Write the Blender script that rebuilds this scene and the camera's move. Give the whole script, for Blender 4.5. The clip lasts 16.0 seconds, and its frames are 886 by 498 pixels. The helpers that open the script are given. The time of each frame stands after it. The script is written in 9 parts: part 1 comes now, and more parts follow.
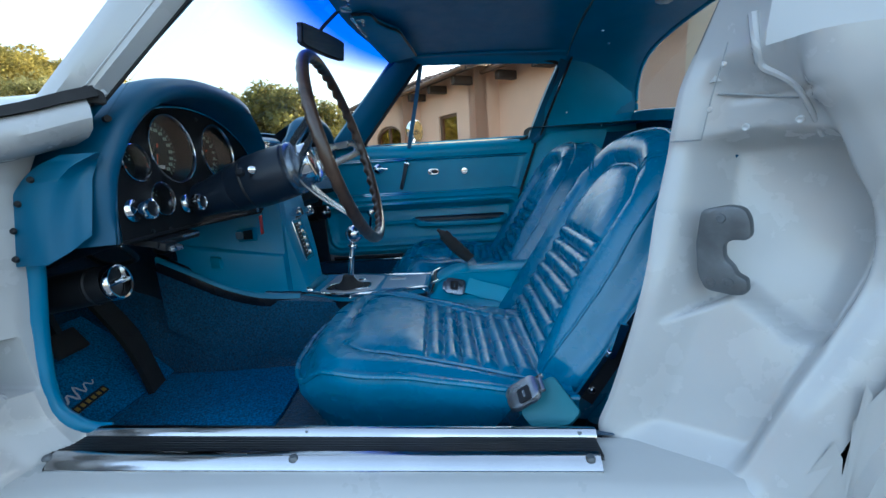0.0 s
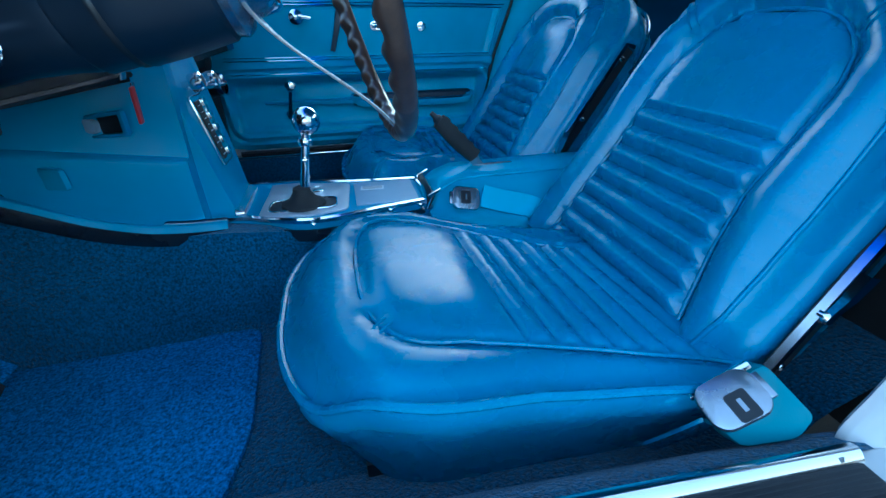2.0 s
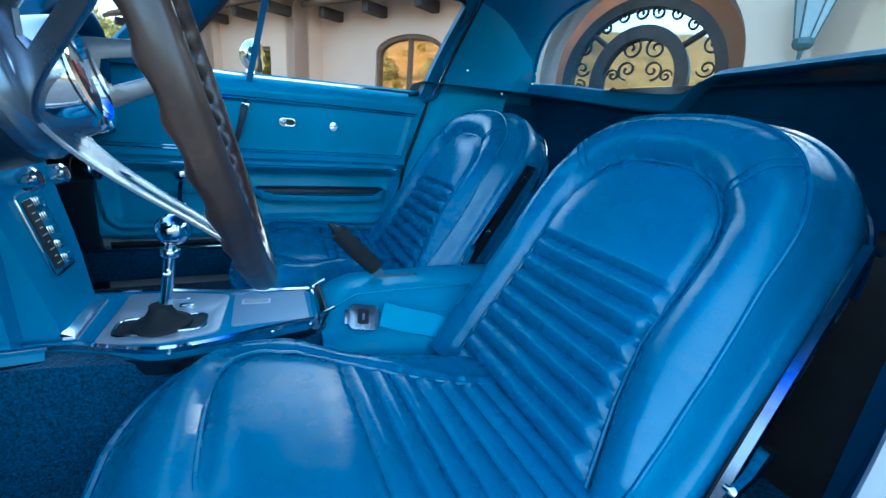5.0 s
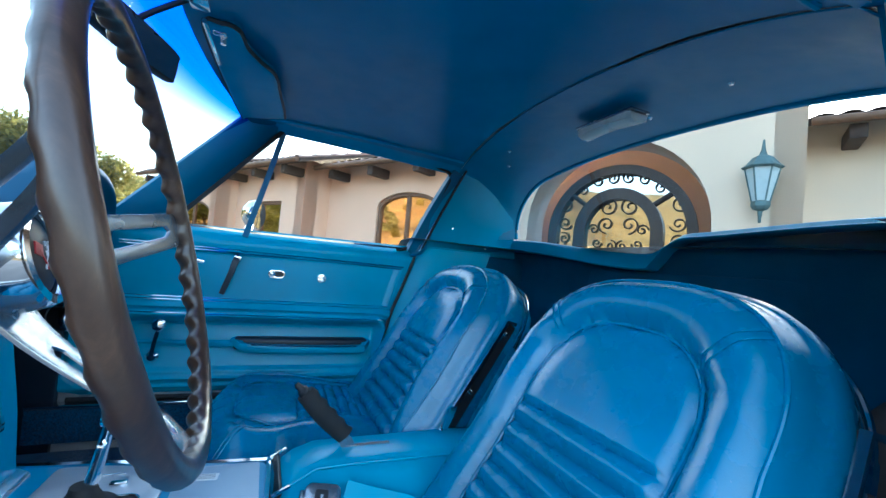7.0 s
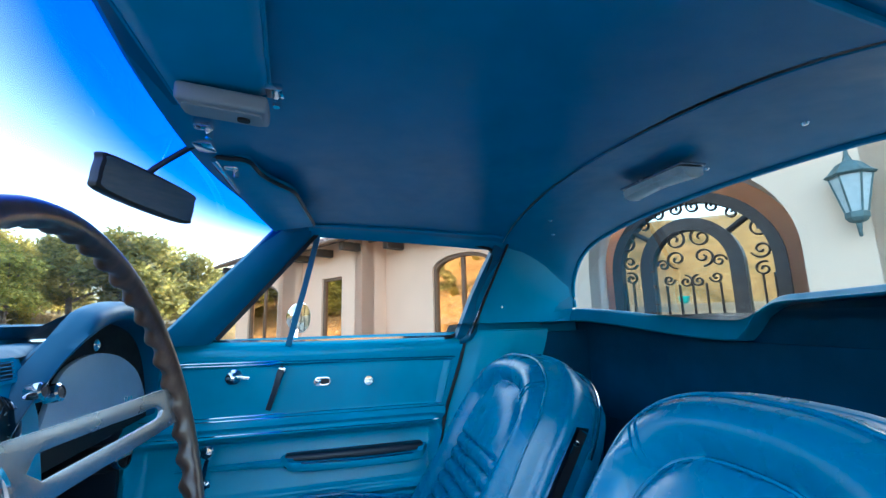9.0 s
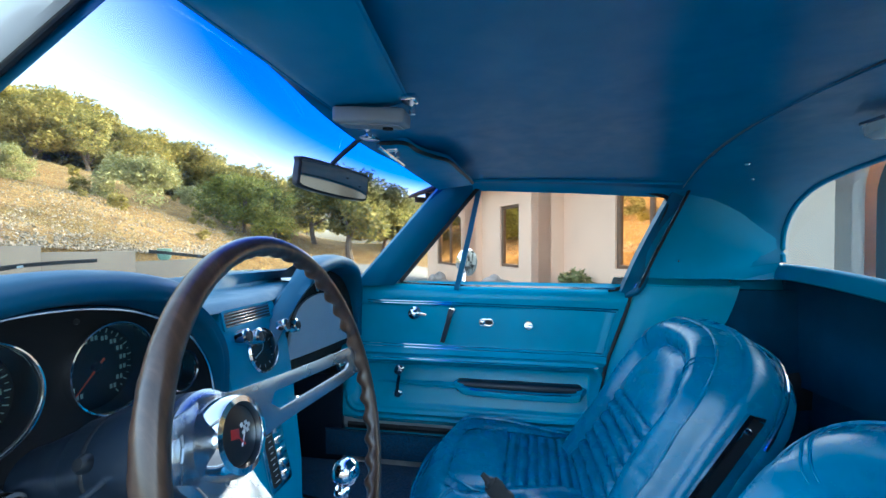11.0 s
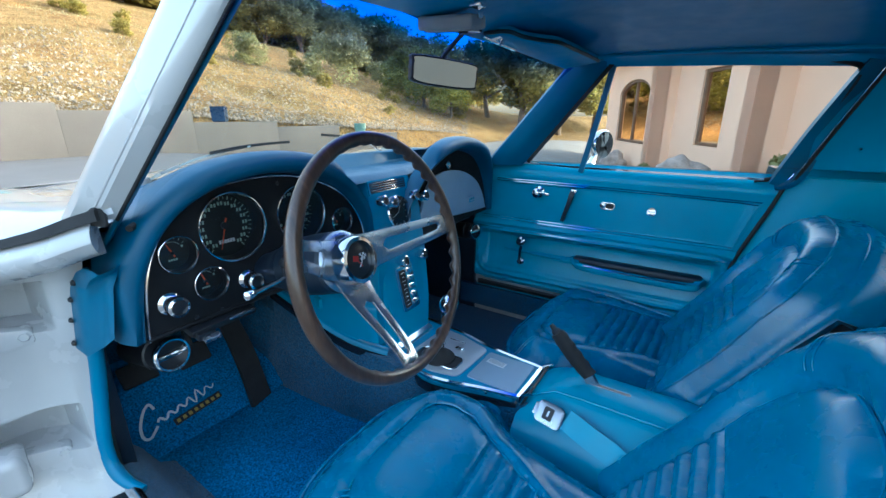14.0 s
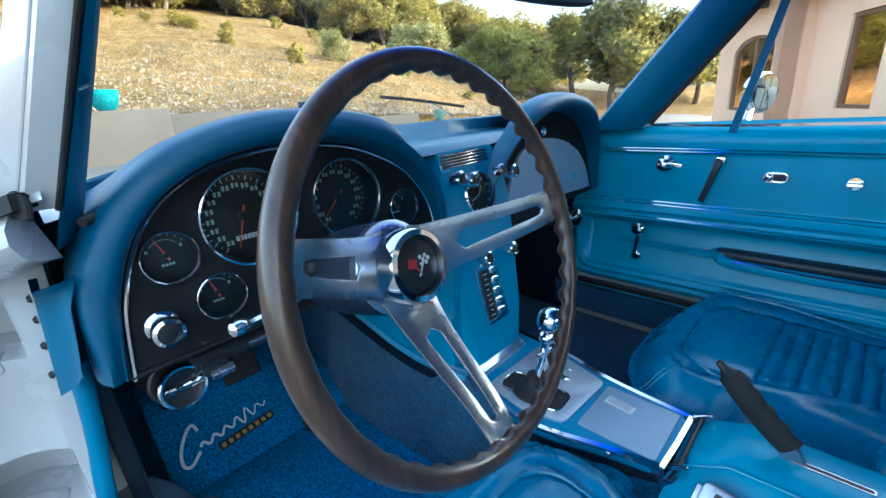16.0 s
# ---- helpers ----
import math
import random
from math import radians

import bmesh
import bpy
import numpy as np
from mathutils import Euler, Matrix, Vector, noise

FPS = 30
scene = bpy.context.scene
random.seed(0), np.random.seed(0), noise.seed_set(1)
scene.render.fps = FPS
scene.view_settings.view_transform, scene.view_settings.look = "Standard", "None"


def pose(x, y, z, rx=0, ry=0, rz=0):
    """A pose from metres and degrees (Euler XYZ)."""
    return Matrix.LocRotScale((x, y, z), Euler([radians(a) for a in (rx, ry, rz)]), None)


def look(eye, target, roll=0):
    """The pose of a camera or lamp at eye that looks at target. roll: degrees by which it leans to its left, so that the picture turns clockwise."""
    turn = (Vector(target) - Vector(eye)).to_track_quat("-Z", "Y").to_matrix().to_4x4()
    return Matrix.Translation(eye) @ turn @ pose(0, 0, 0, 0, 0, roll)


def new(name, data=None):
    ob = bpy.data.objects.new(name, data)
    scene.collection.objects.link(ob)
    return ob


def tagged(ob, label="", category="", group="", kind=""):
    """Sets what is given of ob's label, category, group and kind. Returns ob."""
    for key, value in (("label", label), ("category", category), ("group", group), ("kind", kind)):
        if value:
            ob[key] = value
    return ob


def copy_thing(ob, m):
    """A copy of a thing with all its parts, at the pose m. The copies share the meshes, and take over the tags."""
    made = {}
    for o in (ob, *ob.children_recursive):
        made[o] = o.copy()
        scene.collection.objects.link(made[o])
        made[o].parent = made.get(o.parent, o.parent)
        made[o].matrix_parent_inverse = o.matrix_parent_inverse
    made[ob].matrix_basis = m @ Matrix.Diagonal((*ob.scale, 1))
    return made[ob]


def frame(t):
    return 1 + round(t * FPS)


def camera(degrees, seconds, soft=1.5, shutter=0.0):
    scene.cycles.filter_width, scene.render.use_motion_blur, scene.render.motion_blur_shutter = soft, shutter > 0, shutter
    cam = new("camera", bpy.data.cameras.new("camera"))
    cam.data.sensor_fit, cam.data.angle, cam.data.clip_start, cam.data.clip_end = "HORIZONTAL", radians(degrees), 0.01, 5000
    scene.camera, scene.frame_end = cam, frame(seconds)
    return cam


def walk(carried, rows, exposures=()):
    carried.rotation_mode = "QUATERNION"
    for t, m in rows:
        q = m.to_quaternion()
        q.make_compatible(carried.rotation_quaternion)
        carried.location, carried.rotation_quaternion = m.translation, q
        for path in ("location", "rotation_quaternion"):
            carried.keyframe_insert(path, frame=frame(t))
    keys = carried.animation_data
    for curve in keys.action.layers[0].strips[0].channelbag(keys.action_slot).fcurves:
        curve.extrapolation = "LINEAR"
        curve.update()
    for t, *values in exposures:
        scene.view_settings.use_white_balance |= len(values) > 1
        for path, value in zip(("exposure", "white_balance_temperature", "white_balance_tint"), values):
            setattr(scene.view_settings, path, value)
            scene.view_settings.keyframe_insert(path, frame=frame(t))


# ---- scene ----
cam = camera(94.1, 16.0)
EXPO = [(0, 2.16, 5450, 4), (0.5, 2.28, 5250, 3), (1.0, 2.52, 4630, -1), (1.5, 2.64, 4440, -3), (2.5, 2.76, 4300, -6), (3.5, 2.78, 4300, -6), (4.2, 2.72, 4280, -6), (6.5, 2.94, 5030, 1), (8.2, 3.09, 5120, 2), (10.5, 3.05, 5050, 2), (11.5, 3.05, 5520, 2), (12.5, 2.97, 5350, 3), (13.5, 2.9, 5200, 2), (14.5, 2.75, 5200, 2), (15.5, 2.93, 5200, 2), (16, 3.01, 5250, 3)]
PATH = [
    (0, (0.1410, -1.1935, 0.7949), (0.0533, 0.7614, 0.3821), -3.64),
    (0.5, (0.0580, -1.0890, 0.7900), (0.0600, 0.8360, 0.2490), -4.00),
    (1, (-0.0030, -0.9740, 0.7730), (0.1150, 0.8960, 0.0740), -3.70),
    (1.5, (-0.0500, -0.8910, 0.7560), (0.1950, 0.9120, -0.0740), -2.60),
    (2, (-0.0950, -0.8290, 0.7570), (0.2940, 0.8830, -0.2000), -1.00),
    (2.5, (-0.1250, -0.7880, 0.7590), (0.3800, 0.8650, -0.2470), 0.70),
    (3, (-0.1190, -0.7640, 0.7450), (0.4750, 0.8660, -0.2500), 2.10),
    (3.5, (-0.0979, -0.7583, 0.7536), (0.5695, 0.8811, -0.1775), 3.10),
    (4, (-0.0730, -0.7530, 0.7600), (0.6500, 0.9140, -0.0760), 3.70),
    (4.2, (-0.0600, -0.7530, 0.7700), (0.6710, 0.9290, -0.0280), 3.70),
    (6.5, (-0.0124, -0.7516, 0.8230), (0.8056, 1.0711, 0.7301), 6.02),
    (7, (0.0057, -0.7508, 0.8302), (0.7868, 1.0888, 0.9059), 5.09),
    (7.5, (0.0319, -0.7392, 0.8442), (0.7481, 1.1158, 1.0584), 3.56),
    (8, (0.0502, -0.7016, 0.8722), (0.6998, 1.1625, 1.1930), 1.43),
    (8.2, (0.0561, -0.6898, 0.8858), (0.6766, 1.1782, 1.2407), 0.82),
    (10.5, (0.1078, -0.7046, 0.9912), (0.0811, 1.2908, 1.1247), -2.31),
    (11, (0.1320, -0.7233, 1.0114), (-0.2140, 1.2464, 0.9847), -0.06),
    (11.5, (0.1763, -0.7400, 1.0225), (-0.4232, 1.1622, 0.8743), 1.54),
    (12, (0.2157, -0.7628, 1.0266), (-0.5622, 1.0621, 0.7722), 2.12),
    (12.5, (0.2670, -0.7800, 1.0410), (-0.6260, 0.9740, 0.6840), 2.00),
    (13, (0.3180, -0.7960, 1.0380), (-0.6460, 0.8980, 0.5870), 1.40),
    (13.5, (0.3435, -0.8117, 1.0346), (-0.6644, 0.8284, 0.4923), 0.80),
    (14, (0.3270, -0.8040, 1.0380), (-0.7270, 0.7830, 0.4300), -0.40),
    (14.5, (0.3012, -0.7877, 1.0449), (-0.7983, 0.7465, 0.3835), -1.35),
    (15, (0.2260, -0.7360, 1.0330), (-0.9310, 0.7410, 0.3410), -2.60),
    (15.5, (0.1760, -0.6710, 0.9780), (-1.0660, 0.7440, 0.3020), -3.60),
    (16, (0.1593, -0.6046, 0.9685), (-1.1881, 0.7225, 0.3179), -4.48),
]
walk(cam, [(t, look(eye, target, roll)) for t, eye, target, roll in PATH], exposures=EXPO)

# ---- world and light ----
SUN = Vector((0.67, 0.67, 0.178)).normalized()
world = bpy.data.worlds.new("world")
scene.world = world
world.use_nodes = True
_nt = world.node_tree
_sky = _nt.nodes.new("ShaderNodeTexSky")
_sky.sky_type = 'NISHITA'
_sky.sun_disc = False
_sky.sun_elevation = math.asin(SUN.z)
_sky.sun_rotation = math.atan2(SUN.x, SUN.y)
_sky.dust_density = 4.0
_sky.ozone_density = 0.6
_haze = _nt.nodes.new("ShaderNodeHueSaturation")
_haze.inputs["Saturation"].default_value, _haze.inputs["Value"].default_value = 0.70, 1.25
_nt.links.new(_sky.outputs[0], _haze.inputs["Color"])
_nt.links.new(_haze.outputs[0], _nt.nodes["Background"].inputs[0])
_nt.nodes["Background"].inputs[1].default_value = 0.15
_sl = bpy.data.lights.new("sun", 'SUN')
_sl.energy, _sl.angle, _sl.color = 1.18, radians(0.6), (1.0, 0.85, 0.62)
sun = new("sun", _sl)
sun.matrix_world = look((0, 0, 30), Vector((0, 0, 30)) - SUN)


# ---- materials ----
def nodes_of(name):
    m = bpy.data.materials.new(name)
    m.use_nodes = True
    return m, m.node_tree, m.node_tree.nodes["Principled BSDF"]


def noise_tex(nt, scale, detail=4, coord="Object", stretch=None, rough=0.55):
    tc = nt.nodes.new("ShaderNodeTexCoord")
    n = nt.nodes.new("ShaderNodeTexNoise")
    n.inputs["Scale"].default_value, n.inputs["Detail"].default_value = scale, detail
    n.inputs["Roughness"].default_value = rough
    src = tc.outputs[coord]
    if stretch:
        mp = nt.nodes.new("ShaderNodeMapping")
        mp.inputs["Scale"].default_value = stretch
        nt.links.new(src, mp.inputs[0])
        src = mp.outputs[0]
    nt.links.new(src, n.inputs["Vector"])
    return n


def ramp(nt, src, stops):
    r = nt.nodes.new("ShaderNodeValToRGB")
    while len(r.color_ramp.elements) < len(stops):
        r.color_ramp.elements.new(0.5)
    for e, (p, c) in zip(r.color_ramp.elements, stops):
        e.position, e.color = p, (*c, 1)
    nt.links.new(src, r.inputs[0])
    return r


def bump(nt, bsdf, src, strength, dist=0.002, prev=None):
    b = nt.nodes.new("ShaderNodeBump")
    b.inputs["Strength"].default_value, b.inputs["Distance"].default_value = strength, dist
    nt.links.new(src, b.inputs["Height"])
    if prev:
        nt.links.new(prev.outputs[0], b.inputs["Normal"])
    nt.links.new(b.outputs[0], bsdf.inputs["Normal"])
    return b


def surface(name, col, rough=0.5, metal=0.0, var=0.15, scale=8.0, grain=250.0, bump_s=0.15, bump_d=0.001,
            rough_var=0.08, coat=0.0, spec=0.5, stretch=None, col2=None):
    """A two-scale surface: broad tone and gloss changes, and a fine grain in relief."""
    m, nt, b = nodes_of(name)
    n = noise_tex(nt, scale, 5, stretch=stretch)
    hi = col2 or tuple(min(1, c * (1 + var)) for c in col)
    lo = tuple(c * (1 - var) for c in col)
    r = ramp(nt, n.outputs["Fac"], [(0.3, lo), (0.7, hi)])
    nt.links.new(r.outputs[0], b.inputs["Base Color"])
    mr = nt.nodes.new("ShaderNodeMapRange")
    mr.inputs["From Min"].default_value, mr.inputs["From Max"].default_value = 0.3, 0.7
    mr.inputs["To Min"].default_value, mr.inputs["To Max"].default_value = max(0.02, rough - rough_var), min(1, rough + rough_var)
    n2 = noise_tex(nt, scale * 2.7, 6)
    nt.links.new(n2.outputs["Fac"], mr.inputs["Value"])
    nt.links.new(mr.outputs[0], b.inputs["Roughness"])
    b.inputs["Metallic"].default_value = metal
    b.inputs["Specular IOR Level"].default_value = spec
    b.inputs["Coat Weight"].default_value = coat
    b.inputs["Coat Roughness"].default_value = 0.04
    if bump_s:
        g = noise_tex(nt, grain, 3, stretch=stretch)
        bump(nt, b, g.outputs["Fac"], bump_s, bump_d)
    return m


def vinyl(name, col, rough=0.36, cell=420.0, strength=0.16, lump=0.2, spec=0.52, spread=1.0):
    m, nt, b = nodes_of(name)
    n = noise_tex(nt, 5.0, 4)
    r = ramp(nt, n.outputs["Fac"], [(0.3, tuple(c * 0.86 for c in col)), (0.72, tuple(c * 1.13 for c in col))])
    nt.links.new(r.outputs[0], b.inputs["Base Color"])
    n2 = noise_tex(nt, 22.0, 5)
    mr = nt.nodes.new("ShaderNodeMapRange")
    mr.inputs["From Min"].default_value, mr.inputs["From Max"].default_value = 0.3, 0.7
    mr.inputs["To Min"].default_value, mr.inputs["To Max"].default_value = rough - 0.06 * spread, rough + 0.08 * spread
    nt.links.new(n2.outputs["Fac"], mr.inputs["Value"])
    nt.links.new(mr.outputs[0], b.inputs["Roughness"])
    tc = nt.nodes.new("ShaderNodeTexCoord")
    v = nt.nodes.new("ShaderNodeTexVoronoi")
    v.feature = 'DISTANCE_TO_EDGE'
    v.inputs["Scale"].default_value = cell
    nt.links.new(tc.outputs["Object"], v.inputs["Vector"])
    n3 = noise_tex(nt, 9.0, 3)
    b1 = bump(nt, b, n3.outputs["Fac"], lump, 0.004)
    bump(nt, b, v.outputs["Distance"], strength, 0.0006, b1)
    b.inputs["Specular IOR Level"].default_value = spec
    return m


def carpet_mat(name, col, sheen=0.3):
    m, nt, b = nodes_of(name)
    n = noise_tex(nt, 240.0, 3, rough=0.65)
    n2 = noise_tex(nt, 6.0, 4)
    r = ramp(nt, n.outputs["Fac"], [(0.36, tuple(c * 0.35 for c in col)), (0.64, tuple(c * 1.35 for c in col))])
    r2 = ramp(nt, n2.outputs["Fac"], [(0.3, (0.82, 0.82, 0.82)), (0.7, (1.12, 1.12, 1.12))])
    mx = nt.nodes.new("ShaderNodeMix")
    mx.data_type, mx.blend_type = 'RGBA', 'MULTIPLY'
    mx.inputs[0].default_value = 1.0
    nt.links.new(r.outputs[0], mx.inputs[6])
    nt.links.new(r2.outputs[0], mx.inputs[7])
    nt.links.new(mx.outputs[2], b.inputs["Base Color"])
    b.inputs["Roughness"].default_value = 0.95
    b.inputs["Specular IOR Level"].default_value = 0.15
    b.inputs["Sheen Weight"].default_value = sheen
    bump(nt, b, n.outputs["Fac"], 0.9, 0.006)
    return m


def wood_mat(name):
    m, nt, b = nodes_of(name)
    n = noise_tex(nt, 12.0, 8, stretch=(1, 6, 1), rough=0.7)
    r = ramp(nt, n.outputs["Fac"], [(0.28, (0.022, 0.012, 0.008)), (0.55, (0.062, 0.033, 0.020)), (0.78, (0.135, 0.076, 0.046))])
    nt.links.new(r.outputs[0], b.inputs["Base Color"])
    b.inputs["Roughness"].default_value = 0.34
    b.inputs["Coat Weight"].default_value = 0.5
    b.inputs["Coat Roughness"].default_value = 0.2
    n2 = noise_tex(nt, 60.0, 5)
    bump(nt, b, n2.outputs["Fac"], 0.12, 0.001)
    return m


def glass_mat(name, tint=(0.93, 0.96, 0.95), band=None, gloss=1.0):
    """Clear pane: passes light, mirrors by Fresnel; band (z0, z1, colour) is a shaded strip at the top of a windscreen."""
    m = bpy.data.materials.new(name)
    m.use_nodes = True
    nt = m.node_tree
    nt.nodes.clear()
    out = nt.nodes.new("ShaderNodeOutputMaterial")
    tr = nt.nodes.new("ShaderNodeBsdfTransparent")
    gl = nt.nodes.new("ShaderNodeBsdfGlossy")
    mix = nt.nodes.new("ShaderNodeMixShader")
    fr = nt.nodes.new("ShaderNodeFresnel")
    fr.inputs["IOR"].default_value = 1.45
    mu = nt.nodes.new("ShaderNodeMath")
    mu.operation = 'MULTIPLY'
    mu.inputs[1].default_value = gloss
    gl.inputs["Roughness"].default_value = 0.01
    tr.inputs["Color"].default_value = (*tint, 1)
    if band:
        tc = nt.nodes.new("ShaderNodeTexCoord")
        sp = nt.nodes.new("ShaderNodeSeparateXYZ")
        mr = nt.nodes.new("ShaderNodeMapRange")
        mr.interpolation_type = 'SMOOTHSTEP'
        mr.inputs["From Min"].default_value, mr.inputs["From Max"].default_value = band[0], band[1]
        r = ramp(nt, mr.outputs[0], [(0.0, tint), (0.40, tuple((a + 2 * b) / 3 for a, b in zip(band[2], tint))), (1.0, band[2])])
        nt.links.new(tc.outputs["Object"], sp.inputs[0])
        nt.links.new(sp.outputs["Z"], mr.inputs["Value"])
        nt.links.new(r.outputs[0], tr.inputs["Color"])
    nt.links.new(fr.outputs[0], mu.inputs[0])
    nt.links.new(mu.outputs[0], mix.inputs[0])
    nt.links.new(tr.outputs[0], mix.inputs[1])
    nt.links.new(gl.outputs[0], mix.inputs[2])
    nt.links.new(mix.outputs[0], out.inputs[0])
    return m


BLUE = (0.0102, 0.191, 0.359)
M_VINYL = vinyl("blue_vinyl", BLUE)
M_SEAT = vinyl("blue_seat_vinyl", (0.00508, 0.175, 0.329), rough=0.27, lump=0.08, spec=0.62, spread=0.5)
M_DASH = vinyl("blue_padded_vinyl", (0.00635, 0.127, 0.243), rough=0.42, cell=700.0, strength=0.1)
M_COWL = vinyl("dark_blue_dash_vinyl", (0.00508, 0.0864, 0.174), rough=0.44, cell=700.0, strength=0.1, lump=0.08)
M_DOOR = vinyl("blue_door_vinyl", (0.0152, 0.316, 0.489), rough=0.34, cell=600.0)
M_STACK = vinyl("blue_moulded_plastic", (0.0102, 0.235, 0.416), rough=0.42, cell=300.0)
M_TEAL = vinyl("teal_blue_plastic", (0.0201, 0.361, 0.535), rough=0.45, cell=300.0)
M_COVER = vinyl("dark_teal_plastic", (0.0152, 0.165, 0.219), rough=0.5, cell=300.0)
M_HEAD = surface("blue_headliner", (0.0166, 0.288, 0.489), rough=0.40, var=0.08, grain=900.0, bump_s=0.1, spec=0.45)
# headliner blue darkened: the shade under the roof is put into its colour
M_HEAD_SHADED = surface("shaded_blue_headliner", (0.013, 0.205, 0.373), rough=0.36, var=0.08, grain=900.0, bump_s=0.1, spec=0.45)
M_CARPET = carpet_mat("dark_blue_carpet", (0.00762, 0.0889, 0.185))
M_BULK = surface("black_blue_carpet", (0.0131, 0.073, 0.144), rough=0.95, var=0.25, scale=6.0, grain=500.0, bump_s=0.35, spec=0.1)
M_MAT = carpet_mat("blue_floor_mat", (0.00841, 0.22, 0.504), 0.05)
M_WHITE = surface("white_car_paint", (0.49, 0.495, 0.49), rough=0.3, var=0.03, scale=3.0, bump_s=0.03, grain=30.0, coat=0.9, rough_var=0.05)
M_JAMB = surface("white_jamb_paint", (0.50, 0.505, 0.505), rough=0.25, var=0.05, scale=6.0, bump_s=0.12, grain=60.0, coat=0.4)
M_BRIGHT = surface("bright_sill_metal", (0.62, 0.63, 0.65), rough=0.15, metal=1.0, var=0.06, bump_s=0.03, rough_var=0.06)
M_CHROME = surface("chrome", (0.82, 0.83, 0.85), rough=0.08, metal=1.0, var=0.05, bump_s=0.02, rough_var=0.04)
M_ALU = surface("brushed_aluminium", (0.38, 0.41, 0.45), rough=0.24, metal=0.9, var=0.06, grain=500.0, bump_s=0.12, rough_var=0.06)
M_SILVER = surface("silver_console_plate", (0.55, 0.58, 0.62), rough=0.38, metal=0.7, var=0.06, grain=600.0, bump_s=0.1)
M_GLOVE = surface("silver_blue_paint", (0.33, 0.432, 0.533), rough=0.42, metal=0.3, var=0.05, bump_s=0.05)
M_CRINKLE = surface("black_crinkle_paint", (0.011, 0.012, 0.014), rough=0.6, var=0.3, grain=900.0, bump_s=0.5, bump_d=0.0008, spec=0.2)
M_BLACK = surface("black_plastic", (0.012, 0.014, 0.018), rough=0.42, var=0.2, grain=400.0, bump_s=0.1)
M_GLOSSBLACK = surface("gloss_black_trim", (0.010, 0.014, 0.022), rough=0.18, var=0.2, grain=200.0, bump_s=0.05)
M_RUBBER = surface("black_rubber", (0.016, 0.016, 0.017), rough=0.75, var=0.25, grain=300.0, bump_s=0.25)
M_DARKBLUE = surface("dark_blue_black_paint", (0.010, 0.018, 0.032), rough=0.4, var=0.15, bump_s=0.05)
M_WOOD = wood_mat("dark_walnut_rim")
M_DIAL = surface("black_dial", (0.008, 0.012, 0.012), rough=0.6, var=0.2, bump_s=0.0)
M_MARK = surface("pale_green_print", (0.42, 0.55, 0.46), rough=0.6, var=0.05, bump_s=0.0)
M_WHITEPRINT = surface("white_print", (0.75, 0.77, 0.78), rough=0.6, var=0.05, bump_s=0.0)
M_NEEDLE = surface("orange_red_needle", (0.75, 0.10, 0.03), rough=0.5, var=0.05, bump_s=0.0)
M_RED = surface("red_enamel", (0.45, 0.03, 0.03), rough=0.4, var=0.1, bump_s=0.0)
M_GOLD = surface("gold_print", (0.45, 0.30, 0.06), rough=0.6, var=0.1, bump_s=0.0)
M_GREYMETAL = surface("grey_cast_metal", (0.16, 0.175, 0.19), rough=0.5, metal=0.6, var=0.25, scale=30.0, grain=300.0, bump_s=0.4)
M_GREYPLASTIC = surface("grey_plastic", (0.32, 0.34, 0.35), rough=0.45, var=0.06, bump_s=0.05)
M_LENS = surface("milky_lamp_lens", (0.84, 0.82, 0.74), rough=0.3, var=0.06, bump_s=0.05)
M_GLASS = glass_mat("clear_glass", gloss=0.3)
M_REARGLASS = glass_mat("tinted_rear_glass", tint=(0.74, 0.77, 0.77), gloss=0.3)
M_DIALGLASS = glass_mat("dial_glass", tint=(0.97, 0.98, 0.98), gloss=1.0)
M_SCREEN = glass_mat("windscreen_glass", tint=(0.80, 0.84, 0.83), band=(1.095, 1.195, (0.004, 0.085, 0.62)), gloss=0.06)
M_DIPPED = surface("dipped_mirror_glass", (0.36, 0.37, 0.38), rough=0.03, metal=1.0, var=0.0, bump_s=0.0, rough_var=0.0)
M_MIRROR = surface("mirror_silver", (0.85, 0.86, 0.87), rough=0.02, metal=1.0, var=0.0, bump_s=0.0, rough_var=0.0)


# ---- mesh helpers ----
def grid(bm, rows, close_u=False, close_v=False):
    """Quads between rows of points; close_u joins each row's ends, close_v the first and last rows."""
    vs = [[bm.verts.new(p) for p in r] for r in rows]
    nr, nc = len(vs), len(vs[0])
    for i in range(nr if close_v else nr - 1):
        for j in range(nc if close_u else nc - 1):
            a, b, c, d = vs[i][j], vs[i][(j + 1) % nc], vs[(i + 1) % nr][(j + 1) % nc], vs[(i + 1) % nr][j]
            try:
                bm.faces.new((a, b, c, d))
            except ValueError:
                pass
    return vs


def cap(bm, ring):
    try:
        bm.faces.new(ring)
    except ValueError:
        pass


def smooth_path(pts, n=8, closed=False):
    """Catmull-Rom through the points."""
    P = [Vector(p) for p in pts]
    k = len(P)
    out = []
    for i in range(k if closed else k - 1):
        if closed:
            a, b, c, d = P[i - 1], P[i], P[(i + 1) % k], P[(i + 2) % k]
        else:
            a, b, c, d = P[max(i - 1, 0)], P[i], P[i + 1], P[min(i + 2, k - 1)]
        for j in range(n):
            t = j / n
            out.append(0.5 * ((2 * b) + (c - a) * t + (2 * a - 5 * b + 4 * c - d) * t * t + (3 * b - a - 3 * c + d) * t ** 3))
    if not closed:
        out.append(P[-1])
    return out


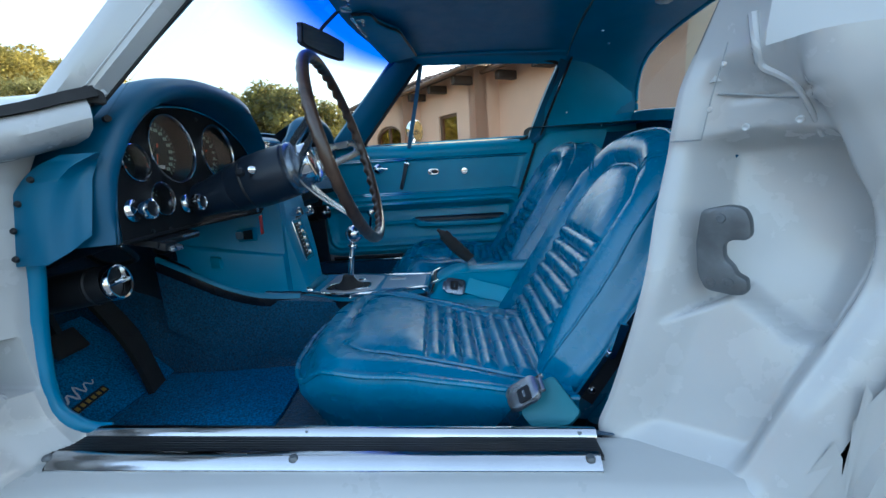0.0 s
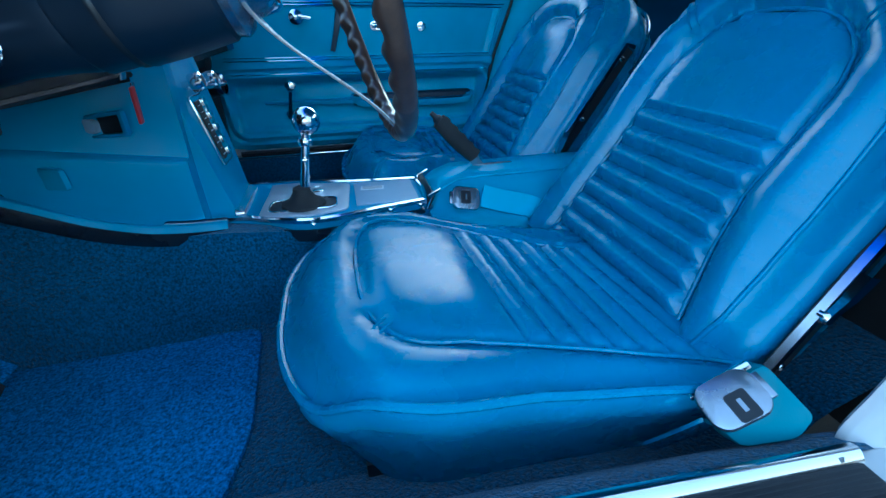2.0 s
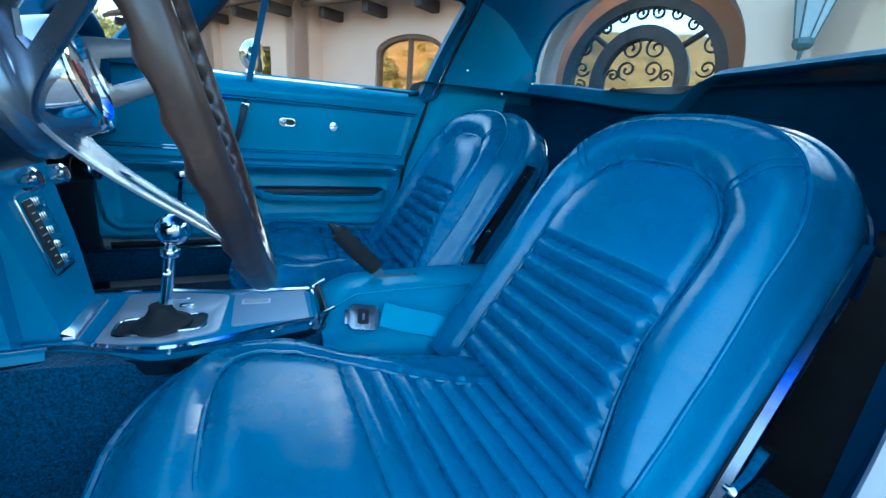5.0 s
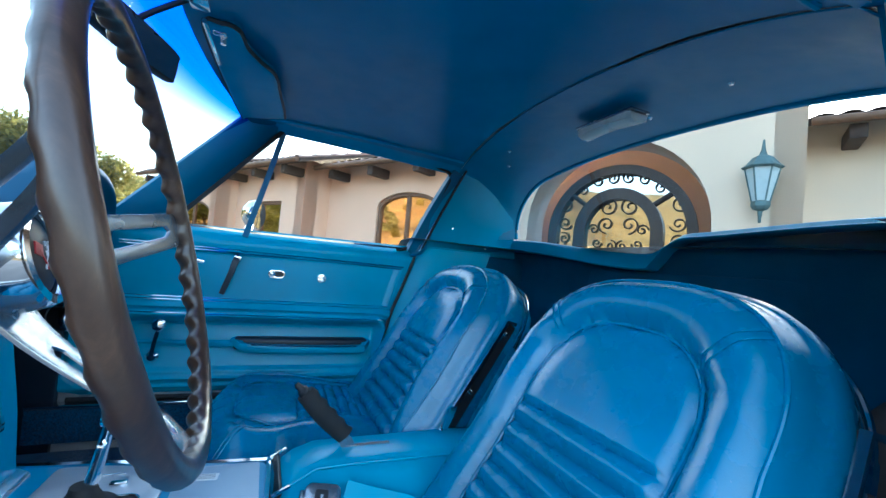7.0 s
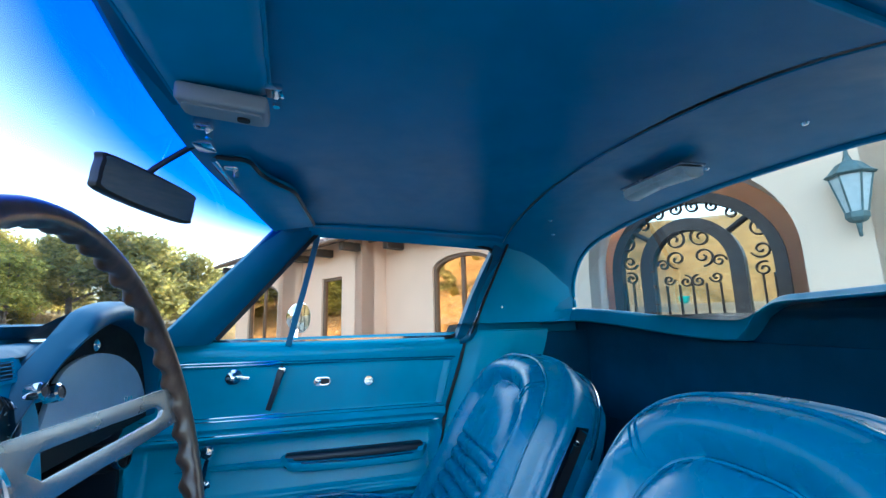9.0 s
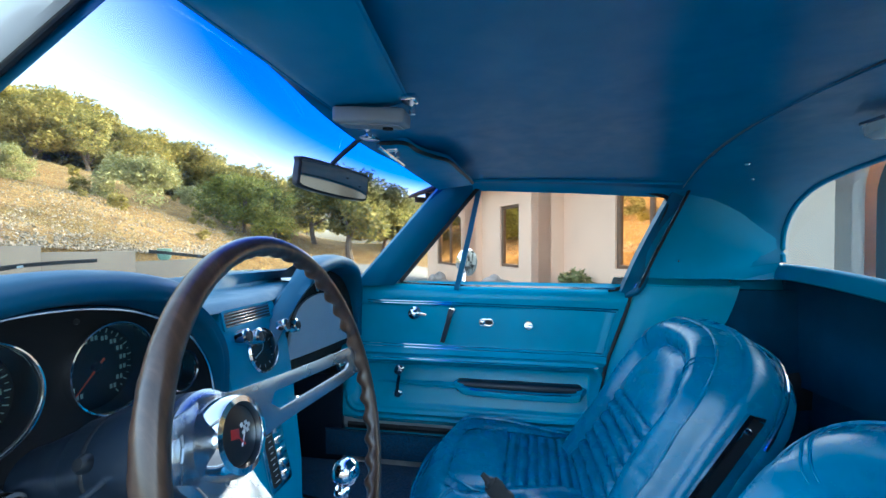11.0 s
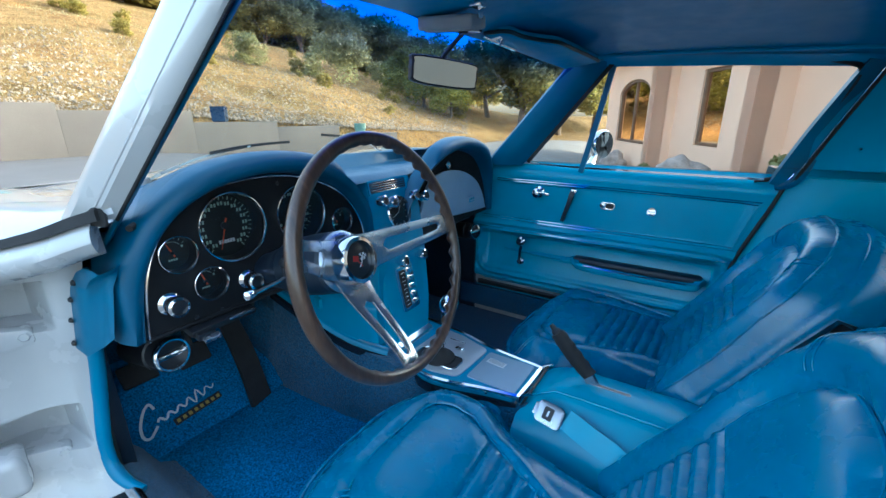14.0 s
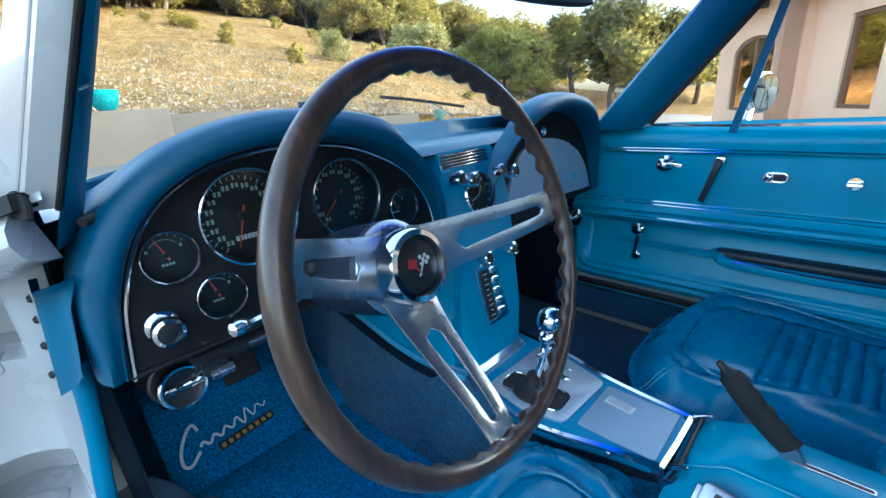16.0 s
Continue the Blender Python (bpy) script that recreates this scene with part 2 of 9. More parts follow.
def sweep(bm, pts, prof, up=(0, 0, 1), closed=False, scale=None, caps=True):
    """A profile (side, up) carried along a path."""
    P = [Vector(p) for p in pts]
    n = len(P)
    up = Vector(up)
    rows = []
    for i, p in enumerate(P):
        if closed:
            t = P[(i + 1) % n] - P[i - 1]
        else:
            t = P[min(i + 1, n - 1)] - P[max(i - 1, 0)]
        t.normalize()
        s = t.cross(up)
        if s.length < 1e-4:
            s = t.cross(Vector((1, 0, 0.1)))
        s.normalize()
        u = s.cross(t)
        k = scale(i / max(1, n - 1)) if scale else 1.0
        rows.append([p + s * a * k + u * b * k for a, b in prof])
    vs = grid(bm, rows, close_u=True, close_v=closed)
    if caps and not closed:
        cap(bm, list(reversed(vs[0])))
        cap(bm, vs[-1])


def circle(r, n=10):
    return [(r * math.cos(2 * math.pi * i / n), r * math.sin(2 * math.pi * i / n)) for i in range(n)]


def tube(bm, pts, r, n=10, closed=False, scale=None, up=(0, 0, 1)):
    sweep(bm, pts, circle(r, n), up=up, closed=closed, scale=scale)


def lathe(bm, prof, m=Matrix(), n=32, caps=True):
    """Turns (radius, height) round the local z axis."""
    rows = []
    for r, h in prof:
        rows.append([m @ Vector((max(r, 1e-5) * math.cos(2 * math.pi * i / n), max(r, 1e-5) * math.sin(2 * math.pi * i / n), h)) for i in range(n)])
    vs = grid(bm, rows, close_u=True)
    if caps:
        cap(bm, list(reversed(vs[0])))
        cap(bm, vs[-1])


def axis(origin, z, x=(0, 1, 0)):
    """A frame at origin with its z axis along z and its x axis as near x as can be."""
    z = Vector(z).normalized()
    y = z.cross(Vector(x))
    if y.length < 1e-3:
        y = z.cross(Vector((1, 0, 0)))
    y.normalize()
    x = y.cross(z)
    return Matrix(((x.x, y.x, z.x, origin[0]), (x.y, y.y, z.y, origin[1]), (x.z, y.z, z.z, origin[2]), (0, 0, 0, 1)))


def merge(bm, other, m=Matrix()):
    me = bpy.data.meshes.new("tmp")
    other.to_mesh(me)
    me.transform(m)
    bm.from_mesh(me)
    bpy.data.meshes.remove(me)
    other.free()


def rbox(bm, size, m=Matrix(), bev=0.004, seg=2):
    b = bmesh.new()
    bmesh.ops.create_cube(b, size=1)
    bmesh.ops.scale(b, vec=size, verts=b.verts)
    if bev:
        bmesh.ops.bevel(b, geom=b.edges[:], offset=min(bev, min(size) * 0.45), segments=seg, profile=0.6, affect='EDGES')
    merge(bm, b, m)


def block(bm, x0, x1, y0, y1, z0, z1, bev=0.004, seg=2):
    rbox(bm, (x1 - x0, y1 - y0, z1 - z0), Matrix.Translation(((x0 + x1) / 2, (y0 + y1) / 2, (z0 + z1) / 2)), bev, seg)


def plate(bm, outer, holes=(), h=0.01, m=Matrix(), bev=0.0):
    """A flat plate with holes in the local xy plane, from z = 0 to z = h."""
    b = bmesh.new()
    edges = []
    for loop in (outer, *holes):
        vs = [b.verts.new((p[0], p[1], 0)) for p in loop]
        edges += [b.edges.new((vs[i], vs[(i + 1) % len(vs)])) for i in range(len(vs))]
    bmesh.ops.triangle_fill(b, use_beauty=True, edges=edges)
    r = bmesh.ops.extrude_face_region(b, geom=b.faces[:])
    bmesh.ops.translate(b, vec=(0, 0, h), verts=[g for g in r["geom"] if isinstance(g, bmesh.types.BMVert)])
    bmesh.ops.recalc_face_normals(b, faces=b.faces[:])
    if bev:
        es = [e for e in b.edges if len(e.link_faces) == 2 and e.calc_face_angle(0) > 1.2]
        bmesh.ops.bevel(b, geom=es, offset=bev, segments=2, profile=0.6, affect='EDGES')
    merge(bm, b, m)


def roundrect(x0, x1, y0, y1, r, n=6):
    out = []
    for cx, cy, a in ((x1 - r, y1 - r, 0), (x0 + r, y1 - r, 90), (x0 + r, y0 + r, 180), (x1 - r, y0 + r, 270)):
        for i in range(n + 1):
            t = radians(a + 90 * i / n)
            out.append((cx + r * math.cos(t), cy + r * math.sin(t)))
    return out


def roundpoly(pts, r, n=6):
    """A polygon with its corners rounded off."""
    out = []
    k = len(pts)
    for i in range(k):
        p, a, b = Vector(pts[i]), Vector(pts[i - 1]), Vector(pts[(i + 1) % k])
        rr = min(r, (a - p).length * 0.45, (b - p).length * 0.45)
        s, e = p + (a - p).normalized() * rr, p + (b - p).normalized() * rr
        for j in range(n + 1):
            t = j / n
            q = s * (1 - t) ** 2 + p * 2 * t * (1 - t) + e * t * t
            out.append(tuple(q))
    return out


def thing(name, loc, label, category, group="", kind=""):
    ob = new(name)
    ob.location = loc
    ob.empty_display_size = 0.05
    return tagged(ob, label, category, group, kind)


def world_of(ob):
    m = Matrix()
    while ob:
        m = ob.matrix_basis @ m
        ob = ob.parent
    return m


def part(name, bm, material, parent=None, label="", sharp=38, at=None, kind=""):
    """Links a bmesh, in the place's coordinates, as one mesh; under parent if one is given."""
    if at:
        bm.transform(Matrix.Translation(-Vector(at)))
    elif parent:
        bm.transform(world_of(parent).inverted())
    bmesh.ops.recalc_face_normals(bm, faces=bm.faces[:])
    me = bpy.data.meshes.new(name)
    bm.to_mesh(me)
    bm.free()
    for p in me.polygons:
        p.use_smooth = True
    me.set_sharp_from_angle(angle=radians(sharp))
    me.materials.append(material)
    ob = new(name, me)
    if at:
        ob.location = at
    if parent:
        ob.parent = parent
    if label or kind:
        tagged(ob, label, kind=kind)
    return ob


def lerp(a, b, t):
    return a + (b - a) * t


def interp(tab, v):
    """Linear look-up in a list of (key, value) pairs."""
    if v <= tab[0][0]:
        return tab[0][1]
    for (a, fa), (b, fb) in zip(tab, tab[1:]):
        if v <= b:
            return fa + (fb - fa) * (v - a) / (b - a)
    return tab[-1][1]


def smooth01(t):
    t = min(1, max(0, t))
    return t * t * (3 - 2 * t)


# ---- the car's shell ----
FLOOR_Z, SILL_Z = 0.27, 0.411

car = thing("car_body", (0.0, 0.0, 0.0), "white two-seat sports car body with a removable hardtop", "car")

# driver's sill: rocker panel and bright sill plate
b = bmesh.new()
rows = []
for x in [-0.62 + 0.1 * i for i in range(12)]:
    yo = lerp(-0.752, -0.782, (x + 0.62) / 1.1)
    rows.append([(x, lerp(-0.622, -0.676, (x + 0.52) / 0.84), SILL_Z - 0.02), (x, lerp(-0.624, -0.678, (x + 0.52) / 0.84), SILL_Z - 0.006), (x, yo + 0.02, SILL_Z - 0.006), (x, yo, SILL_Z - 0.02), (x, yo - 0.015, SILL_Z - 0.06),
                 (x, yo - 0.02, SILL_Z - 0.12), (x, yo + 0.0, 0.19), (x, yo + 0.05, 0.16)])
grid(b, rows)
part("rocker_panel", b, M_WHITE, car)
b = bmesh.new()
rows = []
for x in [-0.62 + 0.08 * i for i in range(13)]:
    y = lerp(-0.622, -0.676, (x + 0.52) / 0.84)
    rows.append([(x, -0.50, FLOOR_Z + 0.004), (x, y + 0.075, 0.30), (x, y + 0.050, 0.36), (x, y + 0.026, 0.396), (x, y + 0.010, SILL_Z - 0.004), (x, y - 0.004, SILL_Z - 0.001)])
grid(b, rows)
part("sill_carpet", b, M_CARPET, car, "dark blue carpet inside the sill")

sill = thing("sill_plate", (-0.1, -0.65, SILL_Z), "chrome door sill plate with black ribbed insert", "sill plate")


def sill_y(x, t):
    return lerp(lerp(-0.624, -0.676, (x + 0.52) / 0.84), lerp(-0.703, -0.741, (x + 0.52) / 0.84), t)


def sill_strip(t0, t1, z0, z1, x0=-0.485, x1=0.312, skew=0.0, crown=0.0):
    b = bmesh.new()
    rows = []
    for i in range(9):
        x = lerp(x0, x1, i / 8)
        xa = x + (skew if i == 0 else 0)
        rows.append([(xa, sill_y(x, t0), SILL_Z - 0.004), (xa, sill_y(x, t0), SILL_Z + z0)] + [(xa, sill_y(x, lerp(t0, t1, q)), SILL_Z + lerp(z0, z1, q) + crown * math.sin(math.pi * q)) for q in (0.15, 0.4, 0.6, 0.85)]
                    + [(xa, sill_y(x, t1), SILL_Z + z1), (xa, sill_y(x, t1), SILL_Z - 0.004)])
    vs = grid(b, rows, close_u=True)
    cap(b, vs[0])
    cap(b, vs[-1])
    return b


part("inner_moulding", sill_strip(0.0, 0.24, 0.010, 0.004, crown=0.005), M_BRIGHT, sill)
part("outer_moulding", sill_strip(0.76, 1.08, 0.009, -0.006, -0.462, 0.303, crown=0.004), M_BRIGHT, sill)
part("insert", sill_strip(0.24, 0.76, 0.003, 0.003, -0.482, 0.310), M_BLACK, sill, "black insert strip")
b = bmesh.new()
for i in range(7):
    t = 0.28 + i * 0.07
    tube(b, [(lerp(-0.48, 0.308, k / 6), sill_y(lerp(-0.48, 0.308, k / 6), t), SILL_Z + 0.0032) for k in range(7)], 0.0007, 6)
part("ribs", b, M_BLACK, sill)
for x in (-0.465, -0.10, 0.29):
    for t in (0.12, 0.9):
        b = bmesh.new()
        lathe(b, [(0.0, 0.006), (0.0045, 0.0055), (0.0062, 0.003), (0.0065, 0.0)], Matrix.Translation((x, sill_y(x, t), SILL_Z + 0.004)), 14)
        part("screw", b, M_GREYMETAL, sill)

# rear door jamb: a dished white panel between the seat and the quarter
JAMB_IN = [(0.352, 0.355), (0.334, 0.395), (0.350, 0.447), (0.374, 0.536), (0.394, 0.617), (0.409, 0.693), (0.426, 0.765), (0.432, 0.81), (0.440, 0.854), (0.458, 0.897), (0.480, 0.95)]
JAMB_OUT = [(0.39, 0.34), (0.45, 0.392), (0.475, 0.43), (0.510, 0.504), (0.552, 0.58), (0.583, 0.650), (0.575, 0.715), (0.545, 0.765), (0.52, 0.81), (0.485, 0.855), (0.478, 0.935)]
b = bmesh.new()
rows = []
pin = smooth_path([(x - 0.013, lerp(-0.662, -0.632, smooth01((z - 0.55) / 0.25)), z + 0.016) for x, z in JAMB_IN], 16)
pout = smooth_path([(x, -0.760, z) for x, z in JAMB_OUT], 16)
for i in range(len(pin)):
    a, c = pin[i], pout[i]
    row = [a + Vector((0.010, 0.006, 0.0)), a + Vector((0.003, 0.002, 0.0))]
    for j in range(65):
        t = 0.04 + 0.96 * j / 64
        p = a.lerp(c, t)
        zz = p.z
        side = smooth01((t - 0.06) / 0.26) * smooth01((0.985 - t) / 0.13)
        ledge = 0.560 + 0.046 * max(0.0, 1 - abs(t - 0.42) / 0.32)
        up = smooth01((zz - ledge) / 0.013)
        top = smooth01((0.815 - 0.02 * abs(t - 0.5) - zz) / 0.030)
        dish = 0.028 * side * smooth01((zz - 0.385) / 0.05) * (1 - 0.5 * up) * smooth01((0.90 - zz) / 0.05)
        step = 0.046 * up * top * smooth01((t - 0.10) / 0.14) * smooth01((0.96 - t) / 0.11)
        crease = 0.004 * math.exp(-((zz - 0.845) / 0.004) ** 2) * smooth01((t - 0.3) / 0.05)
        ripple = 0.0015 * noise.noise(p * 16)
        p = p + Vector((dish + step + crease + ripple, 0.45 * (dish + step), 0))
        row.append(p)
    q = c
    row += [q + Vector((0.004, -0.010, 0)), q + Vector((0.016, -0.020, 0.0)), q + Vector((0.05, -0.030, 0))]
    rows.append(row)
grid(b, rows)
for f in [f for f in b.faces if f.calc_center_median().z > 0.893 and f.calc_center_median().y < -0.715]:
    b.faces.remove(f)
for v in [v for v in b.verts if not v.link_faces]:
    b.verts.remove(v)
for v in b.verts:
    if v.is_boundary and v.co.y < -0.700 and abs(v.co.z - 0.893) < 0.012:
        v.co.z = 0.893
    elif v.is_boundary and v.co.z > 0.893 and abs(v.co.y + 0.715) < 0.006:
        v.co.y = -0.715
part("rear_jamb", b, M_JAMB, car, "white painted door jamb", sharp=60)
b = bmesh.new()
grid(b, [[p + Vector((0.006, 0.003, 0)), p + Vector((0.05, 0.016, 0)), p + Vector((0.14, 0.040, 0))] for p in pin])
part("jamb_carpet", b, M_BULK, car, "black carpet behind the seat")
# seams where the hardtop meets the body, with their screws
b = bmesh.new()
tube(b, [(0.416, -0.640, 0.802), (0.428, -0.655, 0.8015), (0.436, -0.672, 0.801)], 0.0012, 5)
part("body_seam", b, M_GREYPLASTIC, car)
b = bmesh.new()
tube(b, [(0.436, -0.672, 0.801), (0.441, -0.679, 0.85), (0.449, -0.688, 0.905)], 0.0009, 5)
part("body_seam", b, M_GREYPLASTIC, car)
for p in ((0.439, -0.680, 0.835), (0.446, -0.688, 0.882)):
    b = bmesh.new()
    lathe(b, [(0.0, 0.0014), (0.0022, 0.0012), (0.0034, 0.0)], axis(p, (-0.72, -0.69, 0)), 12)
    part("jamb_screw", b, M_JAMB, car)

b = bmesh.new()
tube(b, smooth_path([(0.459, -0.660, 0.854), (0.472, -0.672, 0.851), (0.486, -0.685, 0.847), (0.496, -0.704, 0.842), (0.505, -0.724, 0.838)], 4), 0.0016, 6)
part("body_seam", b, M_GREYPLASTIC, car, "seam under the hardtop")
b = bmesh.new()
tube(b, smooth_path([(0.468, -0.697, 0.930), (0.468, -0.706, 0.895), (0.475, -0.706, 0.875), (0.486, -0.717, 0.863), (0.498, -0.727, 0.849), (0.512, -0.731, 0.825), (0.535, -0.722, 0.797)], 6), 0.0048, 8, scale=lambda t: 1.1 - 0.6 * t)
part("jamb_bead", b, M_JAMB, car, "raised white edge of the jamb")
# quarter panel behind it, with the wheel opening
FRONT = [(0.34, 0.425), (0.39, 0.485), (0.43, 0.510), (0.504, 0.545), (0.58, 0.587), (0.65, 0.618), (0.715, 0.610), (0.765, 0.580), (0.86, 0.54), (1.0, 0.52)]
b = bmesh.new()
rows = []
for x in [0.44 + 0.01 * i for i in range(30)] + [0.74 + 0.04 * i for i in range(27)]:
    row = []
    wx = (x - 0.930) / 0.385
    arch = 0.36 + 0.33 * math.sqrt(max(0, 1 - wx * wx)) - 0.02 if abs(wx) < 1 else 0.18
    for k in range(37):
        z = lerp(max(0.18, arch - 0.02), 0.885, k / 36)
        y = -0.792 - 0.055 * math.sin(math.pi * (z - 0.2) / 1.1) * smooth01((x - 0.40) / 0.35) - (0.010 if abs(wx) < 1 and k < 4 else 0) + 0.10 * smooth01((z - 0.80) / 0.11) + 0.016 * smooth01(1 - (x - interp(FRONT, z)) / 0.07)
        row.append((x, y, z))
    row += [(x, -0.66, 0.905), (x, -0.55, 0.91)]
    rows.append(row)
quarter = rows
grid(b, rows)
for f in [f for f in b.faces if f.calc_center_median().x < 0.68 and f.calc_center_median().x < interp(FRONT, f.calc_center_median().z)]:
    b.faces.remove(f)
for v in [v for v in b.verts if not v.link_faces]:
    b.verts.remove(v)
for v in b.verts:
    if v.is_boundary and 0.36 < v.co.z and v.co.x < 0.68 and abs(v.co.x - interp(FRONT, v.co.z)) < 0.016:
        v.co.x = interp(FRONT, v.co.z)
part("quarter_panel", b, M_WHITE, car)

b = bmesh.new()
rows = []
for i in range(19):
    a = math.pi * (-0.12 + 1.24 * i / 18)
    rows.append([(0.930 + 0.385 * math.cos(a), y, 0.35 + 0.345 * math.sin(a)) for y in (-0.785, -0.62, -0.45)])
grid(b, rows)
part("wheel_well", b, M_RUBBER, car, "black wheel well")

# far side quarter panel, tail and nose
b = bmesh.new()
grid(b, [[(x, -y, z) for x, y, z in r] for r in quarter])
part("quarter_panel", b, M_WHITE, car)
b = bmesh.new()
rows = []
for y in [-0.80 + 0.1 * j for j in range(17)]:
    k = (abs(y) / 0.80) ** 3
    top = 0.825 - 0.045 * (abs(y) / 0.75) ** 3
    rows.append([(1.78, y, top + 0.012), (1.94 - 0.10 * k, y, top), (1.99 - 0.12 * k, y, top - 0.04), (1.97 - 0.12 * k, y, 0.60), (1.90 - 0.10 * k, y, 0.42), (1.78, y, 0.24)])
grid(b, rows)
part("tail_panel", b, M_WHITE, car)
b = bmesh.new()
rows = []
for y in [-0.79 + 0.0988 * j for j in range(17)]:
    k = (abs(y) / 0.79) ** 3
    top = 0.775 + 0.03 * k
    rows.append([(-2.05, y, top), (-2.16 + 0.08 * k, y, top - 0.03), (-2.24 + 0.12 * k, y, 0.62), (-2.22 + 0.12 * k, y, 0.50), (-2.12 + 0.08 * k, y, 0.34), (-1.98, y, 0.20)])
grid(b, rows)
part("nose_panel", b, M_WHITE, car)
# front wing, cowl side and bonnet
b = bmesh.new()
rows = []
for x in [-0.565 - 0.09 * i for i in range(18)]:
    k = smooth01((-0.55 - x) / 1.3)
    top = 0.905 + 0.035 * math.sin(math.pi * min(1, (-0.55 - x) / 1.1)) - 0.12 * k
    rows.append([(x, -0.775, 0.18), (x, -0.80, 0.35), (x, -0.815, 0.55), (x, -0.80, 0.72), (x, -0.785, top - 0.10), (x, -0.765, top - 0.035), (x, -0.72, top - 0.006), (x, -0.66, top),
                 (x, -0.58, top - 0.012), (x, -0.50, top - 0.02 - 0.02 * k)])
grid(b, rows)
part("front_wing", b, M_WHITE, car)
b = bmesh.new()
grid(b, [[(p[0], -p[1], p[2]) for p in r] for r in rows])
part("front_wing", b, M_WHITE, car)
b = bmesh.new()
rows = []
for i in range(20):
    x = lerp(-0.80, -2.15, i / 19)
    k = smooth01((-0.8 - x) / 1.35)
    rows.append([(x, y, 0.905 - 0.135 * k + 0.018 * math.exp(-(y / 0.16) ** 2) * (1 - 0.4 * k) - 0.10 * (y / 0.5) ** 4 * 0.15) for y in [-0.52 + 0.065 * j for j in range(17)]])
grid(b, rows)
part("bonnet", b, M_WHITE, car, "white bonnet with a raised centre")
b = bmesh.new()
rows = []
for y in [-0.60 + 0.06 * j for j in range(21)]:
    xb = -0.36 - 0.30 * (1 - (y / 0.62) ** 2) ** 0.5 if abs(y) < 0.62 else -0.36
    rows.append([(xb + 0.03, y, 0.888), (xb - 0.02, y, 0.905), (xb - 0.08, y, 0.902), (-0.80, y, 0.898)])
grid(b, rows)
part("cowl", b, M_WHITE, car)

# hinge pillar at the front of the door opening, with its two hinge pockets
b = bmesh.new()
rows = []
PZ = ((0.728, 0.806), (0.508, 0.583))
pz = sorted([lerp(0.36, 0.865, i / 34) for i in range(35)] + [v + d for q in PZ for v in q for d in (-0.004, -0.002, 0.0, 0.002, 0.004)])
py = sorted([-0.61 - 0.19 * j / 24 for j in range(25)] + [v + d for v in (-0.660, -0.768) for d in (-0.004, -0.002, 0.0, 0.002, 0.004)], reverse=True)
for z in pz:
    xe = interp([(0.36, -0.45), (0.41, -0.452), (0.43, -0.470), (0.46, -0.487), (0.51, -0.497), (0.60, -0.502), (0.70, -0.492), (0.80, -0.480), (0.87, -0.44)], z)
    ye = interp([(0.36, -0.640), (0.50, -0.646), (0.585, -0.632), (0.68, -0.622), (0.87, -0.612)], z)
    row = [(xe - 0.010, ye + 0.004, z)]
    for y in [min(v, ye) for v in py]:
        t = (ye - y) / (ye + 0.80)
        x = xe + 0.004 - 0.035 * smooth01(t * 2.2) - 0.02 * t * t + 0.004 * math.exp(-((t - 0.16) / 0.05) ** 2)
        pk = 0
        for z0, z1 in PZ:
            pk = max(pk, smooth01((z - z0) / 0.008 + 0.5) * smooth01((z1 - z) / 0.008 + 0.5) * smooth01((-0.660 - y) / 0.008 + 0.5) * smooth01((y + 0.768) / 0.008 + 0.5))
        row.append((x - 0.085 * pk, y, z))
    rows.append(row)
grid(b, rows)
part("hinge_pillar", b, M_JAMB, car, "white painted hinge pillar with two pockets")
for zc in (0.722, 0.503):
    b = bmesh.new()
    strap = roundpoly([(-0.052, 0.014), (-0.050, -0.010), (0.0, -0.020), (0.075, -0.034), (0.075, 0.030), (0.0, 0.020)], 0.009, 4)
    plate(b, strap, [], 0.026, axis((-0.552, -0.724, zc), (1, -0.25, 0), (-0.25, -1, 0)), bev=0.005)
    rbox(b, (0.060, 0.085, 0.070), pose(-0.530, -0.775, zc + 0.008, 0, 0, -14), 0.016, 3)
    lathe(b, [(0.0, -0.046), (0.018, -0.046), (0.021, -0.042), (0.021, 0.042), (0.018, 0.046), (0, 0.046)], pose(-0.488, -0.818, zc + 0.004), 20)
    hinge = part("door_hinge", b, M_JAMB, car, "white painted door hinge")
    b = bmesh.new()
    lathe(b, [(0, 0.008), (0.006, 0.008), (0.009, 0.005), (0.0095, 0.0)], axis((-0.523, -0.690, zc), (1, -0.25, 0)), 6)
    part("bolt", b, M_JAMB, hinge)

# rear edge of the wing under the windscreen post: white shut face, wing corner and rubber seal
SHUT = smooth_path([(-0.338, -0.598, 0.918), (-0.372, -0.630, 0.905), (-0.403, -0.658, 0.891), (-0.436, -0.682, 0.881), (-0.468, -0.704, 0.872), (-0.505, -0.738, 0.860), (-0.535, -0.780, 0.845)], 5)
SHUT_W = SHUT[3:]
b = bmesh.new()
rows = []
for i, p in enumerate(SHUT_W):
    t = i / (len(SHUT_W) - 1)
    rows.append([p + Vector((-0.012, 0.006, 0.000)), p + Vector((0.002, -0.004, -0.003)), p + Vector((0.010, -0.010, -0.014)), p + Vector((0.011, -0.011, -0.028)), p + Vector((0.004, -0.006, -0.042)), p + Vector((-0.014, 0.004, -0.052)), p + Vector((-0.05, 0.02, -0.060 + 0.01 * t))])
vs = grid(b, rows)
cap(b, vs[0])
part("cowl_side", b, M_JAMB, car)
b = bmesh.new()
rows = []
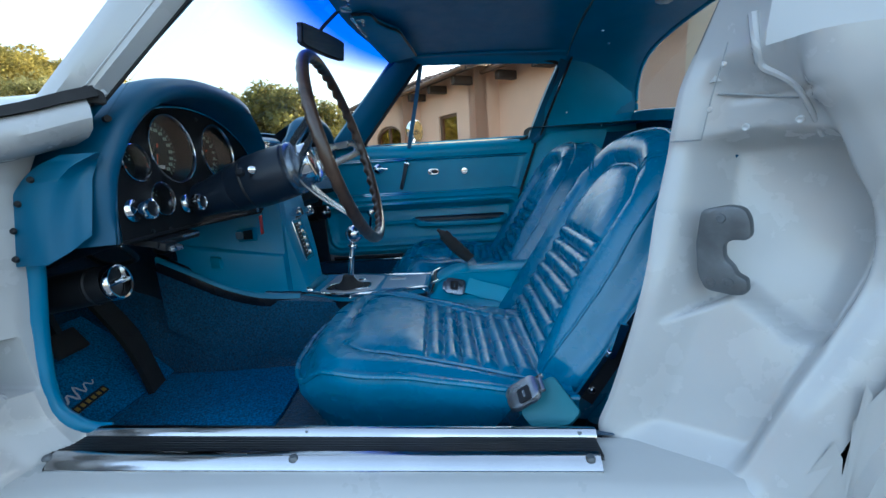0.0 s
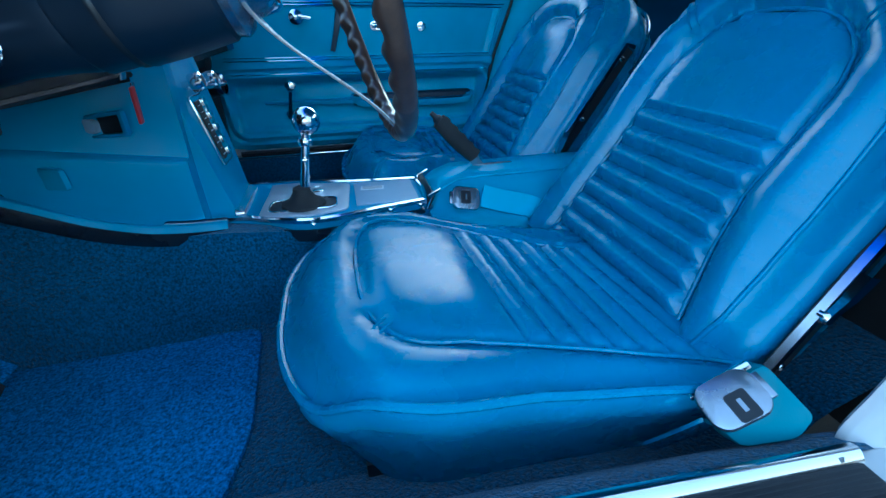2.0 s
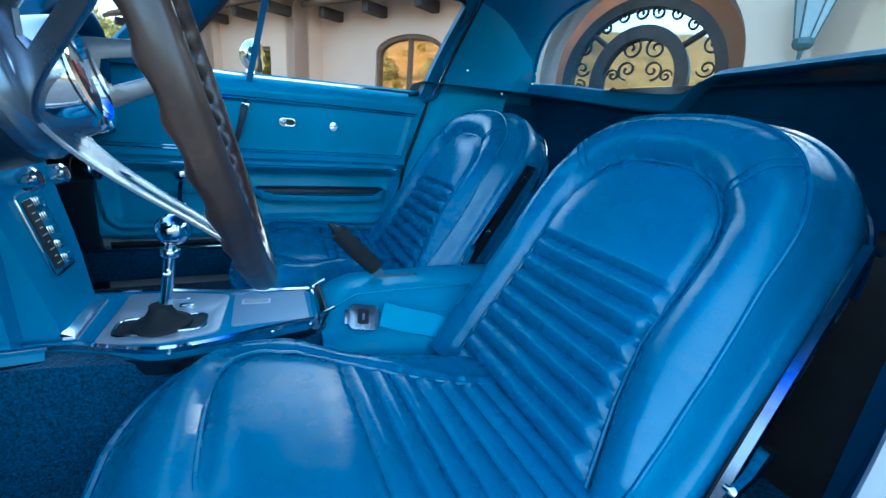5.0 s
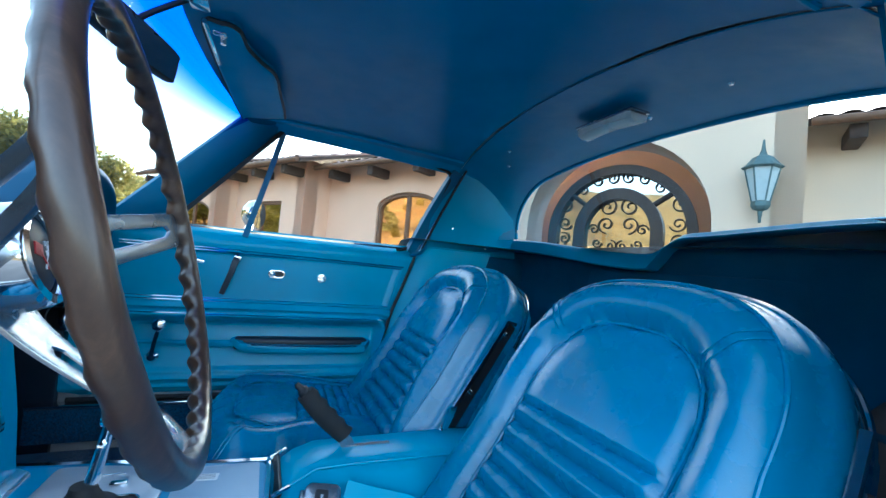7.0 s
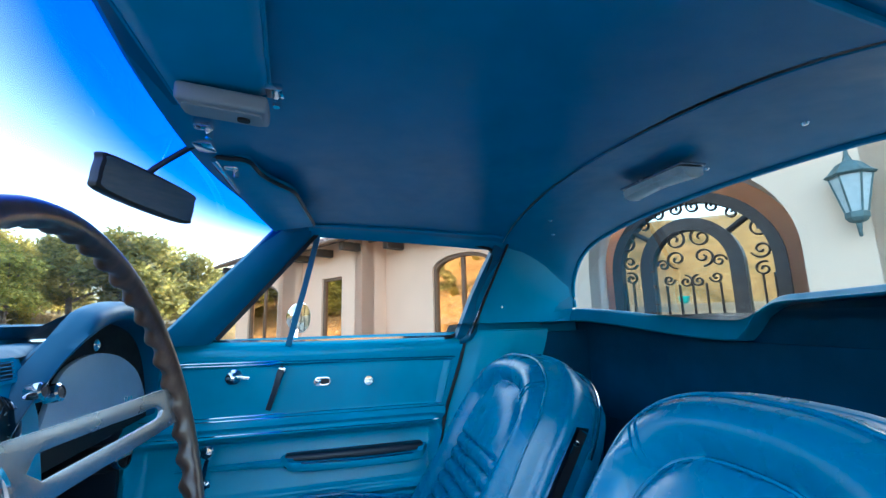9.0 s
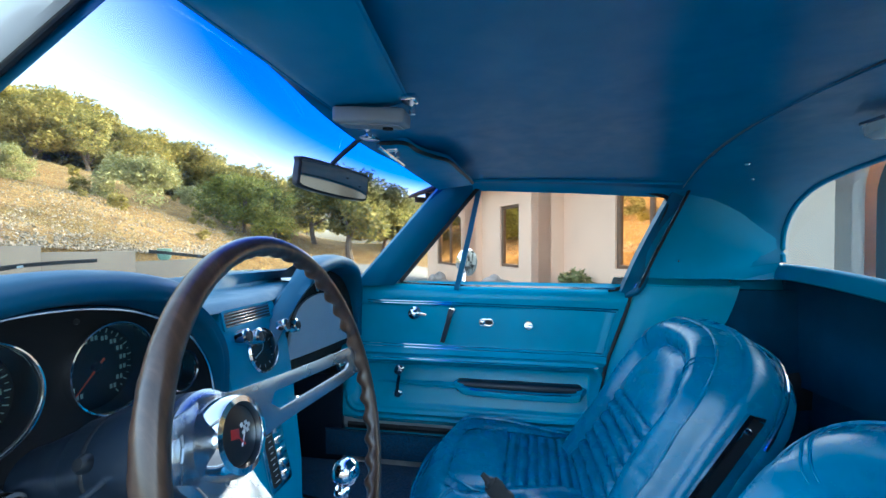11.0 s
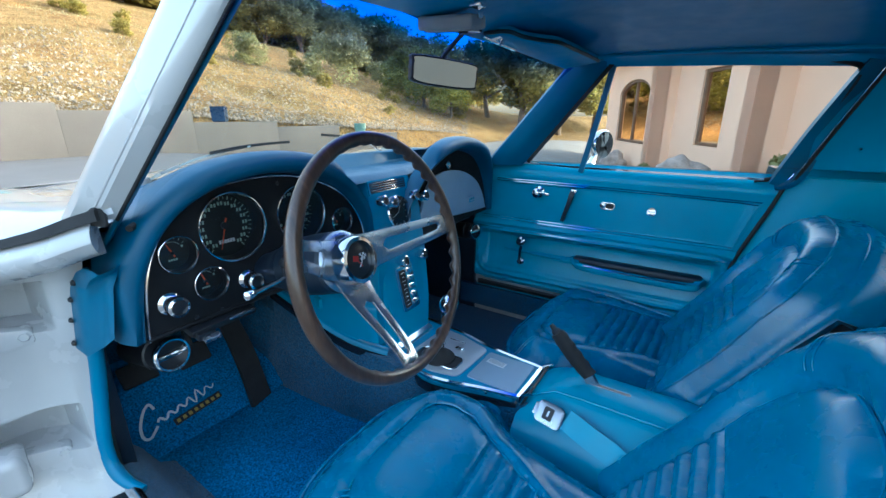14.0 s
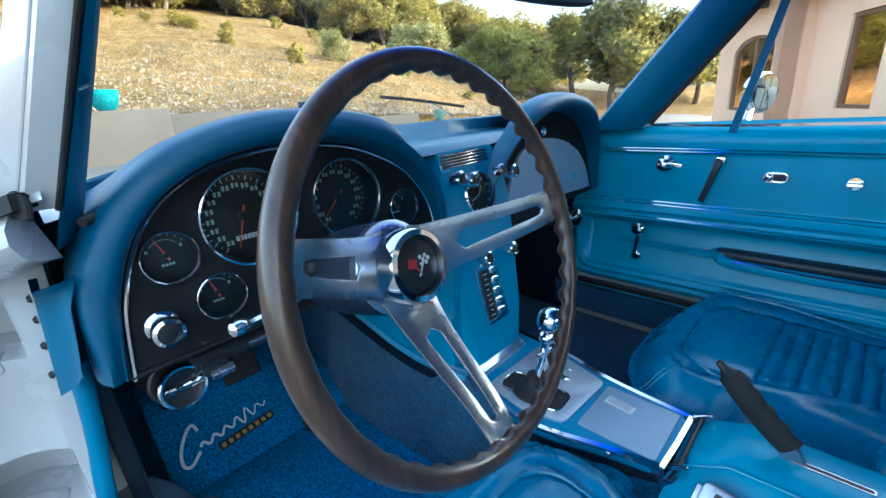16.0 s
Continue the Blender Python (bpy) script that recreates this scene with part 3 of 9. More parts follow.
for i, p in enumerate(SHUT):
    t = i / (len(SHUT) - 1)
    far = Vector((-0.66, p.y - 0.004, interp([(-0.80, 0.80), (-0.785, 0.83), (-0.765, 0.876), (-0.72, 0.905), (-0.66, 0.911), (-0.58, 0.899)], p.y - 0.004)))
    rows.append([p + Vector((-0.004, 0.002, 0.0)), p + Vector((-0.010, 0.003, 0.006)), p + Vector((-0.03, 0.006, 0.010)), p.lerp(far, 0.5) + Vector((0, 0, 0.010)), far])
grid(b, rows)
part("wing_corner", b, M_WHITE, car)
b = bmesh.new()
sweep(b, [p + Vector((0.0, 0.0, 0.004)) for p in SHUT[2:]], [(-0.010, -0.005), (0.010, -0.005), (0.008, 0.006), (-0.006, 0.007)], scale=lambda t: 1.25 - 0.55 * t)
plate(b, roundpoly([(-0.030, -0.010), (0.022, -0.014), (0.020, 0.004), (0.002, 0.014)], 0.004, 3), [], 0.006, axis((-0.360, -0.612, 0.914), (0.45, -0.85, 0.25), (0.85, 0.45, 0)), bev=0.003)
part("pillar_seal", b, M_RUBBER, car, "black rubber seal")

# windscreen posts: driver's is bare white outside, both trimmed blue inside


def post_line(a, c, z):
    """A point at height z on the straight line through two (x, y) at heights 0.92 and 1.15."""
    t = (z - 0.92) / 0.23
    return Vector((lerp(a[0], c[0], t), lerp(a[1], c[1], t), z))


def post_w(z):
    return post_line((-0.350, -0.585), (-0.140, -0.517), z)


def post_in(z):
    return post_line((-0.389, -0.560), (-0.131, -0.509), z)


def post_out(z):
    return post_line((-0.401, -0.629), (-0.241, -0.541), z)


b = bmesh.new()
rows = []
for i in range(17):
    z = lerp(0.906, 1.222, i / 16)
    w, n, o = post_w(z), post_in(z), post_out(z)
    out = Vector((0.006, -0.008, 0.0))
    rows.append([w + Vector((-0.006, 0.006, 0)), w, w + Vector((-0.003, -0.005, 0)), w.lerp(o, 0.30) + out, w.lerp(o, 0.48) + out * 0.7, w.lerp(o, 0.80) + out * 0.9, o + out * 0.3, o + Vector((-0.008, 0.0, 0)), o + Vector((-0.012, 0.014, 0)), n + Vector((-0.03, -0.012, 0))])
vs = grid(b, rows, close_u=True)
cap(b, vs[0])
cap(b, vs[-1])
part("windscreen_post", b, M_WHITE, car, "white windscreen post")
b = bmesh.new()
tube(b, [post_w(z).lerp(post_out(z), 0.44) + Vector((0.0045, -0.006, 0)) for z in [0.925 + 0.29 * i / 12 for i in range(13)]], 0.0016, 6)
part("seam", b, M_JAMB, car)
b = bmesh.new()
rows = []
for i in range(13):
    z = lerp(0.86, 1.215, i / 12)
    w, n = post_w(z), post_in(z)
    rows.append([w + Vector((-0.003, 0.005, 0)), w + Vector((0.0005, 0.006, 0)), w.lerp(n, 0.5) + Vector((0.005, 0.004, 0)), n + Vector((0.002, -0.001, 0)), n, n + Vector((-0.012, -0.004, 0)), w + Vector((-0.012, 0.004, 0))])
vs = grid(b, rows, close_u=True)
cap(b, vs[0])
cap(b, vs[-1])
part("post_trim", b, M_DASH, car, "blue windscreen post trim")
b = bmesh.new()
tube(b, [post_w(0.905 + 0.31 * i / 12) + Vector((0.001, 0.002, 0)) for i in range(13)], 0.0026, 8)
part("post_seal", b, M_RUBBER, car, "black rubber seal")

# passenger side post: a broad blue trim between screen and quarter light
b = bmesh.new()
rows = []
for i in range(13):
    t = i / 12
    a, c = Vector((-0.405, 0.585, 0.872)).lerp(Vector((-0.100, 0.545, 1.196)), t), Vector((-0.268, 0.610, 0.872)).lerp(Vector((0.030, 0.575, 1.200)), t)
    mid = (a + c) / 2
    rows.append([a + Vector((-0.01, 0.03, 0.0)), a, a + Vector((0.012, -0.012, 0.0)), mid + Vector((0.0, -0.024, 0.0)), c + Vector((-0.022, -0.018, 0)), c + Vector((-0.012, -0.004, 0)), c, c + Vector((0.0, 0.03, 0)), mid + Vector((0, 0.05, 0))])
vs = grid(b, rows, close_u=True)
cap(b, vs[0])
cap(b, vs[-1])
part("post_trim", b, M_DASH, car, "blue windscreen post trim")

# windscreen glass: curved, raked, with a blue shade strip at its top


def screen_pt(u, v):
    """u -1..1 across, v 0..1 up the glass."""
    yb, yt = (0.605, 0.545) if u > 0 else (0.575, 0.517)
    y = u * lerp(yb, yt, v)
    bow = 1 - abs(u) ** 2.4
    x = lerp(-0.375 - 0.285 * bow, -0.055 - 0.085 * bow, v) - 0.02 * math.sin(math.pi * v)
    z = lerp(0.885 + 0.012 * bow, 1.200 + 0.022 * bow, v)
    return Vector((x, y, z))


b = bmesh.new()
grid(b, [[screen_pt(-1 + 2 * i / 28, j / 12) for i in range(29)] for j in range(13)])
wind = part("window_1", b, M_SCREEN, None)
tagged(wind, "curved windscreen glass with a blue shade strip", "windscreen", kind="structure")
wind.visible_shadow = False
b = bmesh.new()
tube(b, [screen_pt(-1 + 2 * i / 28, 0.01) + Vector((0.004, 0, 0.0)) for i in range(29)], 0.005, 8)
part("screen_gasket", b, M_RUBBER, car, "black rubber gasket")

# wipers resting on the foot of the glass outside
for piv, mid_, b0, b1 in (((-0.640, -0.44, 0.918), (-0.556, -0.250, 0.980), (-0.552, -0.345, 0.972), (-0.552, -0.150, 0.985)), ((-0.640, 0.30, 0.918), (-0.556, 0.080, 0.986), (-0.556, -0.045, 0.998), (-0.546, 0.200, 0.966))):
    wp = thing("wiper", piv, "black windscreen wiper resting on the foot of the glass", "wiper", "pair of wipers")
    b = bmesh.new()
    piv, mid_, b0, b1 = Vector(piv), Vector(mid_), Vector(b0), Vector(b1)
    sweep(b, smooth_path([piv, piv.lerp(mid_, 0.5) + Vector((-0.01, 0, 0.008)), mid_], 6), [(-0.0025, -0.002), (0.0025, -0.002), (0.002, 0.002), (-0.002, 0.002)], scale=lambda t: 1.4 - 0.6 * t)
    part("arm", b, M_ALU, wp, "bare metal wiper arm")
    b = bmesh.new()
    sweep(b, smooth_path([b0, b0.lerp(b1, 0.5) + Vector((-0.008, 0, 0.003)), b1], 6), [(-0.002, -0.004), (0.002, -0.004), (0.002, 0.002), (-0.002, 0.002)])
    part("blade", b, M_RUBBER, wp)
    b = bmesh.new()
    lathe(b, [(0.012, -0.03), (0.012, 0.004), (0.008, 0.009), (0, 0.010)], Matrix.Translation(piv), 14)
    part("pivot", b, M_GREYMETAL, wp)

# floor, tunnel, toe board and rear compartment: carpeted
b = bmesh.new()
rows = []
prof = [(-1.02, 0.70), (-0.98, 0.60), (-0.86, 0.44), (-0.74, 0.31), (-0.66, 0.272), (-0.4, 0.27), (0.0, 0.27), (0.36, 0.28), (0.44, 0.34), (0.60, 0.40), (0.97, 0.42)]
pp = smooth_path([(x, 0, z) for x, z in prof], 4)
for p in pp:
    tun = interp([(-1.0, 0.60), (-0.6, 0.455), (-0.3, 0.445), (0.3, 0.43), (0.7, 0.46)], p.x)
    row = []
    for y in [-0.60 + 0.04 * k for k in range(31)]:
        w = interp([(-1.0, 0.26), (-0.7, 0.175), (-0.35, 0.135), (0.3, 0.105)], p.x)
        k = smooth01((w + 0.035 - abs(y)) / 0.05)
        row.append((p.x, y, lerp(p.z, max(tun, p.z), k)))
    rows.append(row)
grid(b, rows)
floor = part("floor", b, M_CARPET)
tagged(floor, "dark blue carpeted car floor with a centre tunnel", "floor", kind="structure")

b = bmesh.new()
block(b, -1.05, -1.0, -0.60, 0.60, 0.25, 0.85, 0)
fw = part("wall_front", b, M_BLACK)
tagged(fw, "dark firewall behind the dashboard", "firewall", kind="structure")
for s, nm in ((-1, "wall_left"), (1, "wall_right")):
    b = bmesh.new()
    block(b, -1.02, -0.53 if s < 0 else -0.452, s * 0.610 - 0.012, s * 0.610 + 0.012, 0.24, 0.865, 0.006)
    w = part(nm, b, M_DARKBLUE)
    tagged(w, "dark blue footwell side panel", "side panel", kind="structure")
b = bmesh.new()
block(b, 0.965, 0.99, -0.66, 0.66, 0.28, 0.86, 0.008)
bk = part("wall_back", b, M_BULK)
tagged(bk, "dark carpeted rear bulkhead behind the seats", "bulkhead", kind="structure")
for s in (-1, 1):
    b = bmesh.new()
    block(b, 0.47, 0.96, s * 0.625 - 0.012, s * 0.625 + 0.012, 0.26, 0.875, 0.006)
    w = part("trim", b, M_BULK)
    tagged(w, "dark carpeted rear side panel", "side panel", kind="structure")

# passenger's sill
b = bmesh.new()
block(b, -0.56, 0.50, 0.612, 0.78, 0.20, 0.384, 0.012)
part("rocker_panel", b, M_WHITE, car)
ps = thing("sill_plate", (0, 0.62, 0.375), "chrome sill plate under the closed passenger door", "sill plate")
b = bmesh.new()
block(b, -0.50, 0.40, 0.570, 0.606, 0.384, 0.394, 0.003)
part("moulding", b, M_CHROME, ps)
b = bmesh.new()
block(b, -0.50, 0.40, 0.573, 0.580, 0.30, 0.386, 0.003)
part("carpet_edge", b, M_CARPET, ps)


# ---- hardtop: headliner, outer skin, rear window ----
def roof_z(x, y):
    c = 1.232 - 0.16 * (max(0, abs(y) - 0.12) / 0.5) ** 2 * 0.55 - 0.020 * max(0, (x - 0.35)) ** 1.5 - 0.035 * max(0, (0.10 - x) / 0.25) ** 2
    return c


def rail(x):
    """Half-width and height of the side rail, where the headliner ends."""
    return interp([(-0.13, 0.555), (0.0, 0.560), (0.3, 0.535), (0.56, 0.520), (0.7, 0.56), (0.9, 0.60)], x), interp([(-0.13, 1.190), (0.02, 1.195), (0.3, 1.178), (0.56, 1.158), (0.75, 1.12), (0.9, 1.05)], x)


b = bmesh.new()
rows = []
NX = 26
for i in range(NX + 1):
    t = i / NX
    row = []
    for j in range(33):
        u = -1 + 2 * j / 32
        x0 = -0.075 - 0.075 * (1 - u * u)
        x = lerp(x0, 0.585 - 0.025 * (1 - u * u), t)
        w, zr = rail(x)
        y = u * w
        z = lerp(roof_z(x, 0) , zr, abs(u) ** 3.0)
        row.append((x, y, z))
    rows.append(row)
grid(b, rows)
head = part("ceiling", b, M_HEAD_SHADED)
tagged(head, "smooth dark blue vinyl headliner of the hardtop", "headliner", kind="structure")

# rear trim of the hardtop around the rear window
WIN_TOP = [(-0.640, 0.955), (-0.640, 1.01), (-0.605, 1.075), (-0.545, 1.130), (-0.45, 1.168), (-0.25, 1.198), (0.0, 1.208), (0.25, 1.198), (0.45, 1.168), (0.545, 1.130), (0.605, 1.075), (0.640, 1.01), (0.640, 0.955)]
wt = smooth_path([(0, y, z) for y, z in WIN_TOP], 4)


def rear_x(y, z):
    return 0.90 + 0.05 * (1 - (y / 0.64) ** 2) - 0.20 * max(0, z - 1.0) + 0.0


b = bmesh.new()
rows = []
for i, p in enumerate(wt):
    u = p.y / 0.64
    a = Vector((0.585 - 0.025 * (1 - u * u), 0, 0))
    w, zr = rail(a.x)
    t = i / (len(wt) - 1)
    ang = -1 + 2 * t
    uu = max(-1, min(1, ang * 1.22))
    yy = uu * w
    zz = lerp(roof_z(a.x, 0), zr, abs(uu) ** 3.0)
    over = max(0, abs(ang) - 0.82) / 0.18
    start = Vector((a.x - 0.11 * over, math.copysign(lerp(abs(yy), 0.598, over), ang), lerp(zz, 0.885, over)))
    end = Vector((rear_x(p.y, p.z), p.y * 0.985, p.z))
    row = [start + (end - start) * k / 8 + Vector((0, 0, 0.016 * math.sin(math.pi * k / 8) * (1 - over))) for k in range(9)]
    rows.append(row)
grid(b, rows)
rt = part("rear_trim", b, M_HEAD_SHADED, car, "dark blue hardtop rear trim")
b = bmesh.new()
tube(b, [r[0] + Vector((0, 0, -0.002)) for r in rows[3:-6]], 0.0014, 8)
part("headliner_seam", b, M_HEAD_SHADED, car)
b = bmesh.new()
tube(b, [r[-1] for r in rows], 0.007, 8)
part("rear_window_gasket", b, M_HEAD, car)

# lower rim below the rear window
b = bmesh.new()
rows = []
for i in range(61):
    y = lerp(-0.655, 0.655, i / 60)
    hump = smooth01((0.06 - y) / 0.12)
    z = lerp(lerp(0.905, 0.948, smooth01((y - 0.05) / 0.58)), 0.956 + 0.014 * smooth01(-y / 0.4), hump)
    x = rear_x(y, z)
    face = lerp(0.038, 0.010, smooth01((0.045 - y) / 0.05))
    rows.append([(x + 0.03, y, z - 0.02), (x + 0.012, y, z + 0.002), (x, y, z + 0.003), (x - 0.006, y, z), (x - 0.010, y, z - 0.006), (x - 0.022, y, z - face), (x - 0.018, y, z - face - 0.004), (x + 0.03, y, z - face - 0.006)])
side = []
for i in range(7):
    t = i / 6
    x, y, z = lerp(rear_x(0.655, 0.94), 0.70, t), lerp(0.655, 0.640, t), lerp(0.948, 0.930, t)
    side.append([(x, y + 0.03, z - 0.02), (x, y + 0.012, z + 0.002), (x, y, z + 0.003), (x, y - 0.006, z), (x, y - 0.010, z - 0.006), (x, y - 0.020, z - 0.038), (x, y - 0.016, z - 0.042), (x, y + 0.02, z - 0.044)])
grid(b, rows + side)
part("rear_rim", b, M_HEAD, car, "dark blue padded rim under the rear window")
b = bmesh.new()
grid(b, [[Vector(r[7]) + Vector((-0.006, 0, 0.004)), Vector((r[7][0], r[7][1], 0.60))] for r in rows + side])
part("rim_skirt", b, M_BULK, car, "black carpet under the rim")
b = bmesh.new()
rows = []
for j in range(9):
    v = j / 8
    row = []
    for i in range(33):
        y = lerp(-0.64, 0.64, i / 32)
        zt = interp([(q.y, q.z) for q in wt], y)
        z = lerp(0.93, zt, v)
        row.append((rear_x(y, z) + 0.006, y, z))
    rows.append(row)
grid(b, rows)
rg = part("window_2", b, M_REARGLASS)
tagged(rg, "large curved rear window of the hardtop", "rear window", kind="structure")
rg.visible_shadow = False

# outer skin of the hardtop and deck
b = bmesh.new()
rows = []
for i in range(24):
    row = []
    for j in range(25):
        u = -1 + 2 * j / 24
        x = lerp(-0.066 - 0.095 * (1 - u * u), 0.93, i / 23)
        w, zr = rail(min(x, 0.60))
        y = u * (w + 0.035)
        z = lerp(roof_z(min(x, 0.6), 0) + 0.032 - 0.06 * max(0, x - 0.6) ** 1.2, zr + 0.012, abs(u) ** 3.2)
        row.append((x, y, z))
    rows.append(row)
grid(b, rows)
part("roof_skin", b, M_WHITE, car)
b = bmesh.new()
rows = []
for i in range(10):
    x = lerp(0.93, 2.0, i / 9)
    rows.append([(x, y, 0.925 - 0.10 * ((x - 0.93) / 1.07) ** 2 - 0.04 * (abs(y) / 0.75) ** 3) for y in [-0.75 + 0.125 * j for j in range(13)]])
grid(b, rows)
part("rear_deck", b, M_WHITE, car)

# hardtop side pillars
for s in (-1, 1):
    b = bmesh.new()
    rows = []
    for i in range(17):
        t = i / 16
        a = Vector((0.452, 0.606, 0.868)).lerp(Vector((0.575, 0.532, 1.160)), t)
        c = Vector((0.80, 0.672, 0.868)).lerp(Vector((0.80, 0.625, 1.10)), t)
        o1, o2 = Vector((0.0, 0.055 - 0.01 * t, 0)), Vector((0.02, 0.02, 0))
        row = [a, a + Vector((-0.006, 0.02, 0)), a + o1, (a + c) / 2 + Vector((0, 0.045, 0)), c + o2, c, (a + c) / 2 + Vector((0, 0.012, 0))]
        rows.append([Vector((p.x, s * p.y, p.z)) for p in row])
    vs = grid(b, rows, close_u=True)
    cap(b, vs[0])
    cap(b, vs[-1])
    part("pillar_skin", b, M_WHITE, car)
    b = bmesh.new()
    rows = []
    for i in range(17):
        t = i / 16
        a = Vector((0.462, 0.600, 0.872)).lerp(Vector((0.590, 0.522, 1.158)), t)
        c = Vector((0.915, 0.655, 0.872)).lerp(Vector((0.855, 0.605, 1.104)), t)
        rows.append([Vector((p.x, s * p.y, p.z)) for p in (a + Vector((0, 0.02, 0)), a, a.lerp(c, 0.06) + Vector((0, -0.006, 0)), a.lerp(c, 0.3) + Vector((0, -0.008, 0)), a.lerp(c, 0.65) + Vector((0, -0.006, 0)), c)])
    grid(b, rows)
    part("pillar_trim", b, M_HEAD, car, "dark blue hardtop pillar trim")
    for p in ((0.60, 0.595, 0.96), (0.74, 0.597, 0.90)):
        b = bmesh.new()
        lathe(b, [(0, 0.006), (0.003, 0.006), (0.0045, 0.003), (0.005, 0)], axis((p[0], s * (p[1] - 0.012), p[2]), (0, -s, 0)), 12)
        part("trim_screw", b, M_CHROME, car)
    # rounded rear edge of the window opening with a thin bright line
    edge = smooth_path([(0.300, s * 0.592, 1.196), (0.43, s * 0.590, 1.190), (0.522, s * 0.588, 1.176), (0.560, s * 0.588, 1.163), (0.576, s * 0.588, 1.138), (0.564, s * 0.588, 1.092), (0.517, s * 0.590, 0.955), (0.488, s * 0.592, 0.884), (0.470, s * 0.597, 0.868), (0.452, s * 0.602, 0.862)], 6)
    if s > 0:
        b = bmesh.new()
        tube(b, [p + Vector((0.010 * smooth01((p.x - 0.40) / 0.08), 0.004, 0.004 if p.z > 1.1 else -0.004)) for p in edge], 0.013, 10)
        part("window_surround", b, M_DASH, car, "blue rounded window surround")
        b = bmesh.new()
        tube(b, [p + Vector((-0.002, -0.002, 0)) for p in edge[12:54]], 0.0016, 6)
        part("surround_line", b, M_CHROME, car, "thin bright line")
    # roof rail over the door opening
    b = bmesh.new()
    rows = []
    for i in range(21):
        x = lerp(-0.02, 0.585, i / 20)
        w, zr = rail(x)
        rows.append([(x, s * (w - 0.02), zr + 0.004), (x, s * (w + 0.002), zr - 0.004), (x, s * (w + 0.018), zr - 0.018), (x, s * (w + 0.028), zr - 0.016), (x, s * (w + 0.04), zr + 0.012)])
    grid(b, rows)
    part("roof_rail", b, M_HEAD, car, "dark blue roof rail trim")
    b = bmesh.new()
    pts = []
    for i in range(25):
        x = lerp(-0.035, 0.572, i / 24)
        w, zr = rail(x)
        y = w - 0.046
        pts.append((x, s * y, lerp(roof_z(x, 0), zr, (y / w) ** 3.0) - 0.003))
    tube(b, pts, 0.0045, 8)
    part("rail_welt", b, M_HEAD, car, "raised welt along the roof rail")
    if s < 0:
        b = bmesh.new()
        rows = []
        for i in range(25):
            x = lerp(0.22, 0.72, i / 24)
            yi = interp([(0.22, 0.560), (0.36, 0.535), (0.44, 0.503), (0.50, 0.502), (0.55, 0.514), (0.60, 0.512), (0.72, 0.502)], x)
            rows.append([(x, -yi, 1.180), (x, -yi - 0.003, 1.160), (x, -yi - 0.010, 1.152), (x, -yi - 0.05, 1.146), (x, -0.62, 1.150), (x, -0.63, 1.175)])
        grid(b, rows)
        part("drip_edge", b, M_JAMB, car, "white painted hardtop edge", sharp=60)

# windscreen header
b = bmesh.new()
rows = []
for i in range(25):
    u = -1 + 2 * i / 24
    bow = 1 - u * u
    x = -0.055 - 0.085 * bow
    y = u * 0.55
    z = 1.196 + 0.022 * bow
    rows.append([(x - 0.02, y, z + 0.02), (x - 0.020, y, z - 0.006), (x - 0.012, y, z - 0.013), (x + 0.006, y, z - 0.014), (x + 0.045, y, z - 0.005), (x + 0.06, y, z + 0.006), (x + 0.06, y, z + 0.03)])
grid(b, rows)
part("header", b, M_DASH, car, "blue windscreen header trim")

# ---- bucket seats ----
SY = -0.325
seat = thing("bucket_seat", (0.05, SY, FLOOR_Z), "blue vinyl bucket seat with ribbed centre and welted edges", "seat", "pair of bucket seats")


def cush_w(x):
    w = interp([(-0.205, 0.244), (-0.05, 0.250), (0.10, 0.258), (0.30, 0.266)], x)
    if x < -0.03:
        t = min(1, (-0.03 - x) / 0.178)
        w *= (1 - t ** 2.5) ** (1 / 2.5)
    return max(w, 0.002)


def tunnel_side(x):
    """How far the cushion is cut back on the side of the tunnel, towards the rear."""
    return interp([(-0.205, 0.90), (-0.10, 0.90), (0.03, 0.88), (0.10, 0.84), (0.20, 0.78), (0.30, 0.74)], x)


def cush_edge(x, y):
    """Rough distance inwards from the outline of the cushion."""
    fx = max(0, (-0.03 - x) / 0.178)
    f = (abs(y) / (interp([(-0.205, 0.244), (0.30, 0.266)], x) * (tunnel_side(x) if y > 0 else 1))) ** 2.5 + fx ** 2.5
    return max(0.0, 1 - f ** 0.4) * 0.2


def pan_w(x, y):
    """Half-width of the centre panel, wider towards the door."""
    t = (x + 0.1) / 0.38
    return lerp(0.166, 0.242, t) if y < 0 else interp([(-0.11, 0.150), (0.0, 0.122), (0.06, 0.090), (0.12, 0.062), (0.17, 0.042), (0.21, 0.028), (0.30, 0.018)], x)


def panel_sd(x, y):
    """Signed distance into the centre panel of the cushion."""
    hw = pan_w(x, y)
    fx = max(0, (-0.02 - x) / 0.084)
    f = (abs(y) / hw) ** 3.2 + fx ** 3.2
    return (1 - f ** (1 / 3.2)) * 0.12


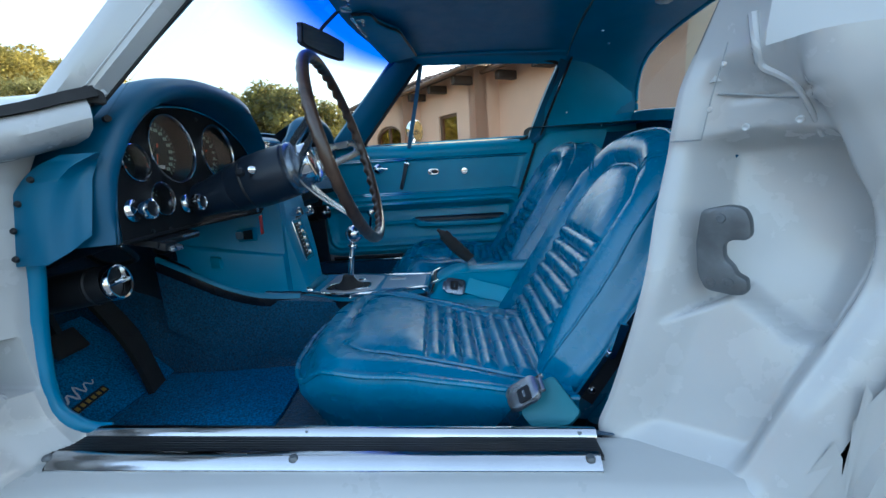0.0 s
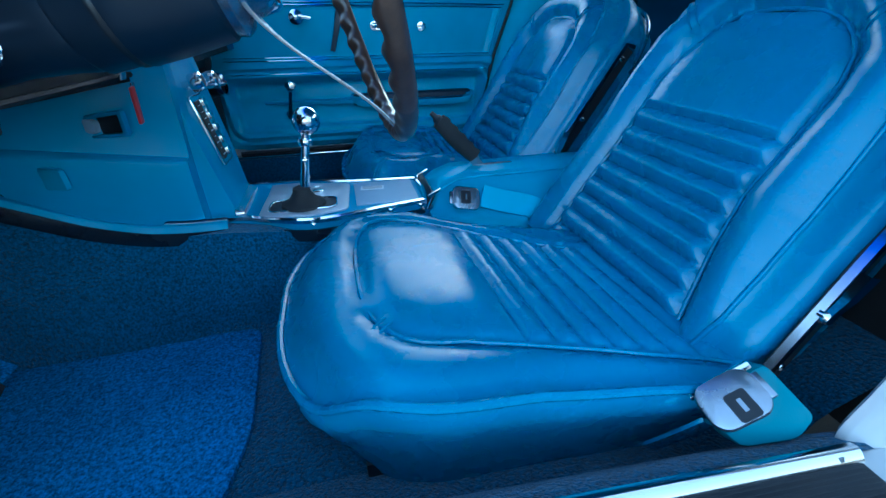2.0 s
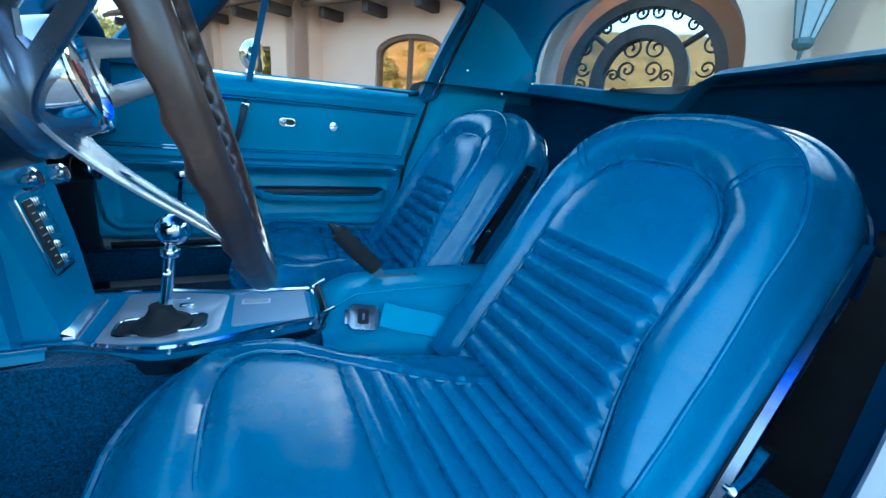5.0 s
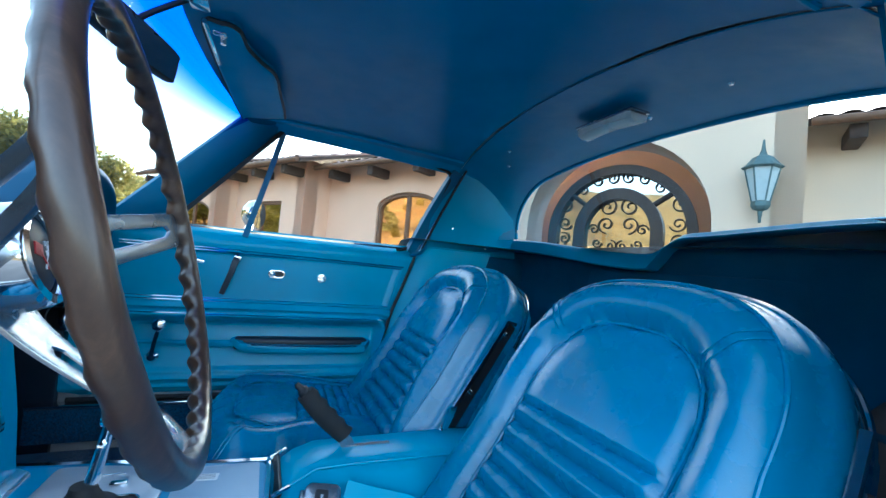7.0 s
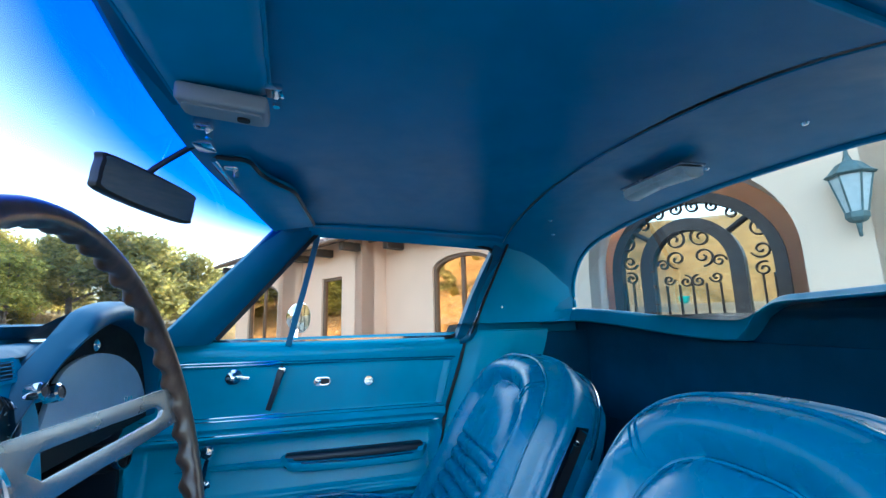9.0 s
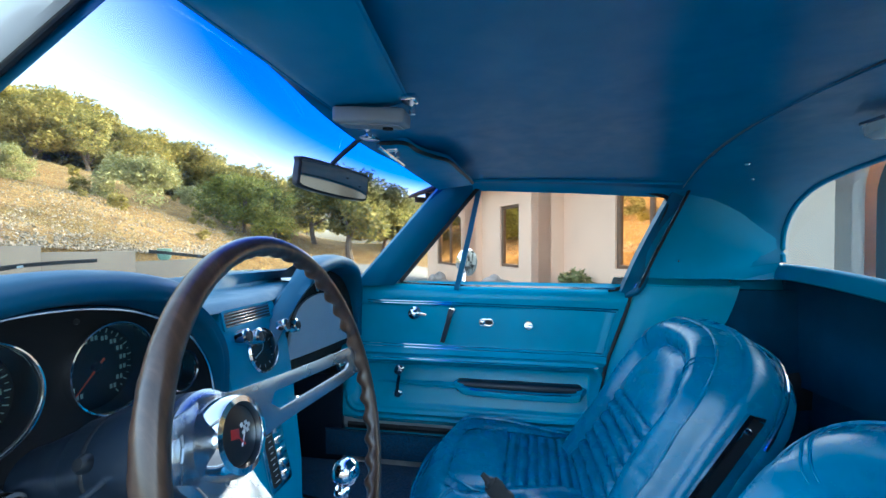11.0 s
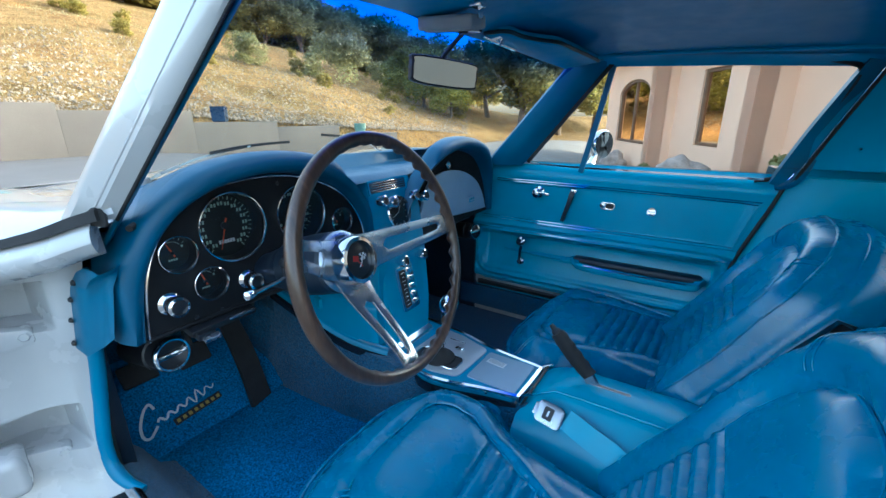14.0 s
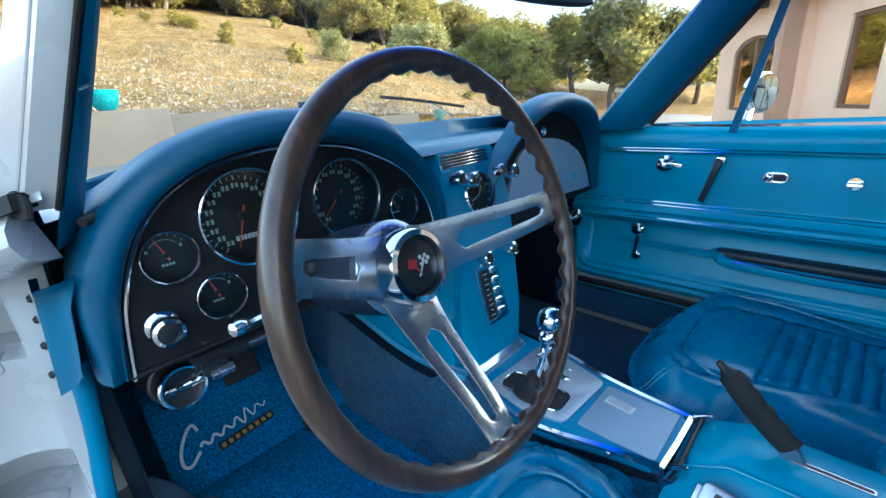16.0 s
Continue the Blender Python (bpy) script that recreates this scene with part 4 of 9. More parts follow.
def cush_z(x, y):
    d = cush_edge(x, y)
    z = interp([(-0.21, 0.462), (-0.08, 0.474), (0.05, 0.464), (0.30, 0.428)], x)
    side = smooth01((x + 0.17) / 0.07) * smooth01(-y / 0.10)
    low = smooth01((x + 0.02) / 0.10) * smooth01(y / 0.03)
    z -= lerp(0.048 + 0.040 * low, 0.008, side) * (1 - smooth01(d / lerp(0.075 + 0.055 * low, 0.030, side))) ** 1.6
    sd = panel_sd(x, y)
    z += 0.007 * smooth01((sd + 0.004) / 0.05) * (1 - smooth01((x - 0.02) / 0.06))
    z += 0.004 * math.exp(-((sd + 0.035) / 0.030) ** 2)
    z -= 0.008 * math.exp(-(sd / 0.0055) ** 2)
    xr = x + 0.046 * y
    if sd > 0 and xr > 0.050:
        k = smooth01(sd / 0.012) * smooth01((xr - 0.050) / 0.010)
        z += k * (0.0100 * abs(math.sin(math.pi * (xr - 0.060) / 0.0318)) ** 0.62 - 0.0085)
    z += 0.0022 * noise.noise(Vector((x * 11, y * 11, 1))) + 0.0004 * noise.noise(Vector((x * 40, y * 40, 5)))
    return z


xs = [-0.207 + 0.178 * (1 - math.cos(math.pi / 2 * i / 18)) for i in range(18)] + [-0.029 + 0.0037 * i for i in range(20)] + [0.045 + 0.0238 / 10 * i for i in range(108)]
ys = [math.sin(math.pi / 2 * (-1 + 2 * j / 72)) * 0.35 + 0.65 * (-1 + 2 * j / 72) for j in range(73)]
b = bmesh.new()
rows = []
for x in xs:
    w = cush_w(x)
    k = 0.046 * smooth01(x / 0.04)
    wide = 1 + 0.045 * smooth01((x + 0.15) / 0.12)
    rows.append([Vector((x - k * v, SY + v, cush_z(x - k * v, v))) for v in [u * w * (wide if u < 0 else tunnel_side(x)) for u in ys]])
grid(b, rows)
cushion = part("cushion", b, M_SEAT, seat, sharp=70)
edge = [r[0] for r in rows[::-1]] + [r[-1] for r in rows]
edge2 = [edge[0]]
for p in edge[1:]:
    if (p - edge2[-1]).length > 0.006:
        edge2.append(p)
b = bmesh.new()
rr = []
for p in edge2:
    o = Vector((p.x - 0.08, p.y - SY, 0))
    o = Vector((o.x * 0.6, o.y, 0)).normalized()
    sag = 0.004 * noise.noise(p * 9)
    rr.append([p, p + o * (0.003 + sag) + Vector((0, 0, -0.010)), p + o * (0.003 + sag) + Vector((0, 0, -0.026)), p - o * (0.010 - sag) + Vector((0, 0, -0.052)), p - o * 0.024 + Vector((0, 0, -0.085)), Vector((p.x, p.y, 0.305)) - o * 0.040, Vector((p.x, p.y, 0.276)) - o * 0.048])
grid(b, rr)
part("skirt", b, M_SEAT, seat, sharp=70)
b = bmesh.new()
tube(b, [p + Vector((0.25 * (p.x - 0.08), p.y - SY, 0)).normalized() * 0.002 for p in edge2], 0.0050, 8)
part("welt", b, M_SEAT, seat)
# piping round the centre panel
pl = []
for i in range(61):
    t = i / 60
    if t < 0.25:
        x, s = lerp(0.29, 0.0, t / 0.25), -1
        y = s * pan_w(x, s)
    elif t > 0.75:
        x, s = lerp(0.0, 0.29, (t - 0.75) / 0.25), 1
        y = s * pan_w(x, s)
    else:
        a = math.pi * (t - 0.25) / 0.5
        cx, sx = math.cos(a), math.sin(a)
        y = -pan_w(-0.01, -cx) * math.copysign(abs(cx) ** (2 / 3.2), cx)
        x = -0.02 - 0.084 * abs(sx) ** (2 / 3.2) + 0.02 * (1 - sx)
    pl.append(Vector((x, SY + y, cush_z(x, y) + 0.004)))
b = bmesh.new()
tube(b, pl, 0.0028, 6)
part("piping", b, M_SEAT, seat)
# double seam at the front corners
for s in (-1, 1):
    b = bmesh.new()
    for off in (0, 0.007):
        tube(b, [Vector((x, SY + s * y, cush_z(x, y) + 0.0012)) for x, y in [(lerp(-0.078 + off, -0.150 + off, k / 8), lerp(0.140 + off, 0.192 + off, k / 8)) for k in range(9)]], 0.0014, 5)
    part("corner_seam", b, M_SEAT, seat)

# backrest: built upright as (side, height, out), then leaned back
LEAN_B = radians(32)
BO = Vector((0.275, SY, 0.425))
BH, BN = Vector((math.sin(LEAN_B), 0, math.cos(LEAN_B))), Vector((-math.cos(LEAN_B), 0, math.sin(LEAN_B)))
H_TOP, H_0, B_P = 0.498, 0.285, 2.7


def back_pt(a, h, n):
    return BO + Vector((0, a, 0)) + BH * h + BN * n


def back_w(h):
    w = interp([(-0.04, 0.226), (0.04, 0.240), (0.15, 0.232), (0.30, 0.224)], h)
    if h > H_0:
        t = min(1, (h - H_0) / (H_TOP - H_0))
        w *= (1 - t ** B_P) ** (1 / B_P)
    return max(w, 0.002)


def rib_w(h, a):
    """Half-width of the backrest's centre panel: waisted at the top of the ribs, broad at the foot."""
    if a < 0:
        return interp([(-0.03, 0.186), (0.05, 0.163), (0.10, 0.148), (0.17, 0.134), (0.25, 0.136), (0.32, 0.138)], h)
    return interp([(-0.03, 0.136), (0.10, 0.130), (0.20, 0.123), (0.32, 0.128)], h)


def back_n(a, h):
    t = max(0, (h - H_0) / (H_TOP - H_0))
    f = (abs(a) / interp([(-0.04, 0.226), (0.04, 0.240), (0.15, 0.232), (0.30, 0.224)], h)) ** B_P + t ** B_P
    d = max(0, 1 - f ** (1 / B_P)) * 0.22
    n = 0.012 - 0.024 * (1 - smooth01(d / 0.06)) ** 1.7 - 0.024 * (1 - smooth01(d / 0.020))
    tp = max(0, (h - 0.265) / (0.402 - 0.265))
    g = (abs(a) / rib_w(h, a)) ** 2.6 + tp ** 2.6
    sd = (1 - g ** (1 / 2.6)) * 0.13
    n += 0.016 * math.exp(-((sd + 0.040) / 0.030) ** 2)
    n -= 0.016 * math.exp(-(sd / 0.0075) ** 2)
    n += 0.006 * smooth01(sd / 0.05) * smooth01((h - 0.22) / 0.03)
    if sd > 0 and h < 0.239:
        k = smooth01(sd / 0.020)
        n += k * (0.0135 * abs(math.sin(math.pi * (h - 0.0052) / 0.0334)) ** 0.7 - 0.0095)
    # creases where the shoulder is gathered
    q = math.hypot(abs(a) - 0.145, h - 0.36)
    n += 0.0032 * math.sin(150 * (0.55 * abs(a) + 0.85 * h)) * math.exp(-(q / 0.034) ** 2)
    n += 0.0025 * noise.noise(Vector((a * 10, h * 10, 7))) + 0.0004 * noise.noise(Vector((a * 45, h * 45, 9)))
    return n


hs = [-0.0366 + 0.00278 * i for i in range(100)] + [0.239 + 0.006 * i for i in range(1, 9)] + [0.289 + (H_TOP - 0.289) * math.sin(math.pi / 2 * i / 22) for i in range(1, 23)]
b = bmesh.new()
rows = [[back_pt(u * back_w(h), h, back_n(u * back_w(h), h)) for u in ys] for h in hs]
grid(b, rows)
backrest = part("backrest", b, M_SEAT, seat, sharp=70)
edge = [(r[0], -1) for r in rows] + [(r[-1], 1) for r in rows[::-1]]
eb = [edge[0][0]]
for p, s in edge[1:]:
    if (p - eb[-1]).length > 0.005:
        eb.append(p)
b = bmesh.new()
rr = []
mid = back_pt(0, 0.2, 0)
for p in eb:
    o = (p - mid)
    o -= BN * o.dot(BN)
    o.normalize()
    rr.append([p, p + o * 0.006 - BN * 0.005, p + o * 0.009 - BN * 0.022, p + o * 0.006 - BN * 0.045, p + o * 0.000 - BN * 0.066, p - o * 0.005 - BN * 0.078])
vs = grid(b, rr)
cap(b, [v[-1] for v in vs])
part("side_bolster", b, M_SEAT, seat, sharp=60)
b = bmesh.new()
rr = []
for p in eb:
    o = (p - mid)
    o -= BN * o.dot(BN)
    o.normalize()
    rr.append([p - o * d - BN * q for d, q in ((0.006, 0.079), (0.003, 0.084), (0.004, 0.096), (0.012, 0.112), (0.030, 0.126), (0.060, 0.134), (0.11, 0.138))])
vs = grid(b, rr)
cap(b, [v[-1] for v in vs])
part("back_shell", b, M_SEAT, seat, "rounded blue back shell")
b = bmesh.new()
wp_ = [(-(back_w(h) - 0.020), h) for h in [-0.025 + 0.31 * i / 30 for i in range(31)]]
for i in range(1, 48):
    an = math.pi * i / 48
    wp_.append((-0.2045 * math.copysign(abs(math.cos(an)) ** (2 / B_P), math.cos(an)), H_0 + 0.193 * math.sin(an) ** (2 / B_P)))
wp_ += [(-a, h) for a, h in wp_[30::-1]]
tube(b, [back_pt(a, h, back_n(a, h) + 0.001) for a, h in wp_], 0.0030, 8)
part("welt", b, M_SEAT, seat)
b = bmesh.new()
pl = []
for i in range(61):
    t = i / 60
    if t < 0.3:
        h = lerp(-0.02, 0.265, t / 0.3)
        a = -rib_w(h, -1)
    elif t > 0.7:
        h = lerp(0.265, -0.02, (t - 0.7) / 0.3)
        a = rib_w(h, 1)
    else:
        an = math.pi * (t - 0.3) / 0.4
        a = -rib_w(0.29, -math.cos(an)) * math.copysign(abs(math.cos(an)) ** (2 / 2.6), math.cos(an))
        h = 0.265 + 0.137 * math.sin(an) ** (2 / 2.6)
    pl.append(back_pt(a, h, back_n(a, h) + 0.005))
tube(b, pl, 0.0028, 6)
part("piping", b, M_SEAT, seat)
for s in (-1, 1):
    b = bmesh.new()
    for off in (0, 0.008):
        tube(b, [back_pt(a, h, back_n(a, h) + 0.0012) for a, h in [(s * lerp(0.112 + off, 0.162 + off, k / 8), lerp(0.372 - off, 0.430 - off, k / 8)) for k in range(9)]], 0.0014, 5)
    part("shoulder_seam", b, M_SEAT, seat)
b = bmesh.new()
bead = []
for p in eb[: len(eb) // 2 + 10]:
    o = (p - mid)
    o -= BN * o.dot(BN)
    o.normalize()
    bead.append(p + o * 0.004 - BN * 0.080)
tube(b, [p for p in bead if (p - BO).dot(BH) > 0.335], 0.0040, 8)
part("bright_bead", b, M_CHROME, seat, "thin chrome edge bead")
# side bracket with a bright edge, bolts and the backrest release
for s in (-1,):
    b = bmesh.new()
    pa, pb = back_pt(s * 0.257, 0.010, -0.056), back_pt(s * 0.222, 0.375, -0.076)
    sweep(b, [pa, pa.lerp(pb, 0.5), pb], [(-0.003, -0.014), (0.003, -0.014), (0.003, 0.014), (-0.003, 0.014)], up=BN)
    part("bracket", b, M_BLACK, seat, "black side bracket")
    b = bmesh.new()
    ea, eb_ = pa + BN * 0.017 + Vector((0, s * 0.006, 0)), pb + BN * 0.017 + Vector((0, s * 0.010, 0))
    sweep(b, [ea, ea.lerp(eb_, 0.5), eb_, eb_ - BN * 0.022 + BH * 0.006], [(-0.004, -0.0045), (0.004, -0.0045), (0.004, 0.0045), (-0.004, 0.0045)], up=(0, 1, 0))
    part("bright_edge", b, M_BRIGHT, seat, "chrome bracket edge")
    for h in (0.020, 0.190, 0.345):
        b = bmesh.new()
        lathe(b, [(0.0, 0.005), (0.004, 0.0045), (0.006, 0.002), (0.007, 0.0)], axis(pa.lerp(pb, h / 0.372) + Vector((0, s * 0.003, 0)), (0, s, 0)), 14)
        part("bolt", b, M_CHROME, seat)
    b = bmesh.new()
    sweep(b, [back_pt(s * 0.263, 0.100, -0.048), back_pt(s * 0.268, 0.124, -0.040), back_pt(s * 0.270, 0.152, -0.032)], [(-0.004, -0.007), (0.004, -0.006), (0.004, 0.006), (-0.004, 0.007)], up=BN, scale=lambda t: 0.75 + 0.45 * t)
    lathe(b, [(0.008, 0.0), (0.008, 0.008), (0.006, 0.011), (0, 0.012)], axis(back_pt(s * 0.256, 0.098, -0.047), (0, s, 0)), 18)
    part("release_lever", b, M_CHROME, seat, "chrome backrest release lever")
# runners
for y in (-0.17, 0.17):
    b = bmesh.new()
    block(b, -0.12, 0.30, SY + y - 0.015, SY + y + 0.015, FLOOR_Z, FLOOR_Z + 0.03, 0.004)
    part("runner", b, M_BLACK, seat)

pseat = copy_thing(seat, Matrix.Translation((0.06, 0.302, FLOOR_Z)))
# its cushion is shorter, ends further back and is cut back on its own tunnel side
short = Matrix.Translation((0.25, 0, 0)) @ Matrix.Diagonal((0.835, -1, 1, 1)) @ Matrix.Translation((-0.25, 0, 0))
for o in pseat.children:
    if o.name.split(".")[0] in ("cushion", "skirt", "corner_seam") or (o.name.split(".")[0] in ("welt", "piping") and max(v.co.z for v in o.data.vertices) < 0.25):
        o.matrix_basis = short

# ---- steering wheel and column ----
WC, WN = Vector((-0.0821, -0.3316, 0.8289)), Vector((1.0, 0.0517, 0.26)).normalized()
WM = axis(WC, WN)
sw = thing("steering_wheel", WC, "three-spoke steering wheel with dark wood-grain rim", "steering wheel")
b = bmesh.new()
rows = []
NR = 288
for i in range(NR):
    th = 2 * math.pi * i / NR
    scal = 0.5 + 0.5 * math.cos(th * 42)
    row = []
    for j in range(14):
        ph = 2 * math.pi * j / 14
        inner = max(0, -math.cos(ph - 0.95)) ** 1.3
        rt_ = 0.0110 - 0.0062 * scal * inner
        r = 0.1855 + rt_ * math.cos(ph)
        row.append(WM @ Vector((r * math.cos(th), r * math.sin(th), rt_ * 1.05 * math.sin(ph))))
    rows.append(row)
grid(b, rows, close_u=True, close_v=True)
part("rim", b, M_WOOD, sw, "dark brown wood-grain rim with finger grips", sharp=80)
HUB_D = -0.1145


def spoke_depth(r):
    return lerp(HUB_D + 0.012, -0.004, smooth01((r - 0.030) / 0.155) * 0.55 + 0.45 * min(1, max(0, (r - 0.03) / 0.155)))


for k, ang in enumerate((6, 164, 266)):
    tmp = bmesh.new()
    n = 16
    top = [(lerp(0.028, 0.185, i / n), lerp(0.040, 0.0185, (i / n) ** 0.6)) for i in range(n + 1)]
    outl = top + [(x, -y) for x, y in reversed(top)]
    sl = [(lerp(0.078, 0.160, i / 10), lerp(0.0115, 0.0058, i / 10)) for i in range(11)]
    slot = sl + [(0.164, 0.0)] + [(x, -y) for x, y in reversed(sl)] + [(0.071, 0.0)]
    plate(tmp, outl, [slot], 0.0045, bev=0.0011)
    bmesh.ops.subdivide_edges(tmp, edges=[e for e in tmp.edges if e.calc_length() > 0.02], cuts=2)
    R = WM @ pose(0, 0, 0, 0, 0, ang)
    for v in tmp.verts:
        v.co = R @ Vector((v.co.x, v.co.y, v.co.z + spoke_depth(v.co.x)))
    part("spoke", tmp, M_ALU, sw, "brushed aluminium spoke with a slot")
b = bmesh.new()
lathe(b, [(0.052, HUB_D - 0.004), (0.0545, HUB_D + 0.004), (0.050, HUB_D + 0.012), (0.042, HUB_D + 0.016), (0, HUB_D + 0.016)], WM, 40)
part("hub", b, M_ALU, sw, "brushed aluminium hub")
b = bmesh.new()
lathe(b, [(0.036, HUB_D + 0.008), (0.041, HUB_D + 0.012), (0.0425, HUB_D + 0.022), (0.0415, HUB_D + 0.040), (0.039, HUB_D + 0.045), (0.033, HUB_D + 0.046), (0.031, HUB_D + 0.040), (0.03, HUB_D + 0.030)], WM, 48)
part("horn_ring", b, M_CHROME, sw, "chrome horn button ring")
b = bmesh.new()
lathe(b, [(0.031, HUB_D + 0.034), (0.030, HUB_D + 0.0385), (0.02, HUB_D + 0.0415), (0, HUB_D + 0.043)], WM, 40)
horn = part("horn_button", b, M_BLACK, sw, "black horn button with a red and white emblem")
b = bmesh.new()
for i in range(4):
    for j in range(3):
        if (i + j) % 2 == 0:
            rbox(b, (0.0038, 0.0038, 0.0012), WM @ pose(0.003 + i * 0.0038, 0.001 + j * 0.0038, HUB_D + 0.0425, 0, 0, 12), 0)
rbox(b, (0.0016, 0.018, 0.001), WM @ pose(0.002, -0.004, HUB_D + 0.0428, 0, 0, -35), 0)
part("emblem", b, M_WHITEPRINT, horn, "white checked flag emblem")
b = bmesh.new()
rbox(b, (0.012, 0.010, 0.0012), WM @ pose(-0.009, 0.004, HUB_D + 0.0425, 0, 0, -15), 0.0003)
rbox(b, (0.0016, 0.018, 0.001), WM @ pose(-0.003, -0.004, HUB_D + 0.0428, 0, 0, 35), 0)
part("emblem", b, M_RED, horn, "red flag emblem")
column = thing("steering_column", WM @ Vector((0, 0, -0.2)), "black steering column with chrome turn signal lever", "steering column")
b = bmesh.new()
lathe(b, [(0.050, HUB_D - 0.003), (0.0545, HUB_D - 0.008), (0.0555, HUB_D - 0.05), (0.0545, HUB_D - 0.088), (0.051, HUB_D - 0.094), (0.050, HUB_D - 0.125), (0.046, HUB_D - 0.130), (0.046, HUB_D - 0.134), (0.042, HUB_D - 0.15), (0.035, HUB_D - 0.19), (0.033, HUB_D - 0.30), (0.033, HUB_D - 0.60)], WM, 36)
part("shroud", b, M_DARKBLUE, column, "black column shroud")
b = bmesh.new()
lathe(b, [(0.0525, HUB_D - 0.092), (0.0532, HUB_D - 0.094), (0.0532, HUB_D - 0.096), (0.0525, HUB_D - 0.098)], WM, 36)
part("joint", b, M_BLACK, column)
b = bmesh.new()
tube(b, smooth_path([WM @ Vector((-0.048, 0.0, HUB_D - 0.07)), WM @ Vector((-0.11, 0.0, HUB_D - 0.045)), WM @ Vector((-0.165, 0.002, HUB_D - 0.015))], 5), 0.0036, 8, scale=lambda t: 1 + 0.3 * t)
sig = part("turn_lever", b, M_CHROME, column, "chrome turn signal lever")
b = bmesh.new()
lathe(b, [(0.004, -0.010), (0.006, -0.008), (0.0072, 0.0), (0.006, 0.006), (0.003, 0.008), (0, 0.0085)], axis(WM @ Vector((-0.172, 0.002, HUB_D - 0.012)), WM.to_3x3() @ Vector((-1, 0, 0.35))), 18)
part("knob", b, M_CHROME, sig)
b = bmesh.new()
lathe(b, [(0.009, 0.0), (0.009, 0.010), (0.006, 0.014), (0, 0.0145)], axis(WM @ Vector((-0.046, 0.018, HUB_D - 0.085)), WM.to_3x3() @ Vector((-1, 0.35, 0))), 16)
part("hazard_knob", b, M_BLACK, column)

# ---- dashboard ----
dash = thing("dashboard", (-0.5, 0.0, 0.70), "blue padded twin-cowl dashboard with a black gauge panel", "dashboard")
PT = radians(3)
PN = Vector((math.cos(PT), 0, math.sin(PT)))


def panel_pt(y, z, n=0.0):
    """A point n metres out of the sloping gauge panel."""
    return Vector((-0.398 - (z - 0.80) * math.tan(PT), y, z)) + PN * n


ARCH = [(-0.580, 0.700), (-0.566, 0.785), (-0.543, 0.845), (-0.514, 0.884), (-0.479, 0.909), (-0.437, 0.925), (-0.390, 0.934), (-0.343, 0.937), (-0.290, 0.934), (-0.240, 0.925), (-0.198, 0.910), (-0.150, 0.885), (-0.115, 0.853), (-0.086, 0.805), (-0.075, 0.75), (-0.070, 0.69)]
arch = [(p.y, p.z) for p in smooth_path([(0, y, z) for y, z in ARCH], 5)]


def lip_n(z):
    """How far the padded lip stands out of the gauge panel: little at its feet, most at the top."""
    return interp([(0.69, 0.010), (0.74, 0.016), (0.80, 0.026), (0.86, 0.042), (0.91, 0.058), (0.95, 0.066)], z)


def cowl(s, name):
    b = bmesh.new()
    rows = []
    n = len(arch)
    for i, (y, z) in enumerate(arch):
        y0, z0 = arch[max(0, i - 1)]
        y1, z1 = arch[min(n - 1, i + 1)]
        ty, tz = y1 - y0, z1 - z0
        l = math.hypot(ty, tz)
        oy, oz = -tz / l, ty / l
        low = smooth01((z - 0.70) / 0.12)
        inner = smooth01((y + 0.22) / 0.10)

        def P(nn, oo):
            return panel_pt(y + oy * oo - 0.25 * inner * max(0, nn), z + oz * oo, nn)

        out = lerp(0.026 + 0.014 * low, 0.014, inner)
        lip = lip_n(z) + 0.010 * smooth01((y + 0.42) / 0.22) * smooth01((z - 0.74) / 0.10)
        row = [P(-0.012, 0.0), P(lip * 0.25, 0.001), P(lip * 0.7, 0.004), P(lip - 0.006, 0.006), P(lip, 0.012), P(lip + 0.002, 0.018), P(lip - 0.003, out - 0.006), P(lip - 0.014, out - 0.001), P(lip - 0.030, out + 0.002)]
        e = P(lip - 0.045, out + 0.003)
        row.append(e)
        flare = smooth01((e.y + 0.42) / 0.30)
        for k in range(1, 9):
            t = k / 8
            yy = e.y - flare * 0.50 * t
            end = -0.385 - 0.265 * math.sqrt(max(0.0, 1 - (yy / 0.64) ** 2))
            xx = lerp(e.x, min(end, e.x - 0.05), t)
            row.append(Vector((xx, yy, lerp(e.z, min(e.z, 0.905), t ** 1.6))))
        rows.append([Vector((p.x, s * -p.y, p.z)) if s > 0 else p for p in row])
    grid(b, rows)
    return part(name, b, M_COWL, dash, "blue padded instrument cowl", sharp=60)


cowl(-1, "driver_cowl")
cowl(1, "passenger_cowl")
# gauge panel
b = bmesh.new()
pl = [(y, z) for y, z in arch]
PM = axis(panel_pt(0, 0.80), PN, (0, 1, 0))
loc = [(PM.inverted() @ panel_pt(y, z)) for y, z in pl]
DIALS = [(-0.407, 0.850, 0.0645), (-0.258, 0.846, 0.0615), (-0.508, 0.825, 0.0315), (-0.466, 0.761, 0.0305), (-0.150, 0.809, 0.0320), (-0.188, 0.752, 0.0305)]
holes = []
for y, z, r in DIALS:
    c = PM.inverted() @ panel_pt(y, z)
    holes.append([(c.x + x * 0.95, c.y + q * 0.95) for x, q in circle(r, 40)])
plate(b, [(p.x, p.y) for p in loc], holes, -0.006, PM)
panel = part("gauge_panel", b, M_CRINKLE, dash, "black crinkle-finish gauge panel")
b = bmesh.new()
tube(b, [panel_pt(y * 0.988 - 0.004, z - 0.004, 0.003) for y, z in arch], 0.0027, 6)
part("panel_trim", b, M_BRIGHT, panel, "thin chrome trim")
b = bmesh.new()
